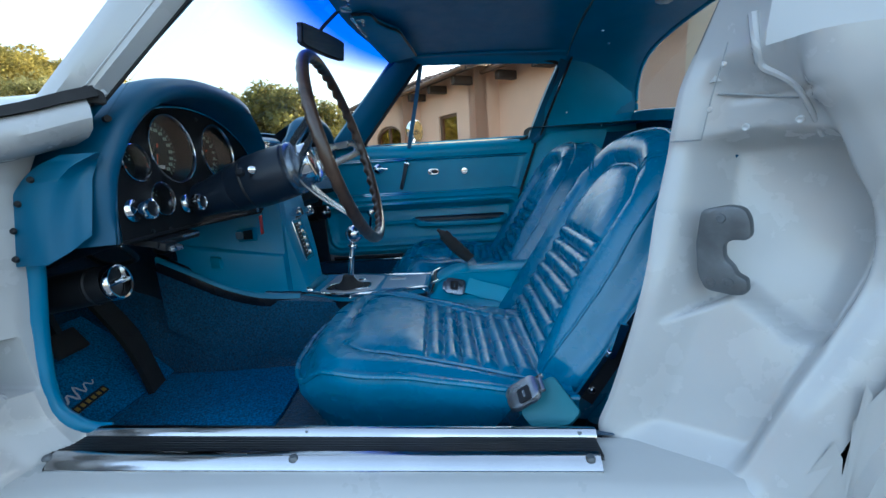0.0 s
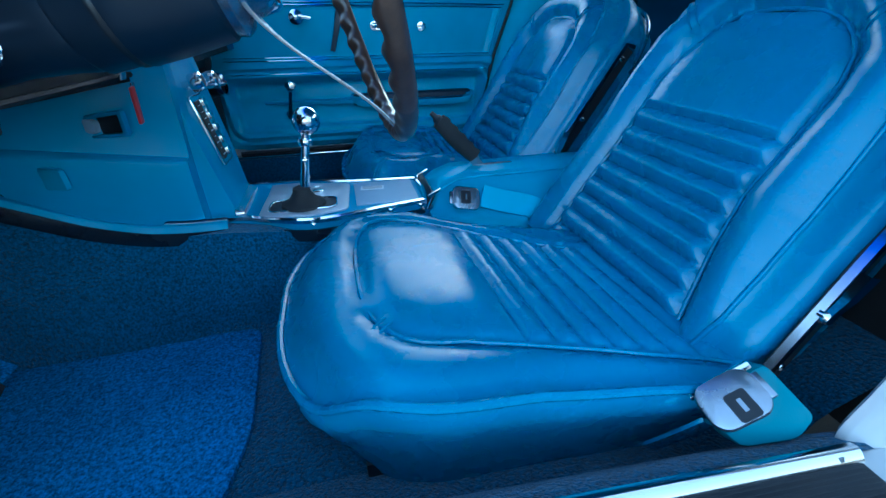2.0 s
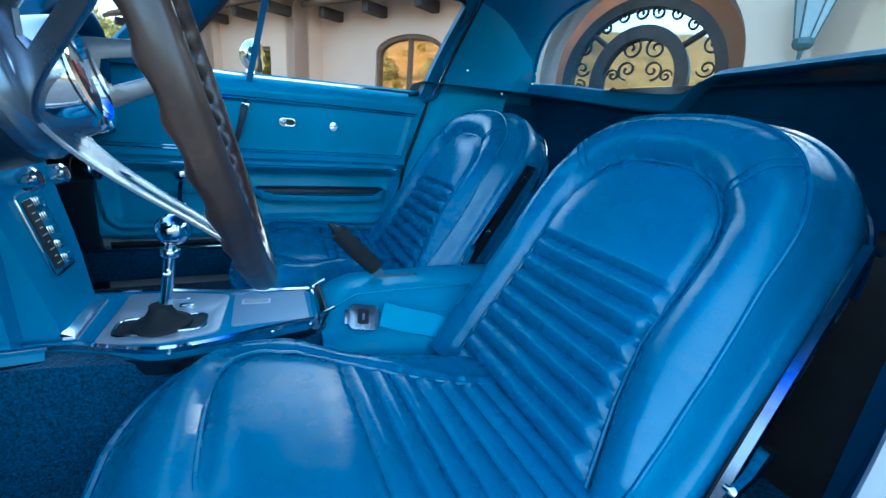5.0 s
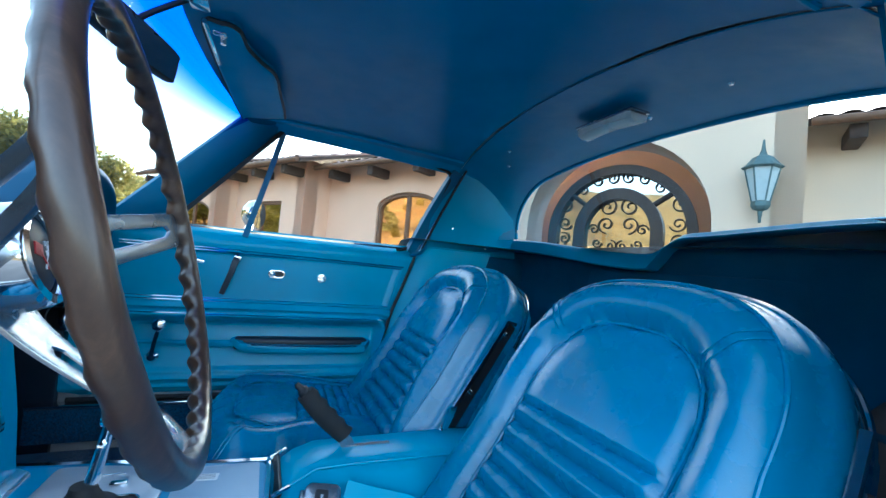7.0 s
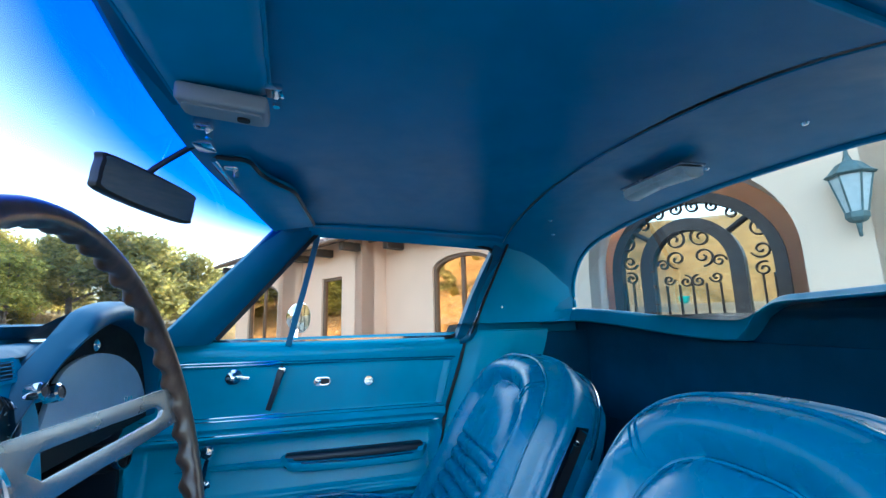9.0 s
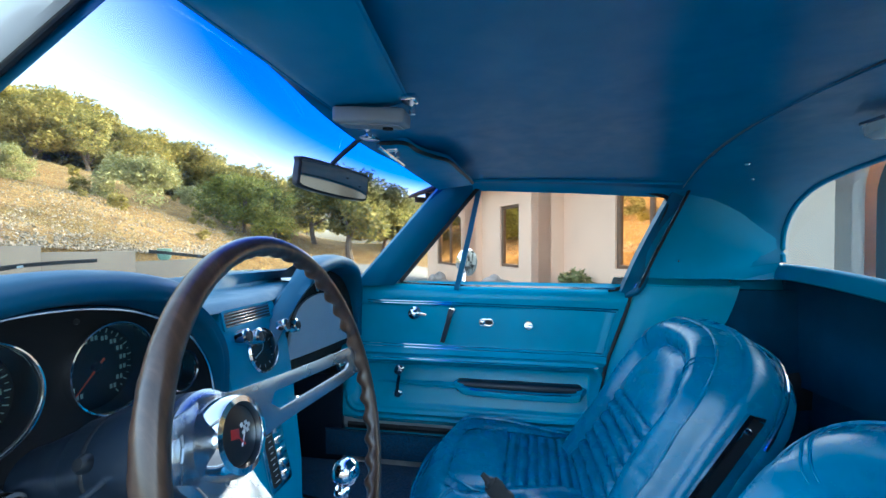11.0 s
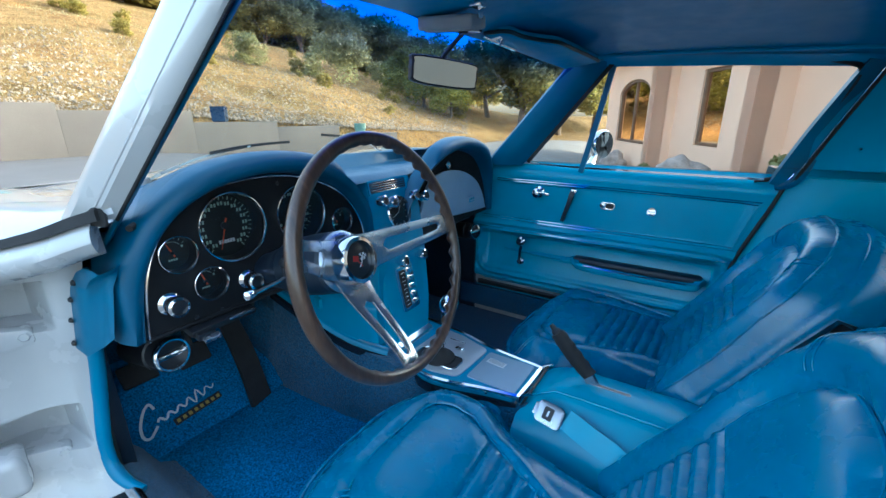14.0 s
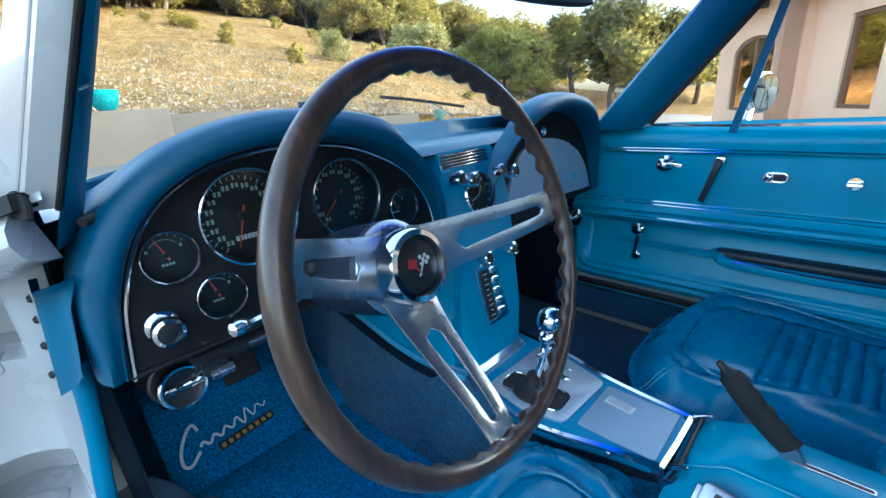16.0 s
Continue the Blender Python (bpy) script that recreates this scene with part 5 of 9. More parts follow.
tube(b, [panel_pt(lerp(-0.58, -0.07, i / 8), 0.700, 0.002) for i in range(9)], 0.004, 6)
part("panel_edge", b, M_CRINKLE, panel)


def gauge(spot, needle, ticks, start=225, stop=-45, numerals=True, name="gauge"):
    """A gauge sunk in the panel: proud chrome bezel, black well, dial at its bottom, flat glass."""
    y, z, r = spot
    m = axis(panel_pt(y, z), PN, (0, 1, 0))
    deep = 0.30 * r + 0.008
    b = bmesh.new()
    lathe(b, [(r * 0.93, 0.002), (r * 0.935, 0.008), (r * 0.955, 0.0105), (r * 0.985, 0.010), (r, 0.006), (r * 1.0, -0.002)], m, 48, False)
    g = part(name, b, M_CHROME, dash, "round gauge with a chrome bezel")
    b = bmesh.new()
    lathe(b, [(r * 0.94, 0.006), (r * 0.92, 0.0), (r * 0.90, -deep)], m, 40, False)
    part("well", b, M_BLACK, g, "black gauge well")
    b = bmesh.new()
    lathe(b, [(r * 0.93, -deep), (r * 0.60, -deep), (0, -deep)], m, 40, False)
    part("dial", b, M_DIAL, g, "black dial")
    b = bmesh.new()
    for i in range(ticks):
        a = radians(lerp(start, stop, i / (ticks - 1)))
        big = i % 2 == 0 or ticks < 12
        rr_ = r * 0.80
        rbox(b, (r * (0.10 if big else 0.06), r * (0.024 if big else 0.014), 0.0006), m @ pose(rr_ * math.cos(a), rr_ * math.sin(a), 0.0005 - deep, 0, 0, math.degrees(a)), 0)
        if numerals and big:
            for dx in (-0.045, 0.045):
                rbox(b, (r * 0.055, r * 0.10, 0.0006), m @ pose(r * 0.64 * math.cos(a) + dx * r, r * 0.64 * math.sin(a), 0.0005 - deep), 0)
    if not numerals:
        # arc scale of a small gauge with bars for its lettering
        pts = [m @ Vector((r * 0.60 * math.cos(radians(q)), r * 0.60 * math.sin(radians(q)), 0.0006 - deep)) for q in range(40, 141, 10)]
        tube(b, pts, r * 0.014, 4)
        for k in range(4):
            rbox(b, (r * 0.09, r * 0.10, 0.0006), m @ pose(r * (-0.18 + 0.12 * k), -r * 0.38, 0.0005 - deep), 0)
        for q in (-1, 1):
            rbox(b, (r * 0.10, r * 0.12, 0.0006), m @ pose(q * r * 0.58, r * 0.26, 0.0005 - deep), 0)
    part("markings", b, M_MARK, g, "pale green printed markings")
    b = bmesh.new()
    a = radians(needle)
    sweep(b, [m @ Vector((-0.22 * r * math.cos(a), -0.22 * r * math.sin(a), 0.004 - deep)), m @ Vector((0.70 * r * math.cos(a), 0.70 * r * math.sin(a), 0.004 - deep))], [(-0.001, -0.0004), (0.001, -0.0004), (0.0009, 0.0004), (-0.0009, 0.0004)], up=PN, scale=lambda t: 1.6 - t)
    part("needle", b, M_NEEDLE, g, "orange-red needle")
    b = bmesh.new()
    lathe(b, [(r * 0.10, -deep), (r * 0.10, 0.005 - deep), (r * 0.06, 0.006 - deep), (0, 0.006 - deep)], m, 18)
    part("needle_hub", b, M_BLACK, g)
    b = bmesh.new()
    lathe(b, [(r * 0.935, 0.0070), (r * 0.5, 0.0076), (0, 0.0078)], m, 36, False)
    gl = part("lens", b, M_DIALGLASS, g, "clear dial glass")
    gl.visible_shadow = False
    return g, m, deep


SP, m_, dp_ = gauge(DIALS[0], 252, 33, 235, -55, True, "speedometer")
b = bmesh.new()
for k in range(6):
    rbox(b, (0.0042, 0.0068, 0.0006), m_ @ pose(-0.013 + 0.0052 * k, -0.030, 0.0008 - dp_), 0)
part("odometer", b, M_WHITEPRINT, SP)
gauge(DIALS[1], 225, 29, 235, -55, True, "rev_counter")
for spot, ang in zip(DIALS[2:], (112, 108, 120, 100)):
    gauge(spot, ang, 7, 145, 35, False, "small_gauge")
for y, z, r in ((-0.536, 0.748, 0.0175), (-0.399, 0.746, 0.0165)):
    m = axis(panel_pt(y, z), PN, (0, 1, 0))
    b = bmesh.new()
    lathe(b, [(r * 0.95, 0.0), (r * 1.05, 0.004), (r * 0.75, 0.007), (r * 0.62, 0.010), (r * 0.62, 0.020), (r * 0.95, 0.023), (r * 1.02, 0.030), (r * 0.95, 0.036), (r * 0.72, 0.038), (r * 0.66, 0.035), (0.0, 0.0345)], m, 30)
    kn = part("panel_knob", b, M_CHROME, dash, "chrome pull knob with a black centre")
    b = bmesh.new()
    lathe(b, [(r * 0.66, 0.0352), (r * 0.5, 0.0362), (0, 0.0365)], m, 24)
    part("knob_centre", b, M_BLACK, kn)
for y, z in ((-0.535, 0.872), (-0.30, 0.915), (-0.50, 0.708), (-0.455, 0.705)):
    b = bmesh.new()
    lathe(b, [(0, 0.003), (0.003, 0.0025), (0.004, 0)], axis(panel_pt(y, z), PN, (0, 1, 0)), 10)
    part("panel_screw", b, M_BLACK, dash)

# dashboard top between and below the cowls
b = bmesh.new()
rows = []
for y in [-0.44 + 0.04 * i for i in range(23)]:
    f = 0.42 * max(0.0, abs(y) - 0.11)
    g = 0.18 * max(0.0, abs(y) - 0.10)
    rows.append([(-0.398 - f, y, 0.886), (-0.412 - f, y, 0.897), (-0.44 - f, y, 0.900), (-0.548 - f * 0.2, y, 0.900), (-0.560 - f * 0.15, y, 0.908), (-0.588 + g, y, 0.934), (-0.598 + g, y, 0.938), (-0.612 + g, y, 0.930)])
grid(b, rows)
part("centre_top", b, M_COWL, dash)
b = bmesh.new()
rows = []
for y in [-0.63 + 0.042 * i for i in range(31)]:
    rows.append([(-0.455, y, 0.872), (-0.50, y, 0.884), (-0.60, y, 0.888), (-0.70, y, 0.888)])
grid(b, rows)
part("dash_top", b, M_COWL, dash)
# filler behind the panel, and the dark underside
b = bmesh.new()
block(b, -0.78, -0.455, -0.57, -0.07, 0.70, 0.86, 0.01)
part("backing", b, M_BLACK, dash)
b = bmesh.new()
block(b, -0.78, -0.455, 0.07, 0.57, 0.66, 0.86, 0.01)
part("backing", b, M_BLACK, dash)
# glove box door and its dark surround
b = bmesh.new()
ga = [(-y, z) for y, z in arch]
locg = [(PM.inverted() @ panel_pt(y, z)) for y, z in ga]
plate(b, [(p.x, p.y) for p in locg], [], -0.006, PM)
part("glove_surround", b, M_CRINKLE, dash, "dark glove box surround")
GD = [(0.142, 0.747), (0.19, 0.736), (0.524, 0.716), (0.546, 0.730), (0.530, 0.776), (0.494, 0.820), (0.441, 0.850), (0.385, 0.868), (0.317, 0.876), (0.255, 0.870), (0.205, 0.850), (0.176, 0.812), (0.158, 0.776)]
gp = [(p.y, p.z) for p in smooth_path([(0, y, z) for y, z in GD], 4, closed=True)]
locg = [(PM.inverted() @ panel_pt(y, z)) for y, z in gp]
b = bmesh.new()
plate(b, [(p.x, p.y) for p in locg], [], 0.010, PM @ Matrix.Translation((0, 0, 0.002)), bev=0.003)
glove = part("glove_door", b, M_GLOVE, dash, "silver-blue glove box door")
b = bmesh.new()
m = PM @ Matrix.Translation(PM.inverted() @ panel_pt(0.448, 0.764))
for i in range(3):
    rbox(b, (0.010, 0.012 - 0.002 * i, 0.003), m @ pose(0.013 * i - 0.013, 0.001, 0.013), 0.001)
rbox(b, (0.044, 0.003, 0.002), m @ pose(0, -0.008, 0.0125), 0.0008)
part("badge", b, M_CHROME, glove, "small chrome badge")
b = bmesh.new()
lathe(b, [(0.012, 0), (0.012, 0.006), (0.009, 0.008), (0.006, 0.007), (0, 0.006)], axis(panel_pt(0.318, 0.893, 0.002), PN), 20)
part("glove_lock", b, M_CHROME, dash, "chrome glove box lock")
# end flange with screws beside the door opening
b = bmesh.new()
rows = []
for i in range(25):
    z = lerp(0.686, 0.837, i / 24)
    k = (z - 0.686) / 0.194
    xl = interp([(0.686, -0.503), (0.73, -0.500), (0.757, -0.494), (0.788, -0.482), (0.806, -0.466), (0.822, -0.446), (0.834, -0.415), (0.846, -0.378), (0.88, -0.352)], z)
    fold = min(xl + 0.056, -0.352)
    yf = -0.642 + 0.02 * k
    row = [(xl, yf + 0.006, z), (xl - 0.001, yf + 0.001, z), (xl + 0.002, yf - 0.001, z), (fold, yf, z)]
    lipx = -0.398 - (z - 0.80) * math.tan(PT) + lip_n(z) * 0.95 - 0.012
    for j in range(1, 8):
        t = j / 7
        x = lerp(fold, lipx, t)
        row.append((x, lerp(yf, interp([(0.70, -0.617), (0.80, -0.606), (0.85, -0.588), (0.88, -0.565)], z), t) + 0.012 * math.sin(math.pi * t) ** 2 * (1 - t), z + 0.036 * (1 - k) ** 3 * t))
    rows.append(row)
grid(b, rows)
fl = part("end_flange", b, M_DASH, dash, "blue dashboard end flange with screws", sharp=60)
for z in (0.697, 0.737, 0.774, 0.806):
    b = bmesh.new()
    lathe(b, [(0, 0.004), (0.003, 0.0038), (0.0048, 0.001), (0.005, 0)], axis((interp([(0.69, -0.491), (0.745, -0.486), (0.784, -0.470), (0.806, -0.450)], z), -0.6445 + 0.02 * (z - 0.686) / 0.194, z), (0.1, -1, 0)), 10)
    part("screw", b, M_BLACK, fl)
# key, hood release and under-dash clutter
b = bmesh.new()
rbox(b, (0.05, 0.12, 0.012), pose(-0.40, -0.46, 0.690, 0, 10, 0), 0.003)
rbox(b, (0.02, 0.03, 0.014), pose(-0.375, -0.50, 0.682, 0, 10, 0), 0.003)
part("under_bracket", b, M_BLACK, dash)
b = bmesh.new()
rbox(b, (0.012, 0.028, 0.008), pose(-0.362, -0.495, 0.676, 0, 20, 0), 0.002)
part("hood_release", b, M_ALU, dash, "small metal release handle")
b = bmesh.new()
rbox(b, (0.006, 0.05, 0.005), pose(-0.375, -0.43, 0.690, 0, 20, 0), 0.001)
part("bracket_edge", b, M_ALU, dash)
b = bmesh.new()
tube(b, smooth_path([(-0.45, -0.40, 0.695), (-0.47, -0.36, 0.65), (-0.55, -0.30, 0.64), (-0.62, -0.2, 0.67)], 6), 0.006, 8)
tube(b, smooth_path([(-0.46, -0.50, 0.69), (-0.50, -0.42, 0.645), (-0.60, -0.38, 0.63), (-0.72, -0.32, 0.66)], 6), 0.005, 8)
part("wiring", b, M_BLACK, dash, "black wiring loom")

# round fresh-air vents under both ends of the dashboard
def air_vent(c, d, label):
    v = thing("air_vent", c, label, "air vent", "pair of fresh-air vents")
    m = axis(c, d, (0, 1, 0)) @ Matrix.Scale(0.80, 4)
    b = bmesh.new()
    lathe(b, [(0.040, -0.16), (0.040, -0.05), (0.042, -0.048), (0.042, -0.044), (0.038, -0.042), (0.038, 0.0), (0.034, 0.002)], m, 32, False)
    part("duct", b, M_BLACK, v, "black duct")
    b = bmesh.new()
    lathe(b, [(0.038, -0.012), (0.040, -0.008), (0.040, 0.002), (0.037, 0.006), (0.033, 0.005), (0.031, -0.010)], m, 32, False)
    part("bezel", b, M_CHROME, v, "chrome bezel")
    b = bmesh.new()
    lathe(b, [(0.032, -0.03), (0.032, -0.012), (0.0, -0.010)], m, 28)
    part("bowl", b, M_BLACK, v)
    b = bmesh.new()
    rbox(b, (0.064, 0.006, 0.02), m @ pose(0, 0.002, -0.004, 25), 0.002)
    part("vane", b, M_CHROME, v, "chrome vane")


air_vent(Vector((-0.452, -0.528, 0.628)), (0.93, 0.10, 0.12), "black fresh-air vent with chrome bezel under the dashboard")
air_vent(Vector((-0.425, 0.556, 0.615)), (0.93, -0.15, 0.10), "black fresh-air vent with chrome bezel in the passenger footwell")

# ---- centre stack ----
stack = thing("centre_stack", (-0.36, 0.02, 0.455), "blue centre stack with clock, radio and control knobs", "centre stack")
ST, SB = Vector((-0.400, 0, 0.878)), Vector((-0.303, 0, 0.452))
SU = (ST - SB).normalized()
SN = Vector((SU.z, 0, -SU.x))
SN = Vector((math.cos(math.atan2(ST.x - SB.x, ST.z - SB.z) * -1), 0, math.sin(math.atan2(SB.x - ST.x, ST.z - SB.z))))


def stack_pt(y, z, n=0.0):
    t = (z - SB.z) / (ST.z - SB.z)
    return SB.lerp(ST, t) + Vector((0, y, 0)) + SN * n


b = bmesh.new()
rows = []
for i in range(15):
    z = lerp(0.448, 0.884, i / 14)
    yl = interp([(0.45, -0.062), (0.60, -0.066), (0.78, -0.056), (0.885, -0.052)], z)
    yr = interp([(0.45, 0.068), (0.55, 0.105), (0.70, 0.132), (0.80, 0.145), (0.885, 0.118)], z)
    row = [stack_pt(yl - 0.004, z, -0.30), stack_pt(yl - 0.004, z, -0.05), stack_pt(yl - 0.003, z, -0.012), stack_pt(yl, z, -0.003), stack_pt(yl + 0.008, z, 0.0)]
    row += [stack_pt(lerp(yl + 0.008, yr - 0.008, k / 6), z, 0.0) for k in range(1, 6)]
    row += [stack_pt(yr - 0.008, z, 0.0), stack_pt(yr, z, -0.003), stack_pt(yr + 0.003, z, -0.012), stack_pt(yr + 0.004, z, -0.05), stack_pt(yr + 0.004, z, -0.30)]
    rows.append(row)
vs = grid(b, rows)
part("column", b, M_STACK, stack, "blue stack housing")
SM = axis(stack_pt(0.02, 0.66), SN, (0, 1, 0))


def sm(y, z, n=0.0):
    p = SM.inverted() @ stack_pt(y, z, n)
    return SM @ Matrix.Translation(p)


# vent grille at the top
b = bmesh.new()
plate(b, roundrect(-0.076, 0.076, -0.019, 0.019, 0.004, 3), [roundrect(-0.071, 0.071, -0.014, 0.014, 0.003, 3)], 0.004, sm(0.023, 0.868, 0.0))
gr = part("vent_grille", b, M_STACK, stack, "slatted demister grille")
b = bmesh.new()
rbox(b, (0.142, 0.028, 0.002), sm(0.023, 0.868, 0.0005), 0)
part("grille_back", b, M_BLACK, gr)
for i in range(5):
    b = bmesh.new()
    rbox(b, (0.142, 0.0022, 0.004), sm(0.023, 0.8565 + 0.0057 * i, 0.0028), 0.0006)
    part("slat", b, M_CHROME, gr)
# clock
m = sm(0.042, 0.793)
b = bmesh.new()
m = m @ Matrix.Scale(1.22, 4)
lathe(b, [(0.036, 0.0), (0.0385, 0.005), (0.036, 0.008), (0.0345, 0.004), (0.034, -0.002)], m, 40)
ck = part("clock", b, M_CHROME, stack, "round clock with a dark dial")
b = bmesh.new()
lathe(b, [(0.0345, 0.003), (0.033, 0.0012), (0.0, 0.001)], m, 36, False)
part("dial", b, M_DIAL, ck)
b = bmesh.new()
for i in range(12):
    a = 2 * math.pi * i / 12
    rbox(b, (0.005, 0.0014, 0.0005), m @ pose(0.027 * math.cos(a), 0.027 * math.sin(a), 0.0016, 0, 0, math.degrees(a)), 0)
part("hour_marks", b, M_WHITEPRINT, ck)
b = bmesh.new()
for a, l in ((60, 0.016), (200, 0.023)):
    rbox(b, (l, 0.0016, 0.0005), m @ pose(l / 2 * math.cos(radians(a)), l / 2 * math.sin(radians(a)), 0.0022, 0, 0, a), 0)
part("clock_pointers", b, M_WHITEPRINT, ck)
b = bmesh.new()
lathe(b, [(0.035, 0.0055), (0.02, 0.0066), (0, 0.007)], m, 32, False)
gl = part("lens", b, M_DIALGLASS, ck)
gl.visible_shadow = False
# pairs of concentric knobs
for y, z in ((-0.032, 0.832), (0.004, 0.824), (0.100, 0.828), (0.138, 0.820), (-0.004, 0.672), (0.080, 0.667)):
    m = sm(y, z) @ Matrix.Scale(1.18, 4)
    b = bmesh.new()
    lathe(b, [(0.006, 0.0), (0.006, 0.010), (0.0125, 0.012), (0.0135, 0.020), (0.0125, 0.028), (0.009, 0.030), (0.0085, 0.0275), (0, 0.027)], m, 24)
    kn = part("control_knob", b, M_CHROME, stack, "chrome control knob")
    b = bmesh.new()
    lathe(b, [(0.0085, 0.0272), (0.006, 0.0295), (0, 0.030)], m, 18)
    part("knob_centre", b, M_BLACK, kn)
# upright radio
b = bmesh.new()
plate(b, roundrect(-0.034, 0.036, -0.062, 0.062, 0.006, 4), [], 0.006, sm(0.012, 0.595), bev=0.002)
radio = part("radio", b, M_CHROME, stack, "upright chrome radio with push buttons")
b = bmesh.new()
plate(b, roundrect(-0.026, -0.002, -0.052, 0.052, 0.003, 3), [], 0.002, sm(0.012, 0.595, 0.006))
part("radio_dial", b, M_DIAL, radio)
b = bmesh.new()
for i in range(9):
    rbox(b, (0.008 if i % 2 else 0.014, 0.0014, 0.0005), sm(-0.002, 0.552 + 0.0107 * i, 0.0082), 0)
part("dial_marks", b, M_WHITEPRINT, radio)
for i in range(5):
    b = bmesh.new()
    rbox(b, (0.020, 0.013, 0.006), sm(0.030, 0.551 + 0.022 * i, 0.008), 0.002)
    part("push_button", b, M_CHROME, radio)
# left flank: an upper panel with the heater control, a proud lower panel with a raised block
def flank(x, z, n=0.0):
    """A point on the flank beside the stack at x and z, n metres proud of it."""
    return Vector((x - 0.29 * n, -0.094 - 0.306 * (-0.36 - x) - 0.957 * n, z))


def flank_m(x, z, n=0.0):
    return axis(flank(x, z, n), (-0.29, -0.957, 0), (1, -0.306, 0))


def foot_z(x):
    return interp([(-0.64, 0.606), (-0.585, 0.568), (-0.535, 0.532), (-0.493, 0.505), (-0.438, 0.481), (-0.395, 0.470), (-0.355, 0.464), (-0.318, 0.460)], x)


def ridge_z(x):
    return 0.572 + 0.225 * (-0.369 - x)


b = bmesh.new()
rows = []
for i in range(23):
    x = lerp(-0.352, -0.60, i / 22)
    zf, zr = foot_z(x) - 0.004, ridge_z(x)
    e = smooth01((x + 0.60) / 0.03) * smooth01((-0.350 - x) / 0.006)
    row = [flank(x, zf, 0.004 * e), flank(x, lerp(zf, zr, 0.25), 0.006 * e), flank(x, lerp(zf, zr, 0.6), 0.007 * e), flank(x, zr - 0.008, 0.006 * e), flank(x, zr - 0.003, 0.005 * e), flank(x, zr, 0.001), flank(x, zr + 0.003, -0.006), flank(x, zr + 0.010, -0.008)]
    rows.append(row + [flank(x, lerp(zr + 0.01, 0.715, q), -0.008 - 0.004 * q) for q in (0.3, 0.6, 1.0)])
rows.insert(0, [Vector((-0.349, p.y + 0.034, p.z)) for p in rows[0]])
grid(b, rows)
part("side_panel", b, M_STACK, stack, "blue stack side panel")
b = bmesh.new()
hm = flank_m(-0.444, 0.636, -0.009)
hout = [(-0.042, 0.010), (0.042, 0.021), (0.042, -0.016), (-0.040, -0.021)]
hin = [(-0.036, 0.005), (0.036, 0.015), (0.035, -0.011), (-0.034, -0.016)]
plate(b, roundpoly(hout, 0.004, 3), [roundpoly(hin, 0.003, 3)], 0.010, hm, bev=0.002)
pull = part("heater_bezel", b, M_STACK, stack, "blue bezel of the heater control")
b = bmesh.new()
plate(b, roundpoly(hin, 0.003, 3), [], 0.002, hm)
part("bezel_floor", b, M_BLACK, pull)
b = bmesh.new()
plate(b, roundpoly([(-0.008, -0.010), (0.006, -0.012), (0.008, 0.004), (0.0, 0.010), (-0.008, 0.008)], 0.004, 4), [], 0.014, hm @ Matrix.Translation((-0.010, 0.0, 0.0)), bev=0.002)
part("slider", b, M_GLOVE, pull, "pale blue slider tip")
b = bmesh.new()
plate(b, roundpoly([(-0.021, 0.020), (0.020, 0.014), (0.021, -0.016), (-0.022, -0.015)], 0.004, 3), [], 0.010, flank_m(-0.510, 0.570, 0.004), bev=0.003)
part("raised_block", b, M_DOOR, stack, "pale raised block on the panel")
# ignition keys
keys = thing("ignition_keys", (-0.40, -0.14, 0.70), "bunch of keys with a red fob in the ignition", "keys")
b = bmesh.new()
lathe(b, [(0.011, 0), (0.012, 0.008), (0.008, 0.012), (0, 0.012)], axis((-0.405, -0.14, 0.715), PN), 18)
part("lock_barrel", b, M_CHROME, keys)
b = bmesh.new()
rbox(b, (0.003, 0.018, 0.022), pose(-0.380, -0.14, 0.708, 0, 10, 0), 0.001)
rbox(b, (0.002, 0.010, 0.034), pose(-0.376, -0.136, 0.676, 0, 6, 0), 0.0008)
part("key", b, M_ALU, keys)
b = bmesh.new()
rbox(b, (0.004, 0.012, 0.050), pose(-0.374, -0.146, 0.664, 8, 6, 0), 0.0015)
part("fob", b, M_RED, keys, "red key fob")

# ---- centre console ----
console = thing("centre_console", (-0.12, 0.0, 0.43), "blue centre console with silver shift plate and chrome edges", "console")
CON = [(-0.60, -0.150), (-0.45, -0.092), (-0.315, -0.075), (-0.25, -0.098), (-0.185, -0.122), (-0.12, -0.118), (-0.04, -0.096), (0.038, -0.080), (0.042, 0.050), (-0.10, 0.066), (-0.20, 0.092), (-0.30, 0.105), (-0.60, 0.150)]
b = bmesh.new()
plate(b, roundpoly(CON, 0.02, 4), [], 0.040, Matrix.Translation((0, 0, 0.414)), bev=0.004)
part("console_top", b, M_STACK, console, "blue console top")
b = bmesh.new()
sweep(b, smooth_path([(x, y - 0.001, 0.4545) for x, y in CON[:8]], 5), [(-0.005, -0.005), (0.004, -0.005), (0.004, 0.002), (-0.003, 0.0035)])
part("edge_moulding", b, M_CHROME, console, "chrome edge moulding")
b = bmesh.new()
sweep(b, smooth_path([(x, y + 0.001, 0.4545) for x, y in CON[8:]], 5), [(-0.004, -0.005), (0.005, -0.005), (0.003, 0.0035), (-0.004, 0.002)])
part("edge_moulding", b, M_CHROME, console, "chrome edge moulding")
b = bmesh.new()
sweep(b, [(0.040, -0.082, 0.454), (0.043, -0.02, 0.454), (0.044, 0.052, 0.454)], [(-0.006, -0.02), (0.004, -0.02), (0.004, 0.002), (-0.003, 0.0035)])
part("end_moulding", b, M_CHROME, console, "chrome end moulding")
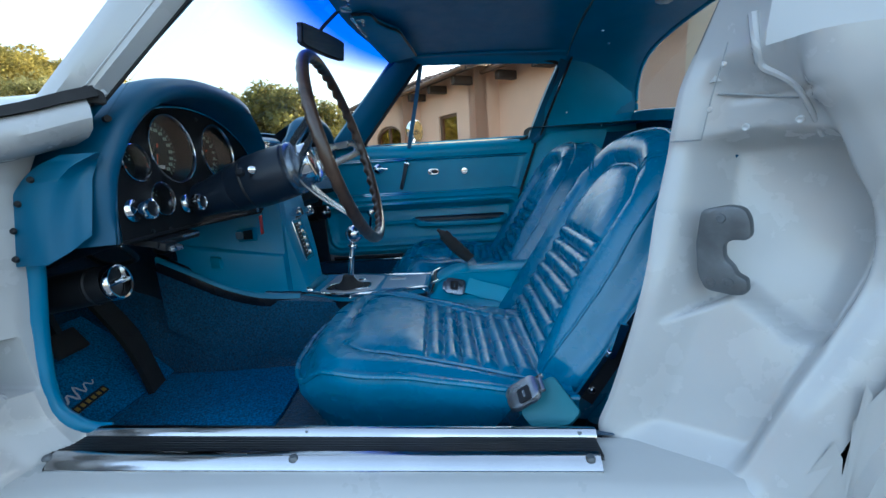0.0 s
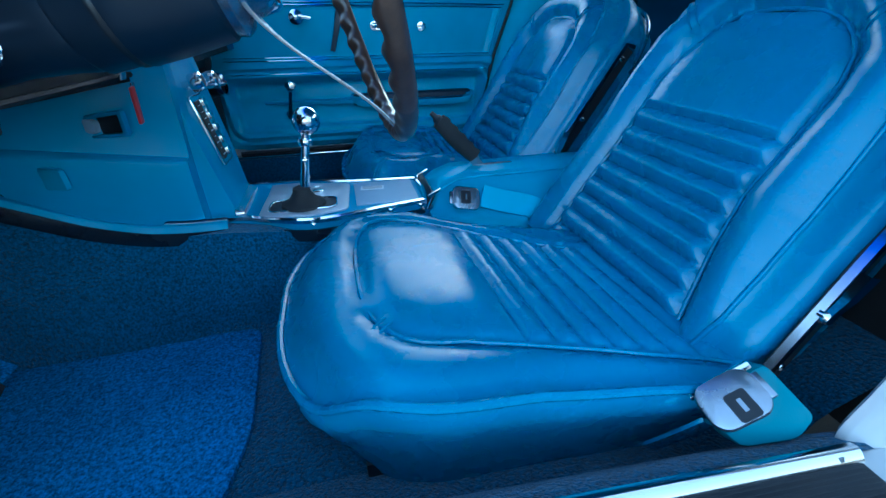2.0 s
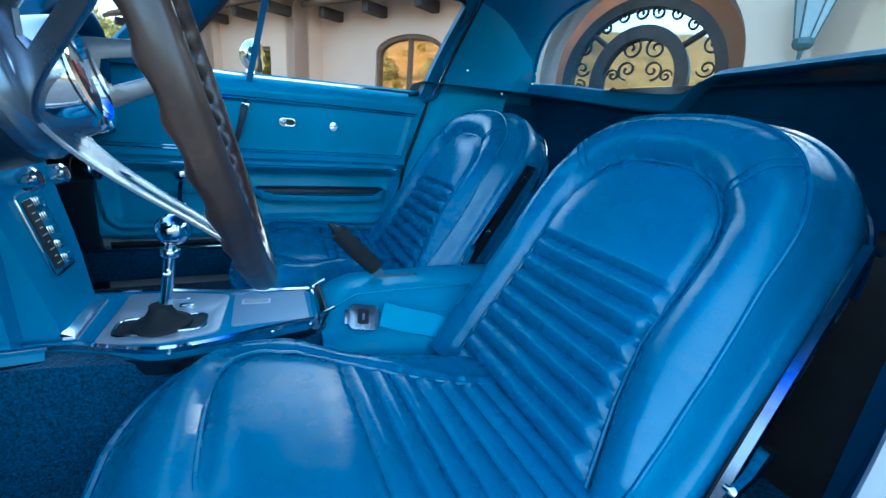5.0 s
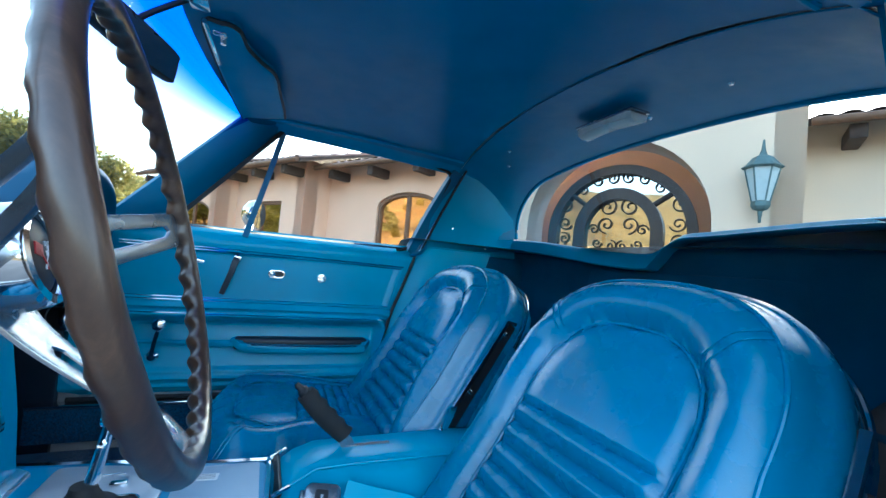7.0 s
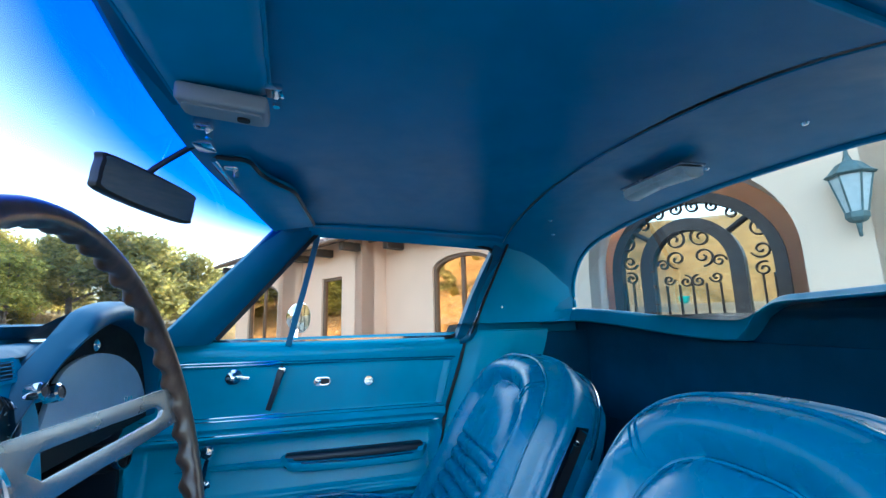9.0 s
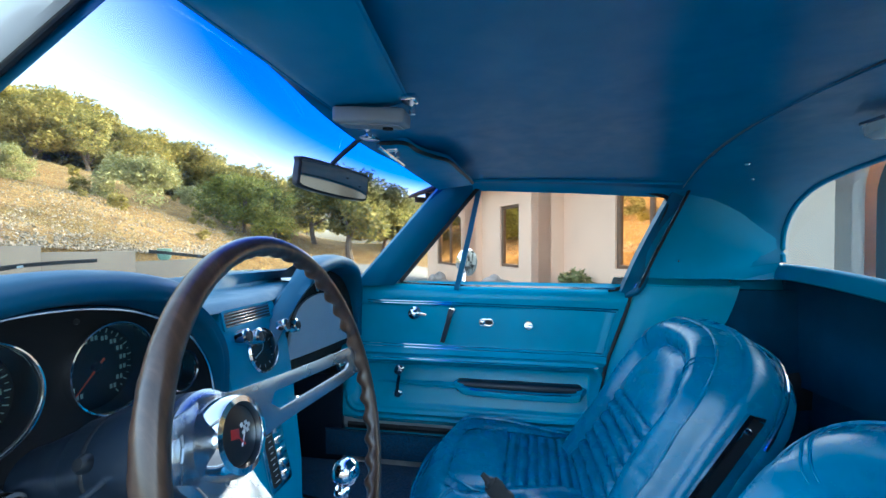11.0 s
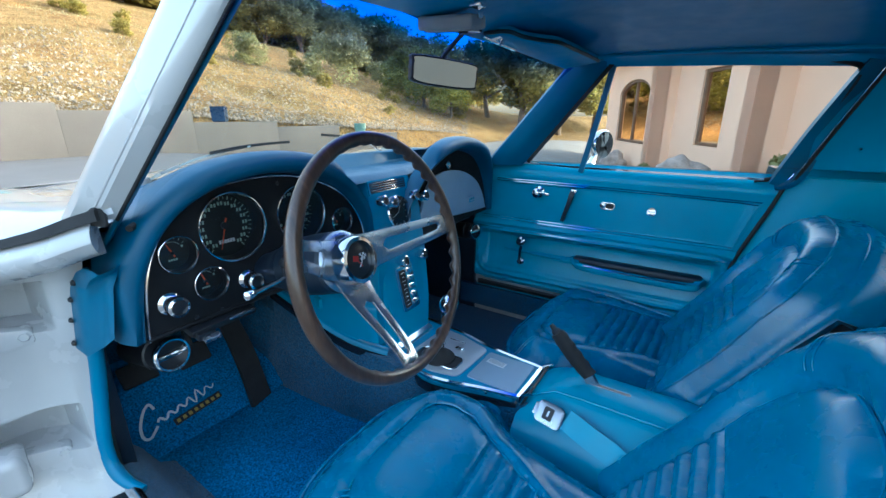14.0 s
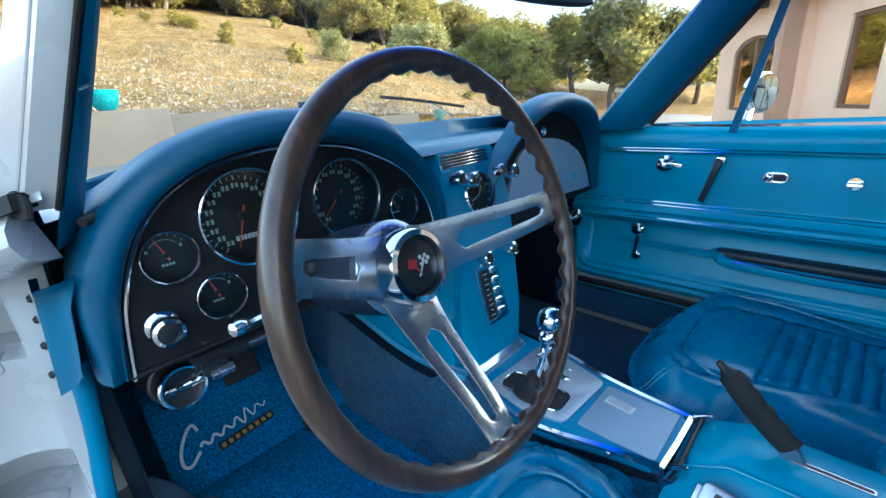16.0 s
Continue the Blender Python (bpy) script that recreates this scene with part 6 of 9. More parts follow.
SLOT = roundrect(-0.252, -0.128, -0.078, -0.022, 0.016, 5)
b = bmesh.new()
plate(b, roundpoly([(-0.268, -0.090), (-0.18, -0.108), (-0.108, -0.092), (-0.100, 0.050), (-0.19, 0.078), (-0.262, 0.086)], 0.014, 4), [SLOT], 0.004, Matrix.Translation((0, 0, 0.4535)), bev=0.001)
part("shift_plate", b, M_SILVER, console, "silver shift plate")
b = bmesh.new()
plate(b, SLOT, [], 0.002, Matrix.Translation((0, 0, 0.4542)))
part("slot_floor", b, M_BLACK, console)
b = bmesh.new()
tube(b, [(x, y, 0.458) for x, y in SLOT], 0.0018, 6, closed=True)
part("slot_rim", b, M_CHROME, console)
b = bmesh.new()
rbox(b, (0.022, 0.012, 0.006), pose(-0.165, 0.012, 0.459), 0.002)
part("ash_slide", b, M_CHROME, console)
b = bmesh.new()
rbox(b, (0.05, 0.003, 0.0015), pose(-0.19, 0.045, 0.458), 0.0005)
part("shift_line", b, M_CHROME, console)
b = bmesh.new()
plate(b, roundrect(-0.092, 0.030, -0.078, 0.046, 0.006, 3), [], 0.003, Matrix.Translation((0, 0, 0.4535)), bev=0.001)
part("ashtray_lid", b, M_GLOVE, console, "pale blue ashtray lid")
b = bmesh.new()
rbox(b, (0.048, 0.020, 0.0012), pose(-0.055, 0.008, 0.4572, 0, 0, -6), 0.0004)
lab = part("label_plate", b, M_WHITEPRINT, console, "pale information label")
b = bmesh.new()
for i in range(4):
    rbox(b, (0.040, 0.0016, 0.0004), pose(-0.055, 0.0145 - 0.0042 * i, 0.458, 0, 0, -6), 0)
part("label_lines", b, M_GREYPLASTIC, lab)
for x, y in ((-0.29, -0.07), (-0.17, -0.117), (-0.03, -0.091), (0.03, -0.076)):
    b = bmesh.new()
    lathe(b, [(0, 0.004), (0.003, 0.0035), (0.0045, 0.0)], axis((x, y - 0.006, 0.447), (0, -1, 0.3)), 10)
    part("screw", b, M_CHROME, console)
b = bmesh.new()
sweep(b, [(-0.300, -0.068, 0.458), (-0.300, 0.02, 0.458), (-0.300, 0.074, 0.458)], [(-0.012, -0.006), (0.010, -0.006), (0.006, 0.003), (-0.008, 0.010)])
part("stack_foot", b, M_CHROME, console, "chrome foot moulding of the stack")

FOOT = smooth_path([(-0.318, -0.086, 0.4600), (-0.355, -0.096, 0.464), (-0.395, -0.106, 0.470), (-0.438, -0.117, 0.481), (-0.493, -0.132, 0.505), (-0.535, -0.146, 0.532), (-0.585, -0.164, 0.568), (-0.64, -0.182, 0.606)], 5)
b = bmesh.new()
sweep(b, FOOT, [(-0.003, -0.003), (0.004, -0.003), (0.004, 0.003), (-0.003, 0.003)])
part("side_moulding", b, M_CHROME, console, "chrome strip along the foot of the stack")
b = bmesh.new()
grid(b, [[p + Vector((0.0, 0.004, -0.002)), p + Vector((0.0, -0.008, -0.006)), p + Vector((0.0, -0.014, -0.020)), p + Vector((0.0, -0.016, -0.060)), p + Vector((0.0, -0.014, -0.20))] for p in FOOT])
part("side_skirt", b, M_CARPET, console, "dark blue carpeted console side")
b = bmesh.new()
grid(b, [[p + Vector((0.0, -0.004, -0.003)), p + Vector((0.0, -0.010, -0.004)), p + Vector((0.0, -0.0125, -0.008)), p + Vector((0.0, -0.0145, -0.015)), p + Vector((0.0, -0.013, -0.017))] for p in FOOT])
part("side_lip", b, M_STACK, console, "blue lip under the chrome strip")
BAND = [p + Vector((0, -0.0165, -0.026)) for p in FOOT[::-1]] + smooth_path([(x, y - 0.0045, 0.4265) for x, y in CON[3:8]], 4)
b = bmesh.new()
sweep(b, BAND, [(-0.0015, -0.011), (0.002, -0.011), (0.003, 0.0), (0.002, 0.011), (-0.0015, 0.011)])
part("side_band", b, M_GLOSSBLACK, console, "glossy black band along the console")
# armrest box behind it
box = thing("armrest_box", (0.22, 0.0, 0.30), "blue vinyl covered tunnel box between the seats", "armrest")
b = bmesh.new()
rows = []
for i in range(17):
    x = lerp(0.048, 0.62, i / 16)
    zt = interp([(0.048, 0.448), (0.075, 0.470), (0.12, 0.486), (0.40, 0.488), (0.62, 0.47)], x)
    wl = interp([(0.048, -0.058), (0.12, -0.050), (0.35, -0.056), (0.62, -0.06)], x)
    rows.append([(x, wl - 0.090, 0.28), (x, wl - 0.082, 0.40), (x, wl - 0.050, 0.432), (x, wl - 0.008, zt - 0.020), (x, wl + 0.004, zt - 0.005), (x, wl + 0.018, zt), (x, 0.0, zt + 0.002), (x, 0.045, zt), (x, 0.056, zt - 0.005), (x, 0.064, zt - 0.018), (x, 0.075, 0.40), (x, 0.085, 0.28)])
vs = grid(b, rows)
cap(b, vs[0])
part("cover", b, M_DOOR, box, sharp=60)
b = bmesh.new()
tube(b, [(lerp(0.06, 0.6, i / 10), interp([(0.048, -0.058), (0.12, -0.050), (0.35, -0.056), (0.62, -0.06)], lerp(0.06, 0.6, i / 10)) + 0.000, interp([(0.048, 0.444), (0.075, 0.466), (0.12, 0.482), (0.40, 0.484), (0.62, 0.466)], lerp(0.06, 0.6, i / 10))) for i in range(11)], 0.0022, 6)
part("seam", b, M_DOOR, box)
b = bmesh.new()
rbox(b, (0.006, 0.135, 0.05), pose(0.050, -0.01, 0.440, 0, 25, 0), 0.002)
part("front_plate", b, M_BLACK, box, "dark front plate")
for y in (-0.078, 0.052):
    b = bmesh.new()
    rbox(b, (0.030, 0.006, 0.006), pose(0.060, y, 0.466, 0, -28, 0), 0.002)
    rbox(b, (0.005, 0.006, 0.034), pose(0.048, y, 0.446, 0, 20, 0), 0.002)
    part("front_bracket", b, M_CHROME, box, "small chrome bracket")
b = bmesh.new()
plate(b, roundrect(0.170, 0.252, -0.001, 0.008, 0.003, 3), [roundrect(0.172, 0.250, 0.0003, 0.0067, 0.002, 2)], 0.0032, Matrix.Translation((0, 0, 0.4868)))
part("brake_slot", b, M_ALU, box, "chrome handbrake slot frame")
b = bmesh.new()
rbox(b, (0.080, 0.0075, 0.002), pose(0.211, 0.0035, 0.4880), 0)
part("slot_dark", b, M_BLACK, box)

# gear lever
gl_ = thing("gear_lever", (-0.185, -0.045, 0.455), "chrome gear lever with a round ball knob", "gear lever")
b = bmesh.new()
bmesh.ops.create_uvsphere(b, u_segments=32, v_segments=20, radius=0.0245, matrix=Matrix.Translation((-0.161, -0.044, 0.611)))
part("ball_knob", b, M_CHROME, gl_, sharp=180)
b = bmesh.new()
tube(b, smooth_path([(-0.188, -0.046, 0.462), (-0.178, -0.045, 0.52), (-0.166, -0.044, 0.592)], 5), 0.0085, 14, scale=lambda t: 1.15 - 0.3 * t)
part("stem", b, M_CHROME, gl_)
b = bmesh.new()
lathe(b, [(0.012, -0.006), (0.0135, -0.004), (0.0135, 0.004), (0.012, 0.006)], axis((-0.1685, -0.0445, 0.575), (0.16, 0.01, 1)), 18)
rbox(b, (0.010, 0.040, 0.006), pose(-0.1735, -0.045, 0.545, 0, 8, 0), 0.002)
part("reverse_collar", b, M_CHROME, gl_)
b = bmesh.new()
lathe(b, [(0.042, 0.0), (0.040, 0.005), (0.030, 0.009), (0.022, 0.018), (0.017, 0.026), (0.0155, 0.034), (0.011, 0.036)], Matrix.Translation((-0.190, -0.048, 0.4565)), 24)
part("boot", b, M_RUBBER, gl_, "black rubber boot")

# handbrake
hb = thing("handbrake_lever", (0.165, 0.006, 0.488), "black ribbed handbrake lever between the seats", "handbrake")
hp0, hp1 = Vector((0.166, 0.003, 0.508)), Vector((0.090, 0.003, 0.587))
b = bmesh.new()
rows = []
d = (hp1 - hp0).normalized()
m = axis(hp0, d, (0, 1, 0))
L = (hp1 - hp0).length
for i in range(49):
    t = i / 48
    rr_ = 0.0138 + 0.0014 * math.sin(math.pi * t)
    rows.append([m @ Vector((rr_ * 0.85 * math.cos(a), rr_ * 1.12 * math.sin(a) + 0.002 * math.sin(math.pi * t) - 0.0028 * max(0, -math.sin(a)) * (0.5 + 0.5 * math.cos(2 * math.pi * t * 4.5)), L * t)) for a in [2 * math.pi * k / 16 for k in range(16)]])
vs = grid(b, rows, close_u=True)
cap(b, vs[0])
cap(b, vs[-1])
part("grip", b, M_RUBBER, hb, "black ribbed grip", sharp=60)
b = bmesh.new()
lathe(b, [(0.010, -0.004), (0.010, 0.006), (0.006, 0.010), (0.0045, 0.022), (0, 0.0225)], axis(hp1, d), 16)
part("button", b, M_BLACK, hb)
b = bmesh.new()
sweep(b, [hp0 + d * 0.004, Vector((0.182, 0.007, 0.478))], [(-0.006, -0.012), (0.006, -0.012), (0.005, 0.010), (-0.005, 0.010)], up=(1, 0, 0.3))
part("lever", b, M_ALU, hb)


# seat belt buckles
def buckle(at, m, label, round_=0.0055, off=0.0):
    t = thing("belt_buckle", at, label, "seat belt buckle", "seat belt buckles")
    b = bmesh.new()
    plate(b, roundrect(-0.028, 0.028, -0.023, 0.023, round_ * 2, 6), [], 0.012, m @ Matrix.Translation((0, 0, -0.006)), bev=0.004)
    part("case", b, M_ALU, t, "polished metal buckle case")
    b = bmesh.new()
    plate(b, roundrect(-0.010, 0.010, -0.013, 0.013, 0.003, 3), [], 0.002, m @ Matrix.Translation((-0.003, off, 0.0058)))
    part("press_button", b, M_BLACK, t, "black press button")
    b = bmesh.new()
    rbox(b, (0.004, 0.012, 0.001), m @ Matrix.Translation((-0.003, off, 0.008)), 0)
    part("emblem", b, M_ALU, t)
    b = bmesh.new()
    rbox(b, (0.008, 0.026, 0.006), m @ Matrix.Translation((-0.030, 0, -0.003)), 0.003)
    part("tongue_slot", b, M_ALU, t)
    return t


bk1 = buckle((0.12, -0.10, 0.45), pose(0.119, -0.100, 0.456, 50, 12, 2), "metal seat belt buckle with a black button beside the console")
b = bmesh.new()
sweep(b, smooth_path([(0.152, -0.098, 0.458), (0.20, -0.108, 0.444), (0.25, -0.118, 0.432), (0.29, -0.132, 0.41)], 5), [(-0.022, -0.002), (0.022, -0.002), (0.022, 0.002), (-0.022, 0.002)], up=(0, -1, 0.6))
part("webbing", b, M_TEAL, bk1, "blue webbing sleeve")
bk2 = buckle((0.20, -0.65, 0.42), axis((0.223, -0.628, 0.447), (-0.55, -0.22, 0.80), (-0.78, 0.10, -0.60)), "metal seat belt buckle beside the driver's seat on the sill", 0.0075, 0.009)
b = bmesh.new()
tube(b, [(0.208, -0.600, 0.424), (0.230, -0.603, 0.444), (0.256, -0.607, 0.464)], 0.0045, 8)
part("hinge_bar", b, M_CHROME, bk2)
b = bmesh.new()
CVM = axis((0.262, -0.634, 0.426), (-0.27, -0.77, 0.58), (0.77, -0.50, -0.30))
cvo = [CVM.inverted() @ Vector(p) for p in ((0.270, -0.613, 0.468), (0.303, -0.652, 0.428), (0.285, -0.655, 0.408), (0.232, -0.650, 0.402), (0.216, -0.634, 0.416), (0.226, -0.612, 0.444))]
plate(b, roundpoly([(p.x, p.y) for p in cvo], 0.009, 5), [], 0.030, CVM @ Matrix.Translation((0, 0, -0.026)), bev=0.006)
part("retractor_cover", b, M_COVER, bk2, "teal plastic belt cover")
b = bmesh.new()
sweep(b, [(0.178, -0.600, 0.358), (0.195, -0.612, 0.385), (0.212, -0.624, 0.415)], [(-0.008, -0.002), (0.008, -0.002), (0.008, 0.002), (-0.008, 0.002)], up=(0, -1, 0.3))
part("anchor", b, M_CHROME, bk2)

# floor mat, pedals
fm = thing("floor_mat", (-0.5, -0.36, FLOOR_Z), "blue carpet floor mat with a white swash and a gold bar", "floor mat")
b = bmesh.new()
MATP = [(-0.285, -0.180), (-0.268, -0.40), (-0.285, -0.50), (-0.33, -0.545), (-0.66, -0.555), (-0.66, -0.178)]
plate(b, roundpoly(MATP, 0.025, 5), [], 0.010, Matrix.Translation((0, 0, FLOOR_Z + 0.001)), bev=0.003)
part("mat_base", b, M_MAT, fm)
SLP = math.atan2(0.44 - 0.29, 0.86 - 0.70)
TM = Matrix.Translation((-0.655, -0.36, 0.283)) @ Euler((0, SLP, 0)).to_matrix().to_4x4()
b = bmesh.new()
plate(b, roundrect(-0.26, 0.0, -0.205, 0.185, 0.02, 5), [], 0.008, TM)
part("mat_ramp", b, M_MAT, fm)
b = bmesh.new()
MTU = TM @ pose(-0.105, -0.075, 0.009, 0, 0, 90)
pts = smooth_path([(-0.060, 0.004, 0), (-0.066, 0.020, 0), (-0.082, 0.008, 0), (-0.100, -0.022, 0), (-0.104, -0.048, 0), (-0.092, -0.056, 0), (-0.070, -0.038, 0)], 6)
sweep(b, [MTU @ p for p in pts], [(-0.003, 0), (0.003, 0), (0.003, 0.002), (-0.003, 0.002)], up=TM.to_3x3() @ Vector((0, 0, 1)))
wave = [MTU @ Vector((-0.066 + 0.145 * i / 40, -0.030 + 0.022 * i / 40 + (0.006 + 0.010 * math.exp(-((i - 27) / 5) ** 2)) * math.sin(i * 0.95), 0.0)) for i in range(41)]
sweep(b, wave, [(-0.0026, 0), (0.0026, 0), (0.0026, 0.002), (-0.0026, 0.002)], up=TM.to_3x3() @ Vector((0, 0, 1)), scale=lambda t: 1.1 - 0.6 * t)
part("swash", b, M_WHITEPRINT, fm, "white embroidered swash")
b = bmesh.new()
rbox(b, (0.120, 0.018, 0.002), MTU @ pose(0.022, -0.046, 0.001, 0, 0, 5), 0)
bar = part("bar", b, M_BLACK, fm, "black bar with gold blocks")
b = bmesh.new()
for i in range(8):
    rbox(b, (0.008, 0.009, 0.001), MTU @ pose(-0.028 + i * 0.0145, -0.0505 + i * 0.0012, 0.0025, 0, 0, 5), 0)
part("blocks", b, M_GOLD, bar)
for nm, pts, w, h in (("accelerator_pedal", [(-0.76, -0.285, 0.56), (-0.675, -0.283, 0.43), (-0.638, -0.276, 0.287)], 0.030, 0.006), ("brake_pedal", [(-0.80, -0.37, 0.66), (-0.76, -0.38, 0.52), (-0.735, -0.385, 0.46)], 0.016, 0.007), ("clutch_pedal", [(-0.80, -0.50, 0.66), (-0.78, -0.50, 0.52), (-0.76, -0.50, 0.46)], 0.016, 0.007)):
    pd = thing(nm, pts[-1], "black rubber " + nm.replace("_", " ") + " in the footwell", "pedal", "pedals")
    b = bmesh.new()
    if nm.startswith("acc"):
        sweep(b, smooth_path(pts, 4), [(-w, -h), (w, -h), (w, h), (-w, h)], scale=lambda t: 0.8 + 0.3 * t)
        part("pad", b, M_RUBBER, pd)
    else:
        sweep(b, smooth_path(pts, 4), [(-w * 0.5, -h), (w * 0.5, -h), (w * 0.5, h), (-w * 0.5, h)], up=(0, 1, 0))
        part("arm", b, M_BLACK, pd)
        b = bmesh.new()
        rbox(b, (0.014, 0.075, 0.055), Matrix.Translation(pts[-1]) @ pose(0.006, 0, 0, 0, -35, 0), 0.006, 3)
        part("pad", b, M_RUBBER, pd)

# windlace round the front of the driver's door opening
wl = thing("windlace", (-0.53, -0.62, 0.42), "blue vinyl windlace piping round the door opening", "trim")
b = bmesh.new()
tube(b, smooth_path([(-0.486, -0.621, 0.705), (-0.491, -0.623, 0.66), (-0.499, -0.631, 0.585), (-0.497, -0.643, 0.51), (-0.490, -0.646, 0.465), (-0.472, -0.643, 0.437), (-0.452, -0.635, 0.421), (-0.43, -0.626, 0.414)], 6), 0.0115, 12, scale=lambda t: 1.0 - 0.35 * max(0, t - 0.7) / 0.3)
part("piping", b, M_VINYL, wl)

# door striker on the rear jamb
st = thing("door_striker", (0.47, -0.69, 0.66), "grey cast metal door latch striker bolted to the jamb", "striker")
b = bmesh.new()
CL = [(-0.030, 0.062), (0.006, 0.070), (0.026, 0.066), (0.034, 0.050), (0.036, 0.026), (0.030, 0.018), (0.012, 0.018), (0.002, 0.010), (0.004, -0.012), (0.016, -0.022), (0.020, -0.034), (0.034, -0.040), (0.036, -0.062), (0.02, -0.068), (-0.020, -0.064), (-0.032, -0.040), (-0.036, 0.010)]
SMX = axis((0.468, -0.683, 0.668), (-0.72, -0.69, 0.0), (0.69, -0.72, 0.03))
plate(b, roundpoly([(x * 0.8, y * 0.8) for x, y in CL], 0.007, 3), [], 0.018, SMX, bev=0.004)
part("body", b, M_GREYMETAL, st)
for x, y in ((-0.004, 0.050), (-0.014, -0.050), (0.010, -0.048)):
    b = bmesh.new()
    lathe(b, [(0.0, 0.0005), (0.0028, 0.0008), (0.0032, 0.0020), (0.0060, 0.0018), (0.0064, 0)], SMX @ Matrix.Translation((x * 0.8, y * 0.8, 0.018)), 16)
    part("bolt", b, M_GREYMETAL, st)
for x, y, z in ((0.505, -0.728, 0.815), (0.475, -0.69, 0.812)):
    b = bmesh.new()
    lathe(b, [(0.0, 0.0008), (0.0022, 0.0010), (0.0030, 0.0016), (0.0042, 0.0012), (0.0046, 0)], axis((x, y, z), (-0.72, -0.69, 0)), 14)
    part("jamb_plug", b, M_JAMB, car)

# wheels
for x, y in ((0.975, -0.70), (0.975, 0.70), (-1.52, -0.68), (-1.52, 0.68)):
    mw = axis((x, y, 0.335), (0, math.copysign(1, y), 0), (1, 0, 0))
    b = bmesh.new()
    lathe(b, [(0.06, -0.05), (0.06, 0.055), (0.045, 0.062), (0, 0.064)], mw, 32)
    wh = part("wheel", b, M_CHROME, car, "wheel with a black tyre")
    b = bmesh.new()
    lathe(b, [(0.20, -0.09), (0.29, -0.095), (0.325, -0.08), (0.333, -0.06), (0.334, 0.05), (0.325, 0.075), (0.29, 0.092), (0.21, 0.088), (0.195, 0.07)], mw, 48, False)
    part("tyre", b, M_RUBBER, wh, "black tyre")
    b = bmesh.new()
    lathe(b, [(0.20, 0.07), (0.19, 0.06), (0.17, 0.03), (0.08, 0.035), (0.055, 0.05)], mw, 40, False)
    part("rim", b, M_CHROME, wh)

# ---- passenger door ----
pdoor = thing("passenger_door", (0.0, 0.62, 0.39), "closed passenger door with blue vinyl panel and chrome trim", "car door")


def tray_sd(x, z):
    """Distance into the lower tray of the door panel."""
    cx, cz = -0.025, 0.536
    hx, hz = 0.405 + 0.10 * (z - cz), 0.083
    dx, dz = abs(x - cx) - (hx - 0.03), abs(z - cz) - (hz - 0.03)
    out = math.hypot(max(dx, 0), max(dz, 0))
    return 0.03 - out if (dx > 0 or dz > 0) else 0.03 + min(-dx, -dz)


def door_y(x, z):
    y = 0.606
    sd = tray_sd(x, z)
    y += 0.044 * smooth01(sd / 0.024) - 0.038 * smooth01((0.590 - z) / 0.135) * smooth01(sd / 0.02)
    y -= 0.009 * math.exp(-((sd + 0.006) / 0.006) ** 2)
    y += 0.008 * math.exp(-((sd + 0.022) / 0.005) ** 2)
    y -= 0.013 * math.exp(-((z - 0.645) / 0.011) ** 2)
    y += 0.007 * smooth01((z - 0.668) / 0.006) * smooth01((0.812 - z) / 0.006) * smooth01((0.425 - x - (0.81 - z) * 0.25) / 0.01)
    y += 0.035 * smooth01((z - 0.845) / 0.045) ** 1.5
    y -= 0.004 * math.exp(-((z - 0.835) / 0.015) ** 2)
    y += 0.02 * smooth01((0.425 - z) / 0.02)
    return y


b = bmesh.new()
rows = []
for j in range(101):
    z = lerp(0.404, 0.884, j / 100)
    x0 = interp([(0.404, -0.41), (0.415, -0.455), (0.44, -0.472), (0.60, -0.462), (0.80, -0.43), (0.884, -0.40)], z)
    x1 = interp([(0.404, 0.338), (0.415, 0.354), (0.65, 0.405), (0.80, 0.458), (0.884, 0.482)], z)
    rows.append([(lerp(x0, x1, i / 130), door_y(lerp(x0, x1, i / 130), z), z) for i in range(131)])
grid(b, rows)
part("inner_panel", b, M_DOOR, pdoor, sharp=70)
b = bmesh.new()
grid(b, [[(x, 0.70 + 0.02 * math.sin(math.pi * (z - 0.3) / 0.6), z) for x in (-0.56, -0.2, 0.2, 0.47)] for z in (0.22, 0.4, 0.6, 0.8, 0.88)])
part("outer_skin", b, M_WHITE, pdoor)
# dark tubes paint the shade in the gaps behind and below the door
b = bmesh.new()
tube(b, [(interp([(0.404, 0.338), (0.415, 0.354), (0.65, 0.405), (0.80, 0.458), (0.884, 0.482)], z) + 0.004, 0.604, z) for z in [0.41 + 0.46 * i / 14 for i in range(15)]], 0.0055, 8)
part("door_gap_seal", b, M_RUBBER, pdoor, "dark tube painting the shaded gap along the rear edge")
b = bmesh.new()
tube(b, [(x, 0.600, 0.400) for x in (-0.43, -0.2, 0.0, 0.2, 0.34)], 0.006, 8)
part("door_foot_seal", b, M_RUBBER, pdoor, "dark tube painting the shaded gap under the door")


def dline(pts, r=0.0022, mat=M_CHROME, name="trim_line", off=0.001):
    b = bmesh.new()
    path = smooth_path([(x, 0, z) for x, z in pts], 10)
    tube(b, [(p.x, door_y(p.x, p.z) - off, p.z) for p in path], r, 6)
    return part(name, b, mat, pdoor, "thin chrome trim line" if mat is M_CHROME else "")


for o in (0.0, 0.0075):
    dline([(-0.36, 0.822 - o), (-0.1, 0.819 - o), (0.2, 0.814 - o), (0.442 - o, 0.809 - o)], 0.0017)
    dline([(0.442 - o, 0.809 - o), (0.42 - o, 0.735), (0.404 - o, 0.664 + o)], 0.0015, M_DOOR)
    dline([(0.405 - o, 0.664 + o), (0.2, 0.665 + o), (-0.2, 0.667 + o), (-0.42, 0.669 + o)], 0.0017)
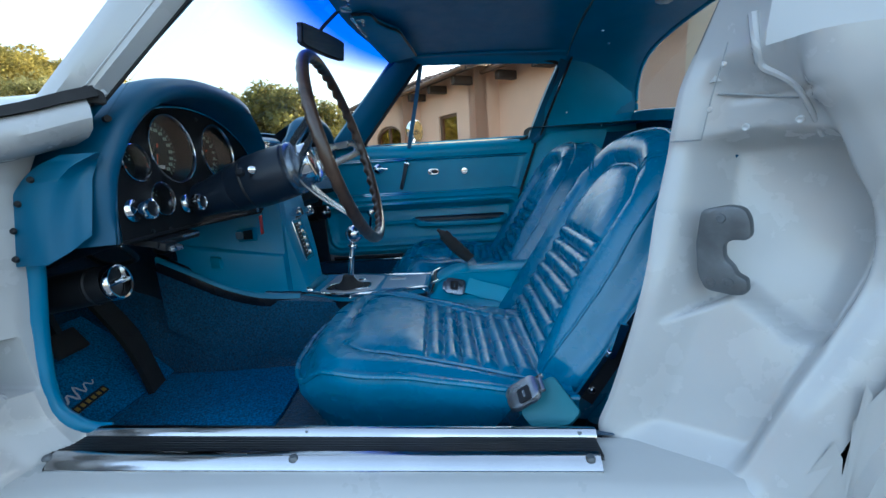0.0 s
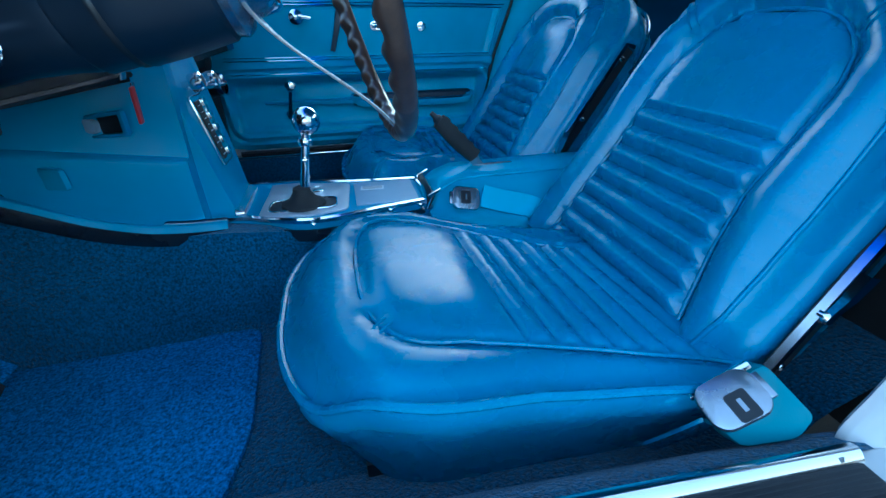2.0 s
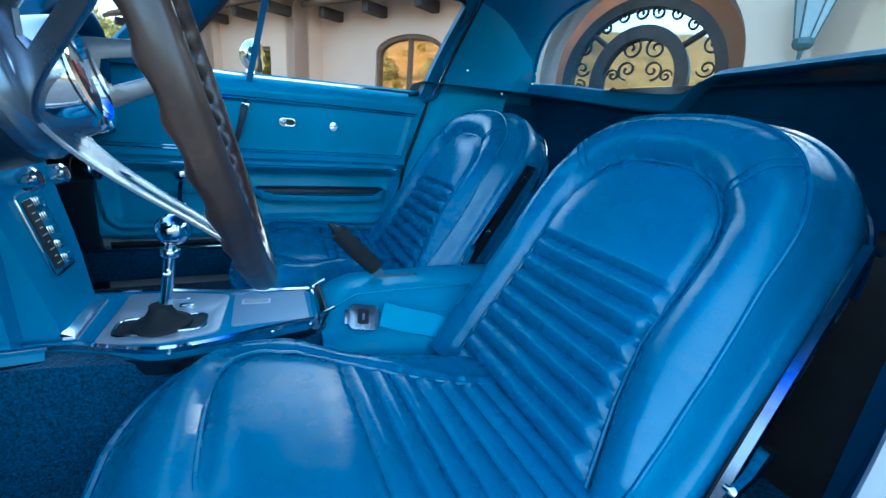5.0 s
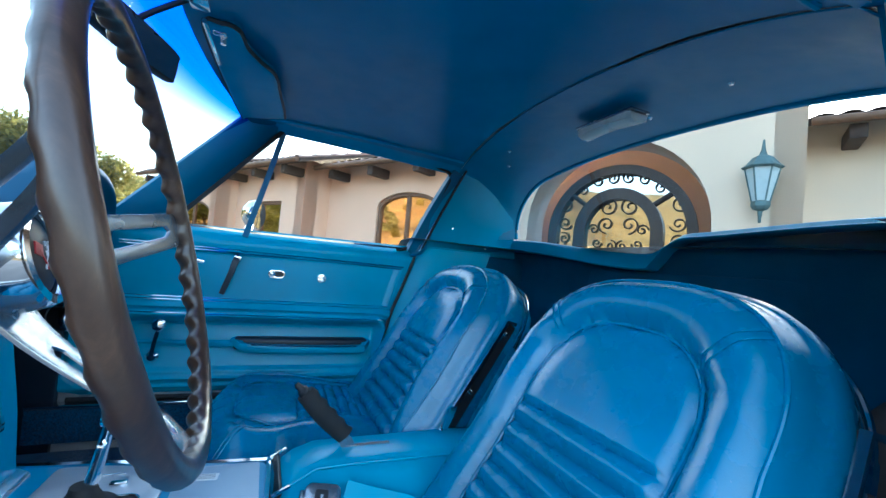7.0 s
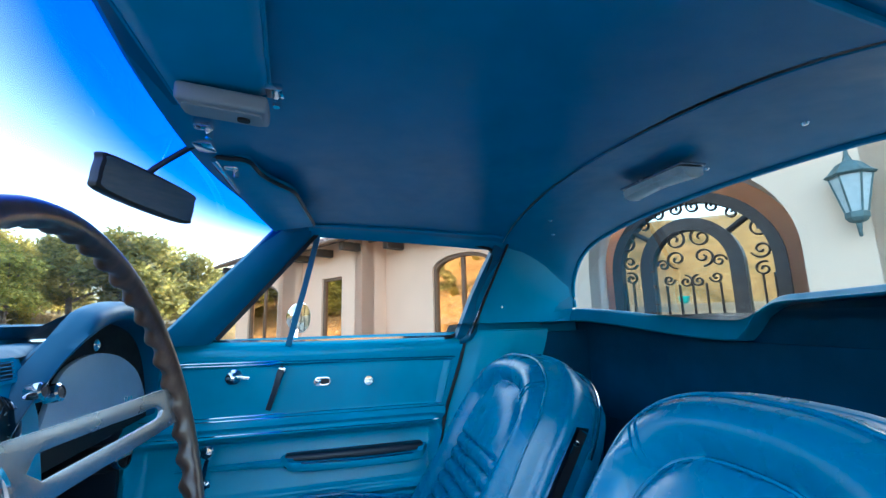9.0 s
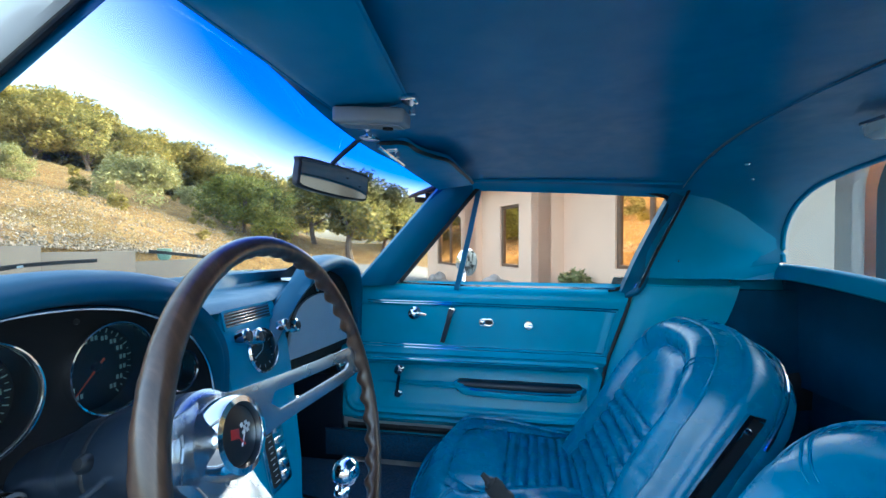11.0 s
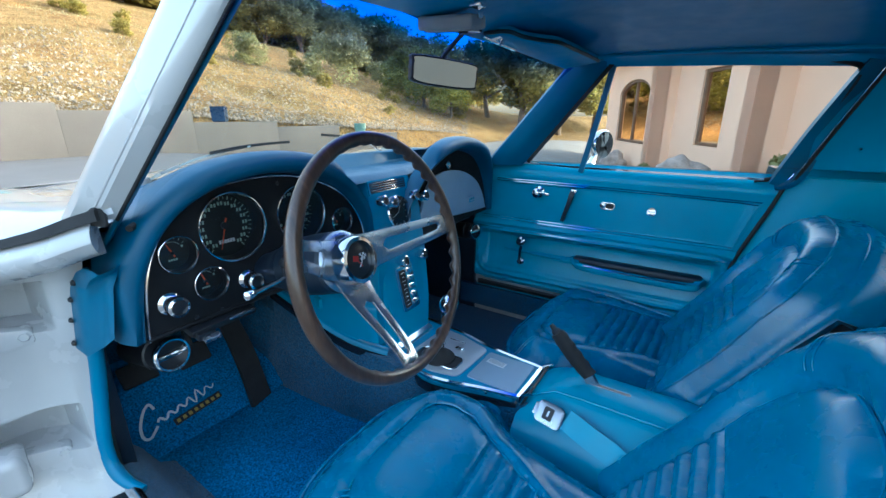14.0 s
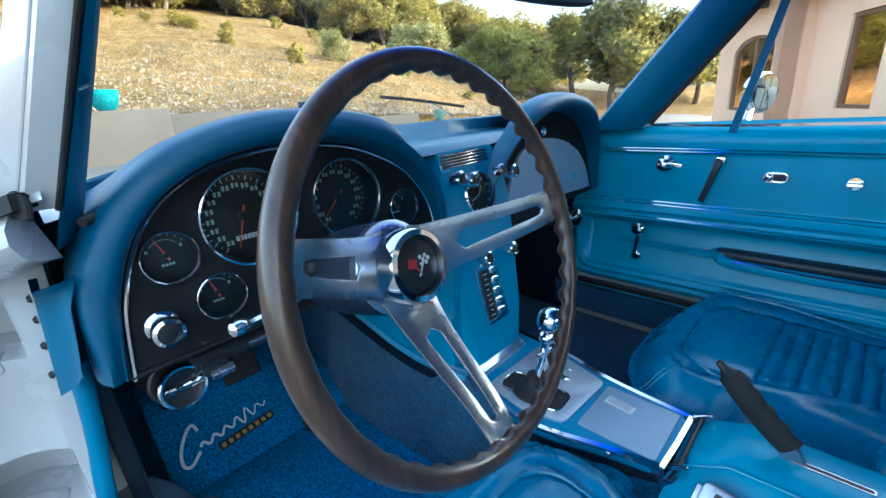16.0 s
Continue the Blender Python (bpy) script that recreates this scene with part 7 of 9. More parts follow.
dline([(-0.43, 0.632), (0.0, 0.629), (0.395, 0.627)], 0.0014)
# armrest pull: dark block painted as the shade behind it, blue pad, bright line
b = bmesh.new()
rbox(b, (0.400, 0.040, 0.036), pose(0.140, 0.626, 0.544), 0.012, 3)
part("pull_recess", b, M_DARKBLUE, pdoor, "dark block painting the shade behind the armrest")
b = bmesh.new()
sweep(b, smooth_path([(-0.060, 0.622, 0.556), (-0.045, 0.606, 0.548), (-0.015, 0.590, 0.541), (0.15, 0.584, 0.538), (0.305, 0.590, 0.538), (0.330, 0.606, 0.546), (0.342, 0.622, 0.553)], 6), [(-0.006, -0.014), (0.006, -0.015), (0.010, -0.005), (0.007, 0.006), (-0.008, 0.007)])
part("armrest", b, M_DOOR, pdoor, "blue padded armrest pull")
b = bmesh.new()
tube(b, smooth_path([(-0.01, 0.580, 0.547), (0.15, 0.573, 0.544), (0.30, 0.580, 0.544)], 6), 0.0022, 6)
part("armrest_trim", b, M_CHROME, pdoor, "thin chrome trim line")
b = bmesh.new()
sweep(b, [(-0.33, 0.623, 0.545), (-0.2, 0.620, 0.544), (-0.055, 0.618, 0.543)], [(-0.004, -0.008), (0.008, -0.006), (0.010, 0.002), (-0.004, 0.008)], scale=lambda t: 0.5 + 0.6 * t)
part("tray_rib", b, M_DOOR, pdoor)
# window crank
b = bmesh.new()
lathe(b, [(0.016, 0.0), (0.016, 0.008), (0.010, 0.014), (0, 0.015)], axis((-0.258, 0.622, 0.505), (0, -1, 0)), 20)
sweep(b, smooth_path([(-0.258, 0.604, 0.505), (-0.252, 0.598, 0.55), (-0.242, 0.592, 0.60)], 4), [(-0.005, -0.004), (0.005, -0.004), (0.005, 0.004), (-0.005, 0.004)], up=(0, 1, 0))
crank = part("window_crank", b, M_CHROME, pdoor, "chrome window crank")
b = bmesh.new()
lathe(b, [(0.006, 0.0), (0.007, 0.008), (0.016, 0.016), (0.018, 0.024), (0.013, 0.031), (0, 0.033)], axis((-0.242, 0.592, 0.600), (0, -1, 0)), 22)
part("crank_knob", b, M_CHROME, crank)
# vent knob, door pull, lock and knob
b = bmesh.new()
lathe(b, [(0.020, 0.0), (0.020, 0.005), (0.012, 0.009), (0.010, 0.022), (0.015, 0.026), (0.016, 0.036), (0.010, 0.041), (0, 0.042)], axis((-0.196, 0.612, 0.782), (0, -1, 0)), 24)
rbox(b, (0.045, 0.008, 0.010), pose(-0.175, 0.588, 0.782, 0, 8, 0), 0.003)
part("vent_crank", b, M_CHROME, pdoor, "chrome quarter light crank")
b = bmesh.new()
sweep(b, smooth_path([(-0.068, 0.600, 0.800), (-0.074, 0.590, 0.790), (-0.084, 0.588, 0.75), (-0.103, 0.594, 0.690)], 4), [(-0.009, -0.003), (0.009, -0.003), (0.007, 0.004), (-0.007, 0.004)], up=(0, -1, 0), scale=lambda t: 1.15 - 0.35 * t)
part("door_release", b, M_DARKBLUE, pdoor, "dark lever with a chrome tip")
b = bmesh.new()
rbox(b, (0.020, 0.010, 0.014), pose(-0.070, 0.594, 0.796), 0.003)
part("release_tip", b, M_CHROME, pdoor)
b = bmesh.new()
plate(b, roundrect(-0.024, 0.024, -0.013, 0.013, 0.0125, 6), [roundrect(-0.006, 0.019, -0.0075, 0.0075, 0.007, 5)], 0.006, axis((0.040, 0.612, 0.756), (0, -1, 0), (1, 0, 0)), bev=0.0015)
lathe(b, [(0.008, 0), (0.008, 0.008), (0.005, 0.010), (0, 0.010)], axis((0.028, 0.612, 0.757), (0, -1, 0)), 16)
lk = part("lock_escutcheon", b, M_CHROME, pdoor, "oval chrome lock plate")
b = bmesh.new()
plate(b, roundrect(-0.006, 0.019, -0.0075, 0.0075, 0.007, 5), [], 0.002, axis((0.040, 0.612, 0.756), (0, -1, 0), (1, 0, 0)))
part("lock_slot", b, M_BLACK, lk)
b = bmesh.new()
lathe(b, [(0.015, 0.0), (0.0155, 0.006), (0.013, 0.010), (0, 0.011)], axis((0.173, 0.612, 0.752), (0, -1, 0)), 22)
rbox(b, (0.026, 0.010, 0.004), pose(0.173, 0.598, 0.756), 0.001)
rbox(b, (0.026, 0.010, 0.004), pose(0.173, 0.598, 0.748), 0.001)
part("door_knob", b, M_CHROME, pdoor, "round chrome lock knob")
b = bmesh.new()
lathe(b, [(0.0, 0.008), (0.006, 0.007), (0.008, 0.0)], axis((0.438, 0.612, 0.738), (0.3, -1, 0)), 14)
part("latch_stud", b, M_CHROME, pdoor)

# door glass, quarter light and their frames
G_FB, G_FT = Vector((-0.250, 0.618, 0.885)), Vector((0.026, 0.580, 1.196))
G_RT, G_RB = Vector((0.548, 0.534, 1.152)), Vector((0.462, 0.608, 0.872))
V_T, V_B = Vector((0.024, 0.580, 1.194)), Vector((-0.052, 0.615, 0.880))


def quad_pane(name, a, bb, c, d, mat, parent, label):
    b = bmesh.new()
    grid(b, [[a.lerp(bb, i / 6).lerp(d.lerp(c, i / 6), j / 6) for i in range(7)] for j in range(7)])
    ob = part(name, b, mat, parent, label)
    ob.visible_shadow = False
    return ob


quad_pane("door_glass", V_B, G_RB + Vector((0.02, 0, -0.01)), G_RT + Vector((0.02, 0, 0.02)), V_T + Vector((0, 0, 0.01)), M_GLASS, pdoor, "clear door glass")
quad_pane("quarter_light", G_FB, V_B, V_T, V_T + Vector((-0.01, 0.0, -0.002)), glass_mat("quarter_glass", tint=(0.86, 0.9, 0.88), gloss=1.2), pdoor, "clear quarter light")
b = bmesh.new()
sweep(b, [V_B + Vector((-0.006, -0.004, -0.02)), V_B.lerp(V_T, 0.5) + Vector((0, -0.004, 0)), V_T + Vector((0, -0.004, 0.01))], [(-0.006, -0.008), (0.006, -0.008), (0.006, 0.008), (-0.006, 0.008)], up=(1, 0, 0))
part("division_bar", b, M_DASH, pdoor, "dark quarter light bar")
b = bmesh.new()
sweep(b, [G_FB + Vector((0.004, -0.008, 0.0)), G_FT + Vector((0.0, -0.008, 0.0))], [(-0.004, -0.006), (0.004, -0.006), (0.004, 0.006), (-0.004, 0.006)], up=(1, 0, 0))
part("quarter_seal", b, M_RUBBER, pdoor, "black rubber seal")
b = bmesh.new()
sweep(b, [G_FB + Vector((-0.02, -0.002, -0.003)), V_B + Vector((0, -0.002, -0.004)), G_RB + Vector((-0.03, -0.004, 0.002))], [(-0.002, -0.004), (0.002, -0.004), (0.002, 0.002), (-0.002, 0.002)])
part("belt_seal", b, M_CHROME, pdoor, "bright belt moulding")
# rear channel: blue frame with a bright edge and black seal
b = bmesh.new()
path = smooth_path([G_RB + Vector((-0.05, 0.0, -0.004)), G_RB + Vector((-0.012, 0, 0.004)), G_RB + Vector((0.012, -0.002, 0.03)), G_RB.lerp(G_RT, 0.5) + Vector((0.012, 0, 0)), G_RT + Vector((0.006, 0, -0.03)), G_RT + Vector((-0.012, 0, -0.004)), G_RT + Vector((-0.06, 0.004, 0.006))], 5)
tube(b, path, 0.006, 8)
part("glass_seal", b, M_RUBBER, car, "black glass run seal")
b = bmesh.new()
sweep(b, smooth_path([Vector((0.462, 0.602, 0.860)), Vector((0.515, 0.575, 1.0)), Vector((0.580, 0.530, 1.150))], 6), [(-0.022, -0.010), (0.020, -0.012), (0.022, 0.006), (-0.018, 0.012)], up=(0, -1, 0))
part("channel_trim", b, M_DASH, car, "blue window channel trim")
b = bmesh.new()
tube(b, smooth_path([Vector((0.492, 0.590, 0.870)), Vector((0.542, 0.562, 1.0)), Vector((0.604, 0.516, 1.158))], 6), 0.005, 8)
part("channel_seam", b, M_RUBBER, car)
b = bmesh.new()
tube(b, smooth_path([Vector((0.486, 0.586, 0.870)), Vector((0.536, 0.558, 1.0)), Vector((0.598, 0.513, 1.156))], 6), 0.0018, 6)
part("channel_bead", b, M_CHROME, car)

# loose vinyl flap behind the passenger door
fp = thing("vinyl_flap", (0.6, 0.59, 0.66), "teal blue vinyl flap hanging behind the door", "flap")
b = bmesh.new()
rows = []
for j in range(15):
    z = lerp(0.42, 0.886, j / 14)
    x0 = interp([(0.40, 0.356), (0.648, 0.410), (0.80, 0.458), (0.886, 0.488)], z)
    x1 = interp([(0.40, 0.62), (0.65, 0.66), (0.80, 0.745), (0.886, 0.775)], z)
    rows.append([Vector((lerp(x0, x1, i / 14), 0.612 - 0.020 * math.sin(math.pi * min(1, i / 14 * 1.2)) - 0.016 * smooth01(i / 3) * (1 if z < 0.87 else 0.6) + 0.004 * noise.noise(Vector((x0 * 8 + i * 0.5, z * 10, 1))), z)) for i in range(15)])
grid(b, rows)
part("sheet", b, M_TEAL, fp, sharp=80)
b = bmesh.new()
tube(b, smooth_path([r[0] + Vector((0.002, -0.006, 0)) for r in rows], 3), 0.0034, 8)
part("hem", b, M_TEAL, fp, "rolled front hem")
b = bmesh.new()
tube(b, smooth_path([p + Vector((0, -0.002, 0)) for p in rows[-1]], 3), 0.0022, 6)
part("top_hem", b, M_TEAL, fp)

# ---- roof things ----
mir = thing("rear_view_mirror", (-0.145, 0.0, 1.19), "dark framed rear-view mirror on a thin arm", "mirror")
MA, MB = Vector((-0.234, -0.080, 1.134)), Vector((-0.162, 0.088, 1.124))
mc = (MA + MB) / 2
mx = (MB - MA).normalized()
mz = Vector((0.86, -0.35, -0.06))
mz = (mz - mx * mz.dot(mx)).normalized()
MM = axis(mc, mz, mx)
RO = [(p.x * 0.90, p.y * 0.96) for p in smooth_path([(-0.094, 0.018, 0), (-0.088, 0.030, 0), (0.0, 0.031, 0), (0.088, 0.026, 0), (0.095, 0.012, 0), (0.094, -0.018, 0), (0.084, -0.029, 0), (0.0, -0.031, 0), (-0.086, -0.025, 0), (-0.095, -0.008, 0)], 4, closed=True)]
b = bmesh.new()
plate(b, RO, [], -0.016, MM, bev=0.004)
part("case", b, M_BLACK, mir, "black mirror case")
b = bmesh.new()
plate(b, [(x * 0.94, y * 0.86) for x, y in RO], [], 0.001, MM)
part("glass", b, M_DIPPED, mir, "dipped mirror glass")
b = bmesh.new()
tube(b, smooth_path([mc - mz * 0.014, mc - mz * 0.02 + Vector((0.01, -0.01, 0.028)), Vector((-0.14, -0.012, 1.205))], 6), 0.0045, 8)
part("arm", b, M_BLACK, mir)
b = bmesh.new()
rbox(b, (0.030, 0.040, 0.012), pose(-0.128, -0.012, 1.205), 0.004)
part("mount", b, M_CHROME, mir)


def visor(pts, th, label):
    v = thing("sun_visor", Vector(pts[0]), label, "sun visor", "pair of sun visors")
    b = bmesh.new()
    a, bb, c, d = [Vector(p) for p in pts]
    rows = []
    nrm = (bb - a).cross(d - a).normalized()
    if nrm.z > 0:
        nrm = -nrm
    n = 20
    for i in range(n + 1):
        row = []
        t = i / n
        p0, p1 = a.lerp(bb, t), d.lerp(c, t)
        e = (1 - abs(2 * t - 1) ** 10) ** 0.5
        loop = []
        for k in range(13):
            u = k / 12
            loop.append((u, th * e * (1 - abs(2 * u - 1) ** 6) ** 0.5))
        row = [p0.lerp(p1, u) + nrm * q for u, q in loop] + [p0.lerp(p1, u) - nrm * q * 0.6 for u, q in reversed(loop[1:-1])]
        rows.append(row)
    vs = grid(b, rows, close_u=True)
    part("pad", b, M_HEAD, v)
    b = bmesh.new()
    tube(b, [a.lerp(bb, 0.03), a.lerp(bb, 0.5), a.lerp(bb, 0.97), bb.lerp(c, 0.5), c, c.lerp(d, 0.5), d, a], 0.0025, 6)
    part("welt", b, M_HEAD, v)
    b = bmesh.new()
    tube(b, [a.lerp(d, 0.15) + Vector((0, -0.01, 0.004)), bb.lerp(c, 0.15) + Vector((0, 0.012, 0.004))], 0.0045, 8)
    part("rod", b, M_CHROME, v)
    return v


visor([(-0.098, -0.490, 1.182), (-0.116, -0.150, 1.198), (-0.006, -0.200, 1.198), (0.022, -0.475, 1.188)], 0.008, "dark blue padded sun visor folded up over the driver")
pv = thing("sun_visor", (-0.09, 0.10, 1.20), "dark blue padded sun visor folded up over the passenger", "sun visor", "pair of sun visors")
VO = Vector((-0.118, 0.070, 1.194))
VX = (Vector((-0.085, 0.430, 1.168)) - VO).normalized()
VY = Vector((1, 0, 0.02))
VY = (VY - VX * VY.dot(VX)).normalized()
VM = axis(VO, VX.cross(VY), VX)
VP = [(0.0, -0.012), (0.36, -0.006), (0.378, 0.012), (0.352, 0.092), (0.335, 0.102), (0.20, 0.098), (0.12, 0.094), (0.075, 0.070), (0.03, 0.052), (-0.02, 0.046), (-0.032, 0.02)]
VS = [(p.x, p.y) for p in smooth_path([(x, y, 0) for x, y in VP], 4, closed=True)]
b = bmesh.new()
plate(b, VS, [], -0.020, VM @ Matrix.Translation((0, 0, 0.0)), bev=0.006)
part("pad", b, M_HEAD, pv, sharp=60)
b = bmesh.new()
tube(b, [VM @ Vector((x, y, -0.006)) for x, y in VS], 0.0045, 6, closed=True)
part("welt", b, M_BLACK, pv, "dark welt")
b = bmesh.new()
tube(b, [VM @ Vector((-0.04, -0.004, 0.0)), VM @ Vector((0.10, -0.006, 0.0))], 0.0045, 8)
part("rod", b, M_CHROME, pv)
for y in (-0.10, 0.06):
    b = bmesh.new()
    rbox(b, (0.024, 0.016, 0.016), pose(-0.105, y, 1.200), 0.005)
    lathe(b, [(0.005, -0.010), (0.006, 0), (0.004, 0.010)], pose(-0.10, y + 0.01, 1.192), 10)
    part("visor_bracket", b, M_CHROME, car)
rem = thing("visor_remote", (-0.03, -0.17, 1.18), "grey garage door remote clipped to the sun visor", "remote control")
RM = pose(-0.052, -0.205, 1.176, 8, 3, 6)
b = bmesh.new()
rbox(b, (0.092, 0.056, 0.020), RM, 0.006, 3)
part("case", b, M_GREYPLASTIC, rem)
b = bmesh.new()
plate(b, roundrect(-0.040, 0.040, -0.020, 0.020, 0.006, 4), [], 0.002, RM @ pose(0, 0, -0.012))
part("face", b, M_GREYPLASTIC, rem)
b = bmesh.new()
lathe(b, [(0.007, 0), (0.007, 0.003), (0, 0.0035)], RM @ pose(0.02, 0, -0.012, 180), 14)
part("button", b, M_RUBBER, rem)
b = bmesh.new()
rbox(b, (0.020, 0.022, 0.010), pose(0.002, -0.220, 1.192), 0.004)
lathe(b, [(0.004, -0.012), (0.005, 0), (0.003, 0.006)], pose(0.004, -0.216, 1.186), 10)
part("visor_clip", b, M_CHROME, car)

dome = thing("dome_lamp", (0.73, 0.0, 1.20), "milky white dome lamp on the rear of the headliner", "dome lamp")
b = bmesh.new()
rows = []
for i in range(13):
    t = -1 + 2 * i / 12
    hgt = 0.020 * (1 - 0.25 * abs(t) ** 4)
    w = 0.026
    y = 0.086 * t
    base = Vector((0.748, y + 0.02, 1.215 - 0.010 * t * t))
    rows.append([base + Vector((-w, 0, 0.006)), base + Vector((-w * 0.9, 0, -hgt * 0.6)), base + Vector((-w * 0.4, 0, -hgt)), base + Vector((w * 0.4, 0, -hgt)), base + Vector((w * 0.9, 0, -hgt * 0.6)), base + Vector((w, 0, 0.006))])
vs = grid(b, rows)
cap(b, vs[0])
cap(b, vs[-1])
part("lens", b, M_LENS, dome, "milky lamp lens")
b = bmesh.new()
rbox(b, (0.060, 0.180, 0.006), pose(0.748, 0.02, 1.217), 0.002)
part("base", b, M_ALU, dome)
for x, y, z in ((0.745, -0.27, 1.205), (0.70, 0.40, 1.170), (0.80, -0.05, 1.218), (0.655, 0.33, 1.195)):
    b = bmesh.new()
    lathe(b, [(0, 0.004), (0.004, 0.0035), (0.006, 0)], pose(x, y, z - 0.002, 180), 10)
    part("trim_screw", b, M_CHROME, car)

# ---- outdoors ----
EYE0 = Vector((0.2, -0.75, 1.0))
M_DRIVE = surface("pale_concrete", (0.18, 0.165, 0.148), rough=0.85, var=0.12, scale=0.7, grain=60.0, bump_s=0.3, bump_d=0.004, spec=0.3)
M_STUCCO = surface("peach_stucco", (0.80, 0.52, 0.35), rough=0.9, var=0.06, scale=0.8, grain=45.0, bump_s=0.5, bump_d=0.006, spec=0.2)
M_CREAM = surface("cream_stucco", (0.82, 0.66, 0.48), rough=0.9, var=0.05, scale=0.8, grain=45.0, bump_s=0.5, bump_d=0.006, spec=0.2)
# cream stucco lightened: light bounced into the arch reveal is put into the colour
M_CREAM_LIT = surface("lightened_cream_stucco", (0.86, 0.77, 0.67), rough=0.9, var=0.05, scale=0.8, grain=45.0, bump_s=0.5, bump_d=0.006, spec=0.2)
M_WALLC = surface("beige_garden_wall", (0.175, 0.155, 0.130), rough=0.9, var=0.07, scale=1.2, grain=50.0, bump_s=0.4, bump_d=0.005, spec=0.2)


def hill_mat():
    m, nt, b = nodes_of("dry_hillside")
    n1, n2, n3 = noise_tex(nt, 0.22, 5), noise_tex(nt, 2.2, 8, rough=0.7), noise_tex(nt, 14.0, 6, rough=0.75)
    r1 = ramp(nt, n1.outputs["Fac"], [(0.35, (0.25, 0.155, 0.062)), (0.52, (0.31, 0.215, 0.10)), (0.68, (0.19, 0.135, 0.052))])
    r2 = ramp(nt, n2.outputs["Fac"], [(0.3, (0.55, 0.5, 0.45)), (0.7, (1.25, 1.2, 1.1))])
    r3 = ramp(nt, n3.outputs["Fac"], [(0.35, (0.5, 0.48, 0.42)), (0.65, (1.3, 1.28, 1.2))])
    a = nt.nodes.new("ShaderNodeMix")
    a.data_type, a.blend_type = 'RGBA', 'MULTIPLY'
    a.inputs[0].default_value = 1.0
    nt.links.new(r1.outputs[0], a.inputs[6])
    nt.links.new(r2.outputs[0], a.inputs[7])
    c = nt.nodes.new("ShaderNodeMix")
    c.data_type, c.blend_type = 'RGBA', 'MULTIPLY'
    c.inputs[0].default_value = 0.8
    nt.links.new(a.outputs[2], c.inputs[6])
    nt.links.new(r3.outputs[0], c.inputs[7])
    nt.links.new(c.outputs[2], b.inputs["Base Color"])
    b.inputs["Roughness"].default_value = 0.95
    b.inputs["Specular IOR Level"].default_value = 0.1
    bump(nt, b, n3.outputs["Fac"], 0.8, 0.12)
    return m


M_HILL = hill_mat()

# slope of the hill by bearing (degrees from +y towards -x)
HILL = [(-180, 0.0), (0, 0.0), (15, 0.0), (22, 0.0), (27, 0.6), (38, 3.2), (42, 4.8), (50, 7.4), (57, 8.8), (65, 10.8), (75, 11.5), (110, 11.0), (150, 6.0), (178, 0.0)]


def house_drop(x, y):
    """The drive falls a little towards the house and rises to the garden wall."""
    return -0.45 * smooth01((y - 2.5) / 4.5) * smooth01((x + 5.0) / 3.0) + 0.48 * smooth01((-3.0 - x) / 4.5) * smooth01((7.0 - y) / 5.0)


def ground_z(x, y):
    dx, dy = x - EYE0.x, y - EYE0.y
    r = math.hypot(dx, dy)
    az = math.degrees(math.atan2(-dx, dy))
    e = interp(HILL, az)
    front = max(-x - 9.0, (r - 10.5) if az > 95 else -99)
    if front <= 0:
        return house_drop(x, y)
    start = r * (9.0 / max(0.1, -x)) if az <= 95 and x < -0.5 else 10.5
    foot = interp([(0, 0.0), (26, 0.15), (35, 0.55), (50, 0.85), (62, 1.05), (120, 1.05), (170, 0.2)], az)
    top = 1.0 + 30 * math.tan(radians(e))
    t = (r - start) / max(1.0, 30 - start)
    if t < 0:
        return house_drop(x, y)
    z = lerp(foot, max(top, foot), min(t, 1.0)) if t <= 1 else top + (min(r, 70) - 30) * math.tan(radians(e)) * 1.3
    bumpz = noise.noise(Vector((x * 0.25, y * 0.25, 0))) * 0.35 + noise.noise(Vector((x * 0.9, y * 0.9, 3))) * 0.12
    return z + bumpz * smooth01(t * 4) * min(1, 0.3 + e / 8)


b = bmesh.new()
rows = []
rad = [0.5 * i for i in range(16)] + [8.2 + 0.45 * i for i in range(56)] + [34, 36, 39, 42, 46, 50, 55, 62, 70, 90, 140, 300, 900, 3000]
for a in range(0, 721, 4):
    az = radians(a / 2)
    rows.append([(EYE0.x - r * math.sin(az), EYE0.y + r * math.cos(az), ground_z(EYE0.x - r * math.sin(az), EYE0.y + r * math.cos(az))) for r in rad])
grid(b, rows)
bmesh.ops.remove_doubles(b, verts=b.verts, dist=0.001)
hill = part("ground", b, M_HILL, sharp=180)
tagged(hill, "dry sunlit hillside of straw grass and gravel", "hillside", kind="structure")
b = bmesh.new()
grid(b, [[(x, y, 0.020 + house_drop(x, y)) for y in [-14 + 0.5 * i for i in range(65)]] for x in [-7.95 + 0.5 * i for i in range(52)]])
dr = part("pavement", b, M_DRIVE)
tagged(dr, "pale concrete driveway", "driveway", kind="structure")

# stepped garden wall along the foot of the hill
for y0, y1, zt in ((-9.0, 1.4, 1.28), (1.4, 3.32, 1.18), (3.32, 5.1, 0.98), (5.1, 6.9, 0.86), (6.9, 9.2, 0.62)):
    b = bmesh.new()
    block(b, -8.25, -7.95, y0, y1, 0.0, zt, 0.006)
    w = part("garden_wall", b, M_WALLC)
    tagged(w, "low stepped beige stucco garden wall", "garden wall", group="stepped garden wall")

# ---- house ----
HD, HN = Vector((0.507, -0.862, 0)), Vector((-0.862, -0.507, 0))
HB, HA = Vector((1.30, 9.45, 0)), Vector((0.66, 9.14, 0))
HC = HA + HN * 0.56 - HD * 3.0


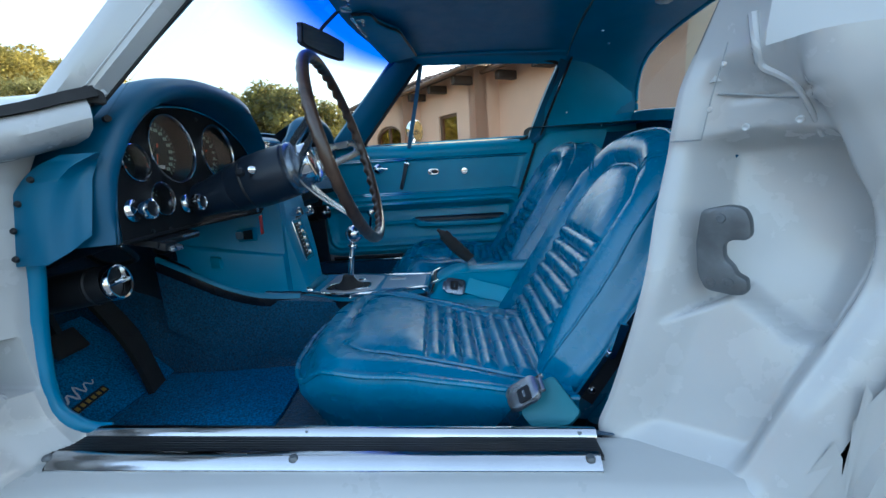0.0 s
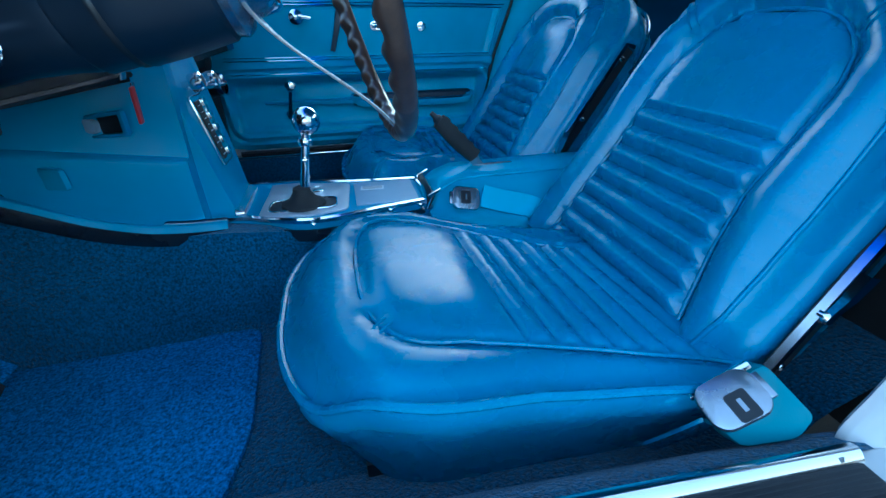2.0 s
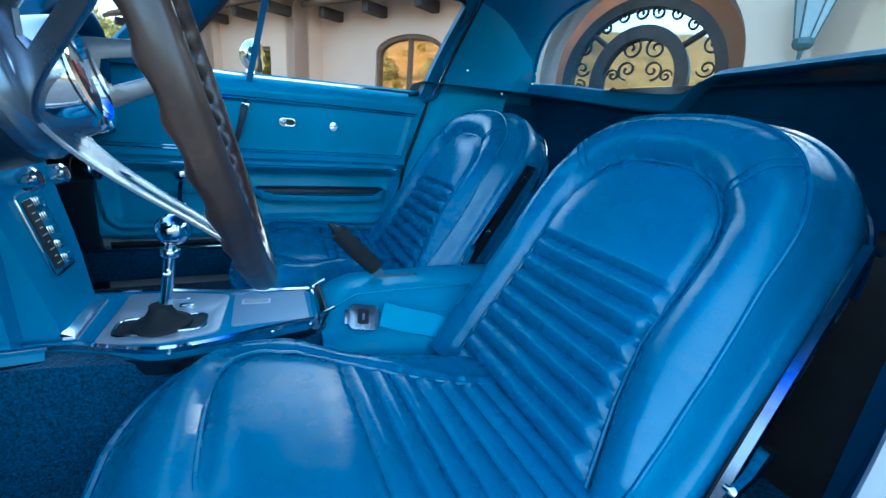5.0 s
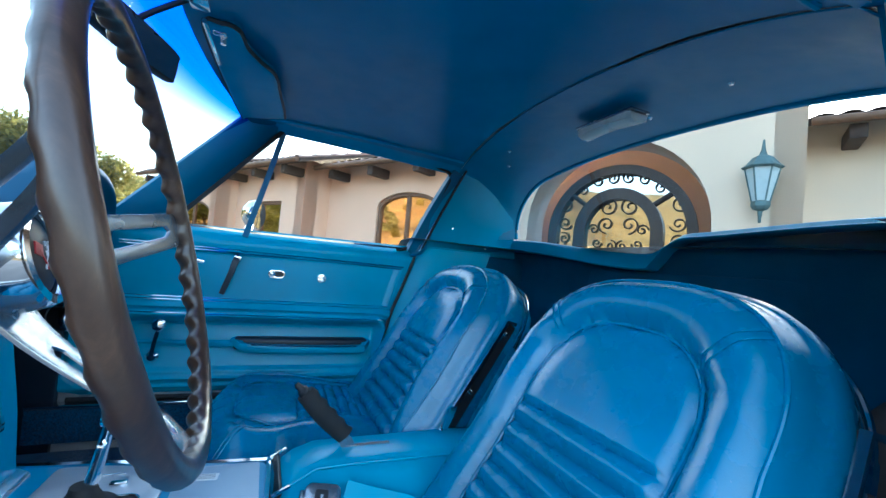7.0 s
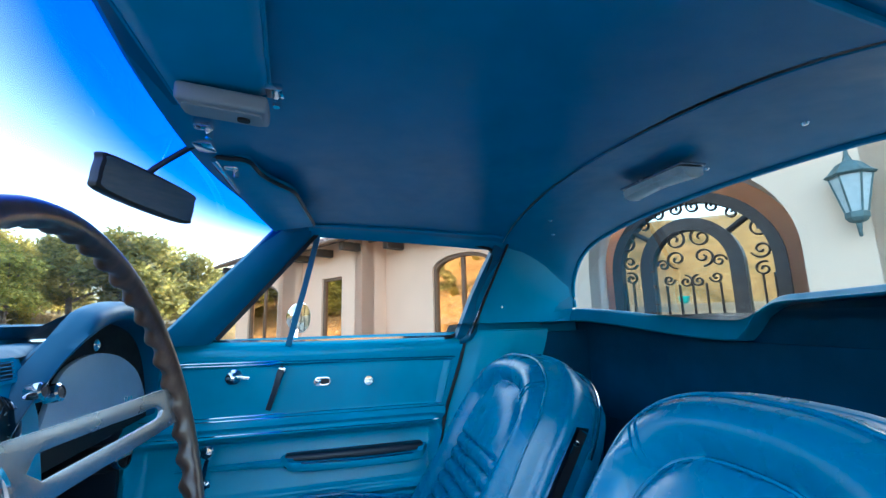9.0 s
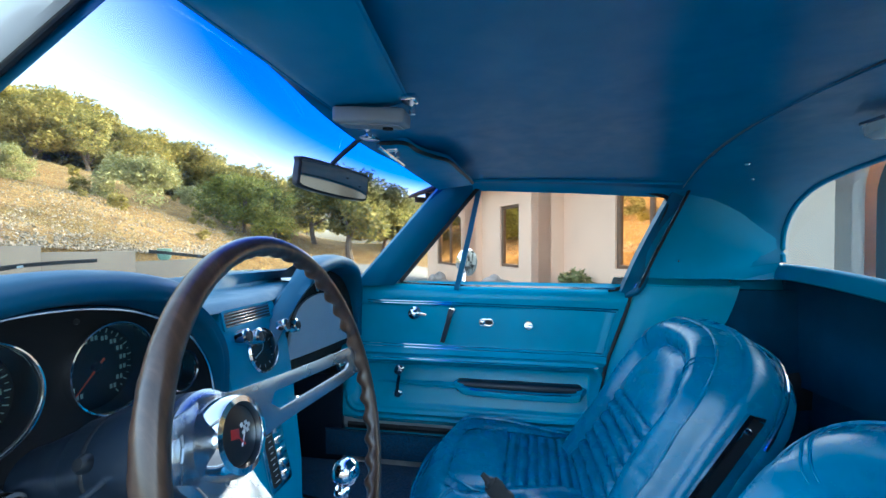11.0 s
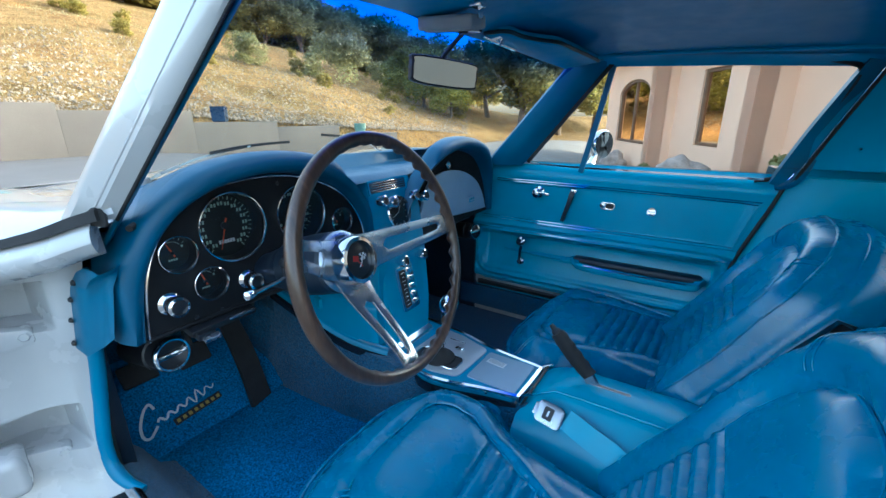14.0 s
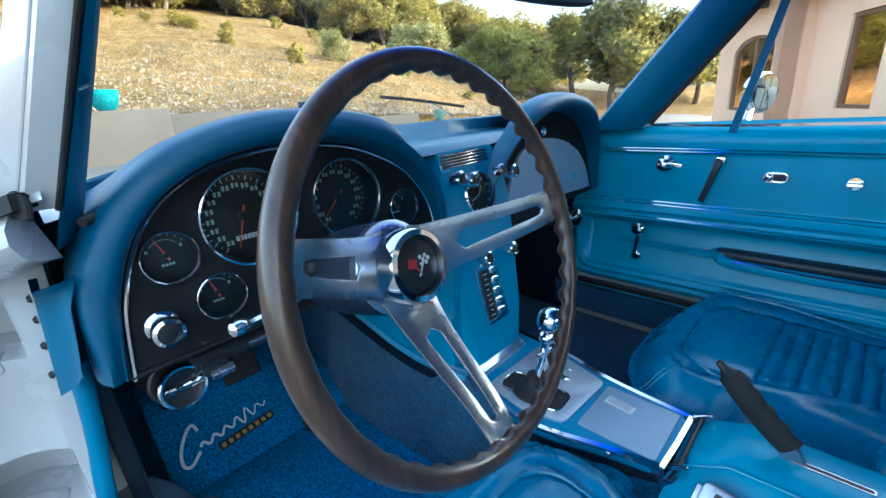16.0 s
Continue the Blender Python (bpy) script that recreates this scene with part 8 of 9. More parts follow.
def house_m(origin):
    """Local x along the wall, local y up, local z out of the wall."""
    return Matrix(((HD.x, 0, HN.x, origin.x), (HD.y, 0, HN.y, origin.y), (0, 1, 0, 0), (0, 0, 0, 1)))


def arch_pts(x0, x1, z0, zs, rise, n=16):
    """An opening with straight sides to zs and an arched head."""
    out = [(x0, z0), (x1, z0), (x1, zs)]
    for i in range(1, n):
        t = math.pi * i / n
        out.append(((x0 + x1) / 2 + (x1 - x0) / 2 * math.cos(t), zs + rise * math.sin(t)))
    return out + [(x0, zs)]


house = thing("house", (2.0, 8.0, 0.0), "single-storey peach stucco house with a clay tile roof", "house")
W_NARROW = [(-1.87, 0.38), (-0.88, 0.38), (-0.88, 2.02), (-1.87, 2.02)]
W_BIG = arch_pts(1.60, 3.28, 0.50, 1.95, 0.30)
W_LEFT = arch_pts(-2.45, -0.25, 0.30, 1.62, 0.40)
ENTRY = arch_pts(5.20, 7.74, 0.0, 1.62, 1.27, 24)
M_WOODF = surface("brown_window_frame", (0.16, 0.085, 0.045), rough=0.6, var=0.2, scale=6.0, grain=80.0, bump_s=0.3)
M_BEAM = surface("dark_timber", (0.055, 0.035, 0.025), rough=0.75, var=0.25, scale=5.0, grain=60.0, bump_s=0.4)
M_TILE = surface("weathered_clay_tile", (0.30, 0.19, 0.145), rough=0.85, var=0.35, scale=4.0, grain=60.0, bump_s=0.5, bump_d=0.004)
M_IRON = surface("dark_wrought_iron", (0.05, 0.045, 0.042), rough=0.5, metal=0.5, var=0.2, bump_s=0.2)
M_GATEPANE = surface("reflective_gate_pane", (0.66, 0.70, 0.66), rough=0.03, metal=1.0, var=0.04, scale=1.0, bump_s=0.03, grain=1.2, bump_d=0.02, rough_var=0.01)
# orange tint paints the warm reflection of the sunlit hill into the panes
M_WPANE = surface("hill_tinted_window_pane", (0.92, 0.64, 0.40), rough=0.03, metal=1.0, var=0.04, scale=1.0, bump_s=0.06, grain=1.2, bump_d=0.02, rough_var=0.01)
M_FROST = surface("frosted_lantern_glass", (0.55, 0.66, 0.66), rough=0.3, var=0.05, bump_s=0.05)
M_VERDI = surface("verdigris_metal", (0.13, 0.20, 0.20), rough=0.6, metal=0.4, var=0.25, scale=12.0, bump_s=0.3)
M_ROCK = surface("grey_boulder", (0.33, 0.26, 0.215), rough=0.9, var=0.3, scale=5.0, grain=30.0, bump_s=0.8, bump_d=0.02)
M_TEALPOT = surface("teal_glazed_pot", (0.03, 0.28, 0.30), rough=0.25, var=0.15, scale=8.0, bump_s=0.05)
M_NAVYPOT = surface("navy_glazed_pot", (0.02, 0.05, 0.11), rough=0.3, var=0.15, scale=8.0, bump_s=0.05)
M_SAGEPOT = surface("sage_glazed_pot", (0.20, 0.34, 0.27), rough=0.3, var=0.15, scale=8.0, bump_s=0.05)
M_BARK = surface("grey_brown_bark", (0.16, 0.12, 0.09), rough=0.9, var=0.3, scale=6.0, grain=40.0, bump_s=0.7, bump_d=0.02)


def leaf_mat(name, lo, hi, thin=0.45):
    m, nt, b = nodes_of(name)
    g = nt.nodes.new("ShaderNodeNewGeometry")
    o = nt.nodes.new("ShaderNodeObjectInfo")
    ad = nt.nodes.new("ShaderNodeMath")
    ad.operation = 'MULTIPLY_ADD'
    ad.inputs[1].default_value, ad.inputs[2].default_value = 0.75, 0.0
    nt.links.new(g.outputs["Random Per Island"], ad.inputs[0])
    ad2 = nt.nodes.new("ShaderNodeMath")
    ad2.operation = 'MULTIPLY_ADD'
    ad2.inputs[1].default_value = 0.25
    nt.links.new(o.outputs["Random"], ad2.inputs[0])
    nt.links.new(ad.outputs[0], ad2.inputs[2])
    r = ramp(nt, ad2.outputs[0], [(0.0, lo), (0.6, tuple((a + c) / 2 for a, c in zip(lo, hi))), (1.0, hi)])
    nt.links.new(r.outputs[0], b.inputs["Base Color"])
    b.inputs["Roughness"].default_value = 0.6
    b.inputs["Specular IOR Level"].default_value = 0.25
    tl = nt.nodes.new("ShaderNodeBsdfTranslucent")
    mx = nt.nodes.new("ShaderNodeMixShader")
    mx.inputs[0].default_value = thin
    nt.links.new(r.outputs[0], tl.inputs["Color"])
    nt.links.new(b.outputs[0], mx.inputs[1])
    nt.links.new(tl.outputs[0], mx.inputs[2])
    nt.links.new(mx.outputs[0], nt.nodes["Material Output"].inputs[0])
    return m


M_OAK = leaf_mat("oak_leaves", (0.15, 0.145, 0.04), (0.44, 0.375, 0.11), 0.6)
M_SCRUB = leaf_mat("scrub_leaves", (0.19, 0.165, 0.04), (0.47, 0.38, 0.10), 0.6)
M_PALE = leaf_mat("pale_shrub_leaves", (0.20, 0.20, 0.07), (0.45, 0.42, 0.18))
M_GREEN = leaf_mat("fresh_green_leaves", (0.15, 0.165, 0.03), (0.36, 0.33, 0.07))
M_DRY = leaf_mat("dry_grass", (0.22, 0.17, 0.07), (0.46, 0.38, 0.20))

# ---- house walls ----
WT = 0.35


def wall_piece(origin, outline, holes, mat, name="wall"):
    b = bmesh.new()
    plate(b, outline, holes, -WT, house_m(origin))
    return part(name, b, mat, house, "smooth peach stucco wall" if mat is M_STUCCO else "smooth cream stucco wall", sharp=30)


wall_piece(HB, [(-0.1, -0.6), (4.6, -0.6), (4.6, 2.95), (-0.1, 2.95)], [W_BIG], M_STUCCO)
wall_piece(HA, [(-3.0, -0.6), (0, -0.6), (0, 2.95), (-3.0, 2.95)], [W_NARROW], M_STUCCO)
wall_piece(HC, [(-3.5, -0.6), (0, -0.6), (0, 2.95), (-3.5, 2.95)], [W_LEFT], M_STUCCO)
wall_piece(HB + HN * 0.06, [(4.62, -0.6), (8.62, -0.6), (8.62, 5.4), (4.62, 5.4)], [ENTRY], M_CREAM)
wall_piece(HB - HN * 1.2, [(8.4, -0.6), (14.0, -0.6), (14.0, 3.2), (8.4, 3.2)], [], M_CREAM)
JD = Vector((HN.x, HN.y, 0))


def return_wall(origin, k, depth, z1, mat):
    """A return at right angles to the front, running back from it."""
    b = bmesh.new()
    m = house_m(origin)
    p0 = m @ Vector((k, 0, 0.0))
    pts = [(0, -0.6), (depth, -0.6), (depth, z1), (0, z1)]
    mm = Matrix(((-HN.x, 0, HD.x, p0.x), (-HN.y, 0, HD.y, p0.y), (0, 1, 0, 0), (0, 0, 0, 1)))
    plate(b, pts, [], -0.3, mm)
    part("return_wall", b, mat, house, "smooth stucco return wall")


return_wall(HA, 0.0, 1.2, 2.95, M_STUCCO)
return_wall(HC, 0.0, 1.2, 2.95, M_STUCCO)
return_wall(HB + HN * 0.06, 8.62, 2.0, 5.4, M_CREAM)
# rooms behind
for o, k0, k1, z1 in ((HB, 0.0, 14.0, 2.9), (HA, -3.2, 0.5, 2.9), (HC, -3.4, 0.3, 2.9), (HB, 4.7, 8.5, 5.35)):
    b = bmesh.new()
    m = house_m(o)
    rbox(b, (k1 - k0, z1, 5.0), m @ Matrix.Translation(((k0 + k1) / 2, z1 / 2, -3.6 - (1.2 if k1 == 14.0 else 0))), 0)
    part("core", b, M_STUCCO, house)


def roof_wing(o, k0, k1, ze, over=0.55, depth=6.6, slope=0.30):
    m = house_m(o)
    b = bmesh.new()
    n = max(2, int((k1 - k0) / 0.25))
    nr = 16
    for i in range(n):
        kc = k0 + (i + 0.5) * (k1 - k0) / n
        for r in range(nr):
            d0, d1 = over - r * (depth + over) / nr, over - (r + 1.12) * (depth + over) / nr
            j = 0.012 * noise.noise(Vector((i * 1.7, r * 2.3, k0)))
            rows = []
            for d, rr_ in ((d0, 0.118), (d1, 0.095)):
                z = ze + 0.06 + (over - d) * slope + j + (0.02 if rr_ > 0.1 else 0)
                rows.append([m @ Vector((kc + rr_ * math.cos(a), z + rr_ * 0.55 * math.sin(a), d)) for a in [math.pi * q / 6 for q in range(7)]])
            grid(b, rows)
    part("roof_tiles", b, M_TILE, house, "weathered clay barrel tiles", kind="stuff")
    b = bmesh.new()
    p = [m @ Vector(q) for q in ((k0 - 0.05, ze, over), (k1 + 0.05, ze, over), (k1 + 0.05, ze + (depth + over) * slope, -depth), (k0 - 0.05, ze + (depth + over) * slope, -depth))]
    q = [m @ Vector(q) for q in ((k0 - 0.05, ze + 0.07, over), (k1 + 0.05, ze + 0.07, over), (k1 + 0.05, ze + 0.07 + (depth + over) * slope, -depth), (k0 - 0.05, ze + 0.07 + (depth + over) * slope, -depth))]
    v = [b.verts.new(x) for x in p + q]
    for f in ((0, 1, 2, 3), (7, 6, 5, 4), (0, 4, 5, 1), (1, 5, 6, 2), (2, 6, 7, 3), (3, 7, 4, 0)):
        b.faces.new([v[k] for k in f])
    roof = part("roof", b, M_BEAM, house, "tiled roof on dark timber eaves")
    b = bmesh.new()
    tube(b, [m @ Vector((lerp(k0, k1, i / 8), ze + 0.035, over + 0.05)) for i in range(9)], 0.055, 10)
    part("gutter", b, M_WOODF, roof, "brown rain gutter")
    kk = k0 + 0.45
    while kk < k1:
        b = bmesh.new()
        rbox(b, (0.17, 0.19, over + 0.25), m @ Matrix.Translation((kk, ze - 0.10, (over - 0.25) / 2 - 0.05)), 0.02)
        part("corbel", b, M_BEAM, roof, "dark timber corbel")
        kk += 1.25


roof_wing(HB, 0.1, 4.6, 2.74)
roof_wing(HA, -3.1, 0.5, 2.74)
roof_wing(HC, -3.9, 0.2, 2.74)
roof_wing(HB - HN * 1.2, 8.7, 14.0, 3.02, over=0.6)


def inset(pts, d):
    c = Vector((sum(p[0] for p in pts) / len(pts), sum(p[1] for p in pts) / len(pts)))
    xs_, ys_ = [p[0] for p in pts], [p[1] for p in pts]
    fx, fy = 1 - 2 * d / (max(xs_) - min(xs_)), 1 - 2 * d / (max(ys_) - min(ys_))
    cy = (max(ys_) + min(ys_)) / 2
    cx = (max(xs_) + min(xs_)) / 2
    return [(cx + (p[0] - cx) * fx, cy + (p[1] - cy) * fy) for p in pts]


def window(o, outline, mullions, rails=()):
    m = house_m(o)
    b = bmesh.new()
    plate(b, inset(outline, 0.005), [inset(outline, 0.075)], 0.07, m @ Matrix.Translation((0, 0, -0.11)), bev=0.008)
    w = part("house_window", b, M_WOODF, house, "brown framed window reflecting the hillside")
    xs_, ys_ = [p[0] for p in outline], [p[1] for p in outline]
    for k in mullions:
        b = bmesh.new()
        rbox(b, (0.08, max(ys_) - min(ys_) - 0.1, 0.06), m @ Matrix.Translation((k, (max(ys_) + min(ys_)) / 2, -0.085)), 0.006)
        part("mullion", b, M_WOODF, w)
    for z in rails:
        b = bmesh.new()
        rbox(b, (max(xs_) - min(xs_) - 0.1, 0.05, 0.05), m @ Matrix.Translation(((max(xs_) + min(xs_)) / 2, z, -0.085)), 0.006)
        part("rail", b, M_WOODF, w)
    b = bmesh.new()
    plate(b, inset(outline, 0.03), [], 0.008, m @ Matrix.Translation((0, 0, -0.10)))
    part("pane", b, M_WPANE, w, "reflective pane tinted with the hill's warm reflection")


window(HA, W_NARROW, [])
window(HB, W_BIG, [2.44])
window(HC, W_LEFT, [-1.35])

# ---- arched entry ----
EM = house_m(HB + HN * 0.06)
b = bmesh.new()
rv = arch_pts(5.20, 7.74, 0.0, 1.62, 1.27, 24)
rows = [[EM @ Vector((x, z, d)) for x, z in rv[1:] + rv[:1]] for d in (0.0, -0.62)]
grid(b, rows)
part("reveal", b, M_CREAM_LIT, house, "deep stucco arch reveal")
entry = thing("entry_door", EM @ Vector((6.47, 0, -0.6)), "arched wrought iron and glass entry door", "door")


def arch_ring(x0, x1, zs, rise, d, w, t, mat, name, parent, label=""):
    b = bmesh.new()
    o = arch_pts(x0, x1, 0.0, zs, rise, 28)
    kx = w
    i = arch_pts(x0 + kx, x1 - kx, -0.02, zs, rise - kx, 28)
    i = [(x, max(z, 0.0)) for x, z in i]
    pts_o, pts_i = o[1:] + o[:1], i[1:] + i[:1]
    rows = []
    for (a, c), (e, f) in zip(pts_o, pts_i):
        rows.append([EM @ Vector((a, c, d)), EM @ Vector((a, c, d + t)), EM @ Vector((e, f, d + t)), EM @ Vector((e, f, d))])
    grid(b, rows, close_u=True)
    return part(name, b, mat, parent, label)


arch_ring(5.36, 7.56, 1.55, 1.09, -0.60, 0.14, 0.10, M_IRON, "outer_frame", entry, "dark iron arched frame")
arch_ring(5.80, 7.12, 1.55, 0.72, -0.58, 0.17, 0.10, M_IRON, "door_frame", entry, "broad dark iron door frame")
b = bmesh.new()
plate(b, inset(arch_pts(5.36, 7.56, 0.0, 1.55, 1.09, 28), 0.03), [], 0.01, EM @ Matrix.Translation((0, 0, -0.605)))
part("glass", b, M_GATEPANE, entry, "glass reflecting sky and hill")


def scroll(cx, cz, r, turns, a0, hand=1, d=-0.565, th=0.011):
    b = bmesh.new()
    pts = []
    for i in range(28):
        t = i / 27
        a = a0 + hand * 2 * math.pi * turns * t
        rr_ = r * (1 - 0.85 * t)
        pts.append(EM @ Vector((cx + rr_ * math.cos(a), cz + rr_ * math.sin(a), d)))
    tube(b, pts, th, 6, up=HN)
    part("scroll", b, M_IRON, entry)


for sx in (-1, 1):
    for cx, cz, r, a0 in ((0.17, 1.98, 0.15, 90), (0.17, 1.70, 0.14, 270), (0.36, 1.62, 0.09, 0), (0.08, 1.36, 0.09, 90), (0.30, 1.40, 0.08, 180), (0.12, 2.44, 0.10, 90), (0.36, 2.40, 0.10, 30), (0.58, 2.26, 0.10, 0), (0.86, 2.0, 0.13, 60), (0.84, 1.72, 0.12, 200), (0.84, 1.46, 0.10, 60), (0.50, 1.90, 0.0, 0)):
        if r:
            scroll(6.46 + sx * cx, cz, r, 1.4, radians(a0 if sx > 0 else 180 - a0), sx)
for k in (6.12, 6.29, 6.46, 6.63, 6.80, 5.52, 5.64, 7.28, 7.40):
    b = bmesh.new()
    tube(b, [EM @ Vector((k, 0.05, -0.565)), EM @ Vector((k, 1.32 if 5.9 < k < 7.0 else 1.40, -0.565))], 0.010, 6, up=HN)
    part("bar", b, M_IRON, entry)
for ang in (40, 140):
    b = bmesh.new()
    a = radians(ang)
    sweep(b, [EM @ Vector((6.46 + 0.66 * math.cos(a), 1.55 + 0.72 * math.sin(a), -0.56)), EM @ Vector((6.46 + 1.05 * math.cos(a), 1.55 + 1.05 * math.sin(a), -0.56))], circle(0.035, 8), up=HN)
    part("strut", b, M_IRON, entry)

# wall lantern
lan = thing("wall_lantern", EM @ Vector((8.22, 1.95, 0.0)), "verdigris wall lantern with frosted glass panels", "lantern")
LM = EM @ Matrix.Translation((8.22, 0, 0.20))
LY = Matrix(((1, 0, 0, 0), (0, 0, 1, 0), (0, -1, 0, 0), (0, 0, 0, 1)))


def lan_lathe(prof, name, mat, n=6, label=""):
    b = bmesh.new()
    lathe(b, prof, LM @ LY, n)
    part(name, b, mat, lan, label, sharp=20)


lan_lathe([(0.02, 2.28), (0.19, 2.28), (0.21, 2.30), (0.17, 2.33), (0.10, 2.42), (0.04, 2.45), (0.035, 2.47), (0.02, 2.52), (0.012, 2.62), (0.0, 2.64)], "cap", M_VERDI)
lan_lathe([(0.085, 1.90), (0.165, 2.28)], "glass", M_FROST, 6, "frosted glass panels")
lan_lathe([(0.0, 1.70), (0.02, 1.72), (0.025, 1.78), (0.07, 1.80), (0.095, 1.84), (0.095, 1.89), (0.085, 1.90)], "base", M_VERDI)
for i in range(6):
    b = bmesh.new()
    a = 2 * math.pi * i / 6
    tube(b, [LM @ LY @ Vector((0.087 * math.cos(a), 0.087 * math.sin(a), 1.90)), LM @ LY @ Vector((0.168 * math.cos(a), 0.168 * math.sin(a), 2.28))], 0.010, 6)
    part("rib", b, M_VERDI, lan)
b = bmesh.new()
tube(b, smooth_path([EM @ Vector((8.22, 1.98, 0.0)), EM @ Vector((8.22, 1.72, 0.08)), EM @ Vector((8.22, 1.66, 0.18)), EM @ Vector((8.22, 1.76, 0.2))], 5), 0.016, 8, up=HD)
part("bracket", b, M_VERDI, lan)

# ---- plants ----
def leaf_cloud(bm, centres, n_each, size, rng, squash=0.8):
    for c, r in centres:
        for _ in range(n_each):
            d = Vector((rng.gauss(0, 1), rng.gauss(0, 1), rng.gauss(0, 1))).normalized()
            p = c + Vector((d.x, d.y, d.z * squash)) * r * (0.55 + 0.5 * rng.random())
            s = size * (0.6 + 0.8 * rng.random())
            u = Vector((rng.gauss(0, 1), rng.gauss(0, 1), rng.gauss(0, 0.6))).normalized()
            w = u.cross(d + Vector((0.1, 0.2, 0.3)))
            if w.length < 1e-3:
                continue
            w.normalize()
            q = [p - u * s, p + w * s * 0.45, p + u * s, p - w * s * 0.45]
            v = [bm.verts.new(x) for x in q]
            bm.faces.new(v)


def tree(name, h, r, mat, seed, label, category, clumps=22, n_each=90, size=0.13, trunk=True, low=0.35):
    rng = random.Random(seed)
    t = thing(name, (0, 0, -200), label, category)
    base = Vector((0, 0, -200))
    centres = []
    for i in range(clumps):
        a = rng.random() * 2 * math.pi
        zz = low + (1 - low) * rng.random() ** 0.8
        rad = r * (1 - 0.55 * max(0, (zz - 0.55) / 0.45)) * rng.random() ** 0.5
        centres.append((base + Vector((rad * math.cos(a), rad * math.sin(a), h * zz * 0.93)), r * (0.26 + 0.20 * rng.random())))
    if trunk:
        b = bmesh.new()
        tops = rng.sample(centres, 6)
        fork = base + Vector((rng.uniform(-0.1, 0.1) * r, rng.uniform(-0.1, 0.1) * r, h * low * 0.8))
        tube(b, smooth_path([base + Vector((0, 0, -0.3)), base.lerp(fork, 0.5) + Vector((0.05 * r, 0, 0)), fork], 4), h * 0.035, 8, scale=lambda q: 1.3 - 0.5 * q, up=(1, 0, 0.1))
        for c, _ in tops:
            tube(b, smooth_path([fork, fork.lerp(c, 0.5) + Vector((0, 0, 0.06 * h)), c], 4), h * 0.018, 6, scale=lambda q: 1.2 - 0.9 * q, up=(1, 0.2, 0.1))
        part("trunk", b, M_BARK, t)
    b = bmesh.new()
    leaf_cloud(b, centres, n_each, size * h / 4, rng)
    part("crown", b, mat, t, "small clustered leaves", sharp=180)
    return t


oak = [tree("oak_tree", 5.0, 2.3, M_OAK, 3 + i, "dark green oak tree on the slope", "tree", 34, 250, 0.115) for i in range(2)]
scrubs = [tree("hill_tree", 4.2, 2.0, M_SCRUB, 21 + i, "olive green tree of the hillside belt", "tree", 30, 190, 0.12, low=0.2) for i in range(2)]
scrubs += [tree("hill_tree", 4.0, 2.1, M_OAK, 31, "dark green tree of the hillside belt", "tree", 30, 190, 0.12, low=0.2)]
greens = [tree("green_shrub_tree", 3.4, 1.7, M_GREEN, 41, "bright green tree at the end of the slope", "tree", 28, 200, 0.125, low=0.15)]
pales = [tree("pale_shrub", 1.9, 1.15, M_PALE, 51 + i, "pale yellow-green shrub on the dry slope", "shrub", 26, 190, 0.14, trunk=False, low=0.12) for i in range(2)]
dries = [tree("dry_shrub", 0.9, 0.6, M_SCRUB, 61, "low dry brush on the slope", "shrub", 14, 60, 0.35, trunk=False, low=0.1)]
ALL_PROTOS = oak + scrubs + greens + pales + dries


def plant(proto, az, r, scale=1.0, turn=0.0, grp="hillside trees", sink=0.1):
    a = radians(az)
    x, y = EYE0.x - r * math.sin(a), EYE0.y + r * math.cos(a)
    c = copy_thing(proto, Matrix.Translation((x, y, ground_z(x, y) - sink)) @ Euler((0, 0, turn)).to_matrix().to_4x4())
    c.scale = (scale * 1.0, scale * 1.0, scale)
    c["group"] = grp
    return c


rg_ = random.Random(5)
for az, r, sc, k in ((22.5, 24, 1.05, 0), (18.2, 26, 0.92, 1), (27.3, 27, 0.86, 0), (14.2, 30, 0.86, 1), (10, 34, 0.95, 0), (30.0, 36, 0.80, 1)):
    plant(oak[k], az, r, sc, rg_.random() * 6, "oaks beyond the drive")
for az, r, sc in ((32.5, 22, 0.75), (35.5, 23, 0.85), (38, 26, 0.8), (34, 28, 0.9)):
    plant(greens[0], az, r, sc, rg_.random() * 6, "green shrub trees")
plant(pales[0], 46.4, 20, 1.12, 1.0, "pale shrubs")
plant(pales[1], 57.0, 19, 0.62, 2.0, "pale shrubs")
plant(pales[1], 41.5, 28, 0.7, 3.0, "pale shrubs")
n_t = 0
for i in range(260):
    az = 28 + 62 * rg_.random() ** 0.9
    r = 32 + 26 * rg_.random()
    if az < 34 and rg_.random() < 0.5:
        continue
    plant(scrubs[rg_.randrange(3)], az, r, 0.6 + 0.35 * (r - 32) / 26 + 0.5 * rg_.random(), rg_.random() * 6.28, "hillside trees", 0.3)
for i in range(26):
    plant(dries[0], 30 + 50 * rg_.random(), 17 + 12 * rg_.random(), 0.3 + 0.5 * rg_.random(), rg_.random() * 6.28, "low brush", 0.05)
for p in ALL_PROTOS:
    for o in list(p.children):
        bpy.data.objects.remove(o)
    bpy.data.objects.remove(p)

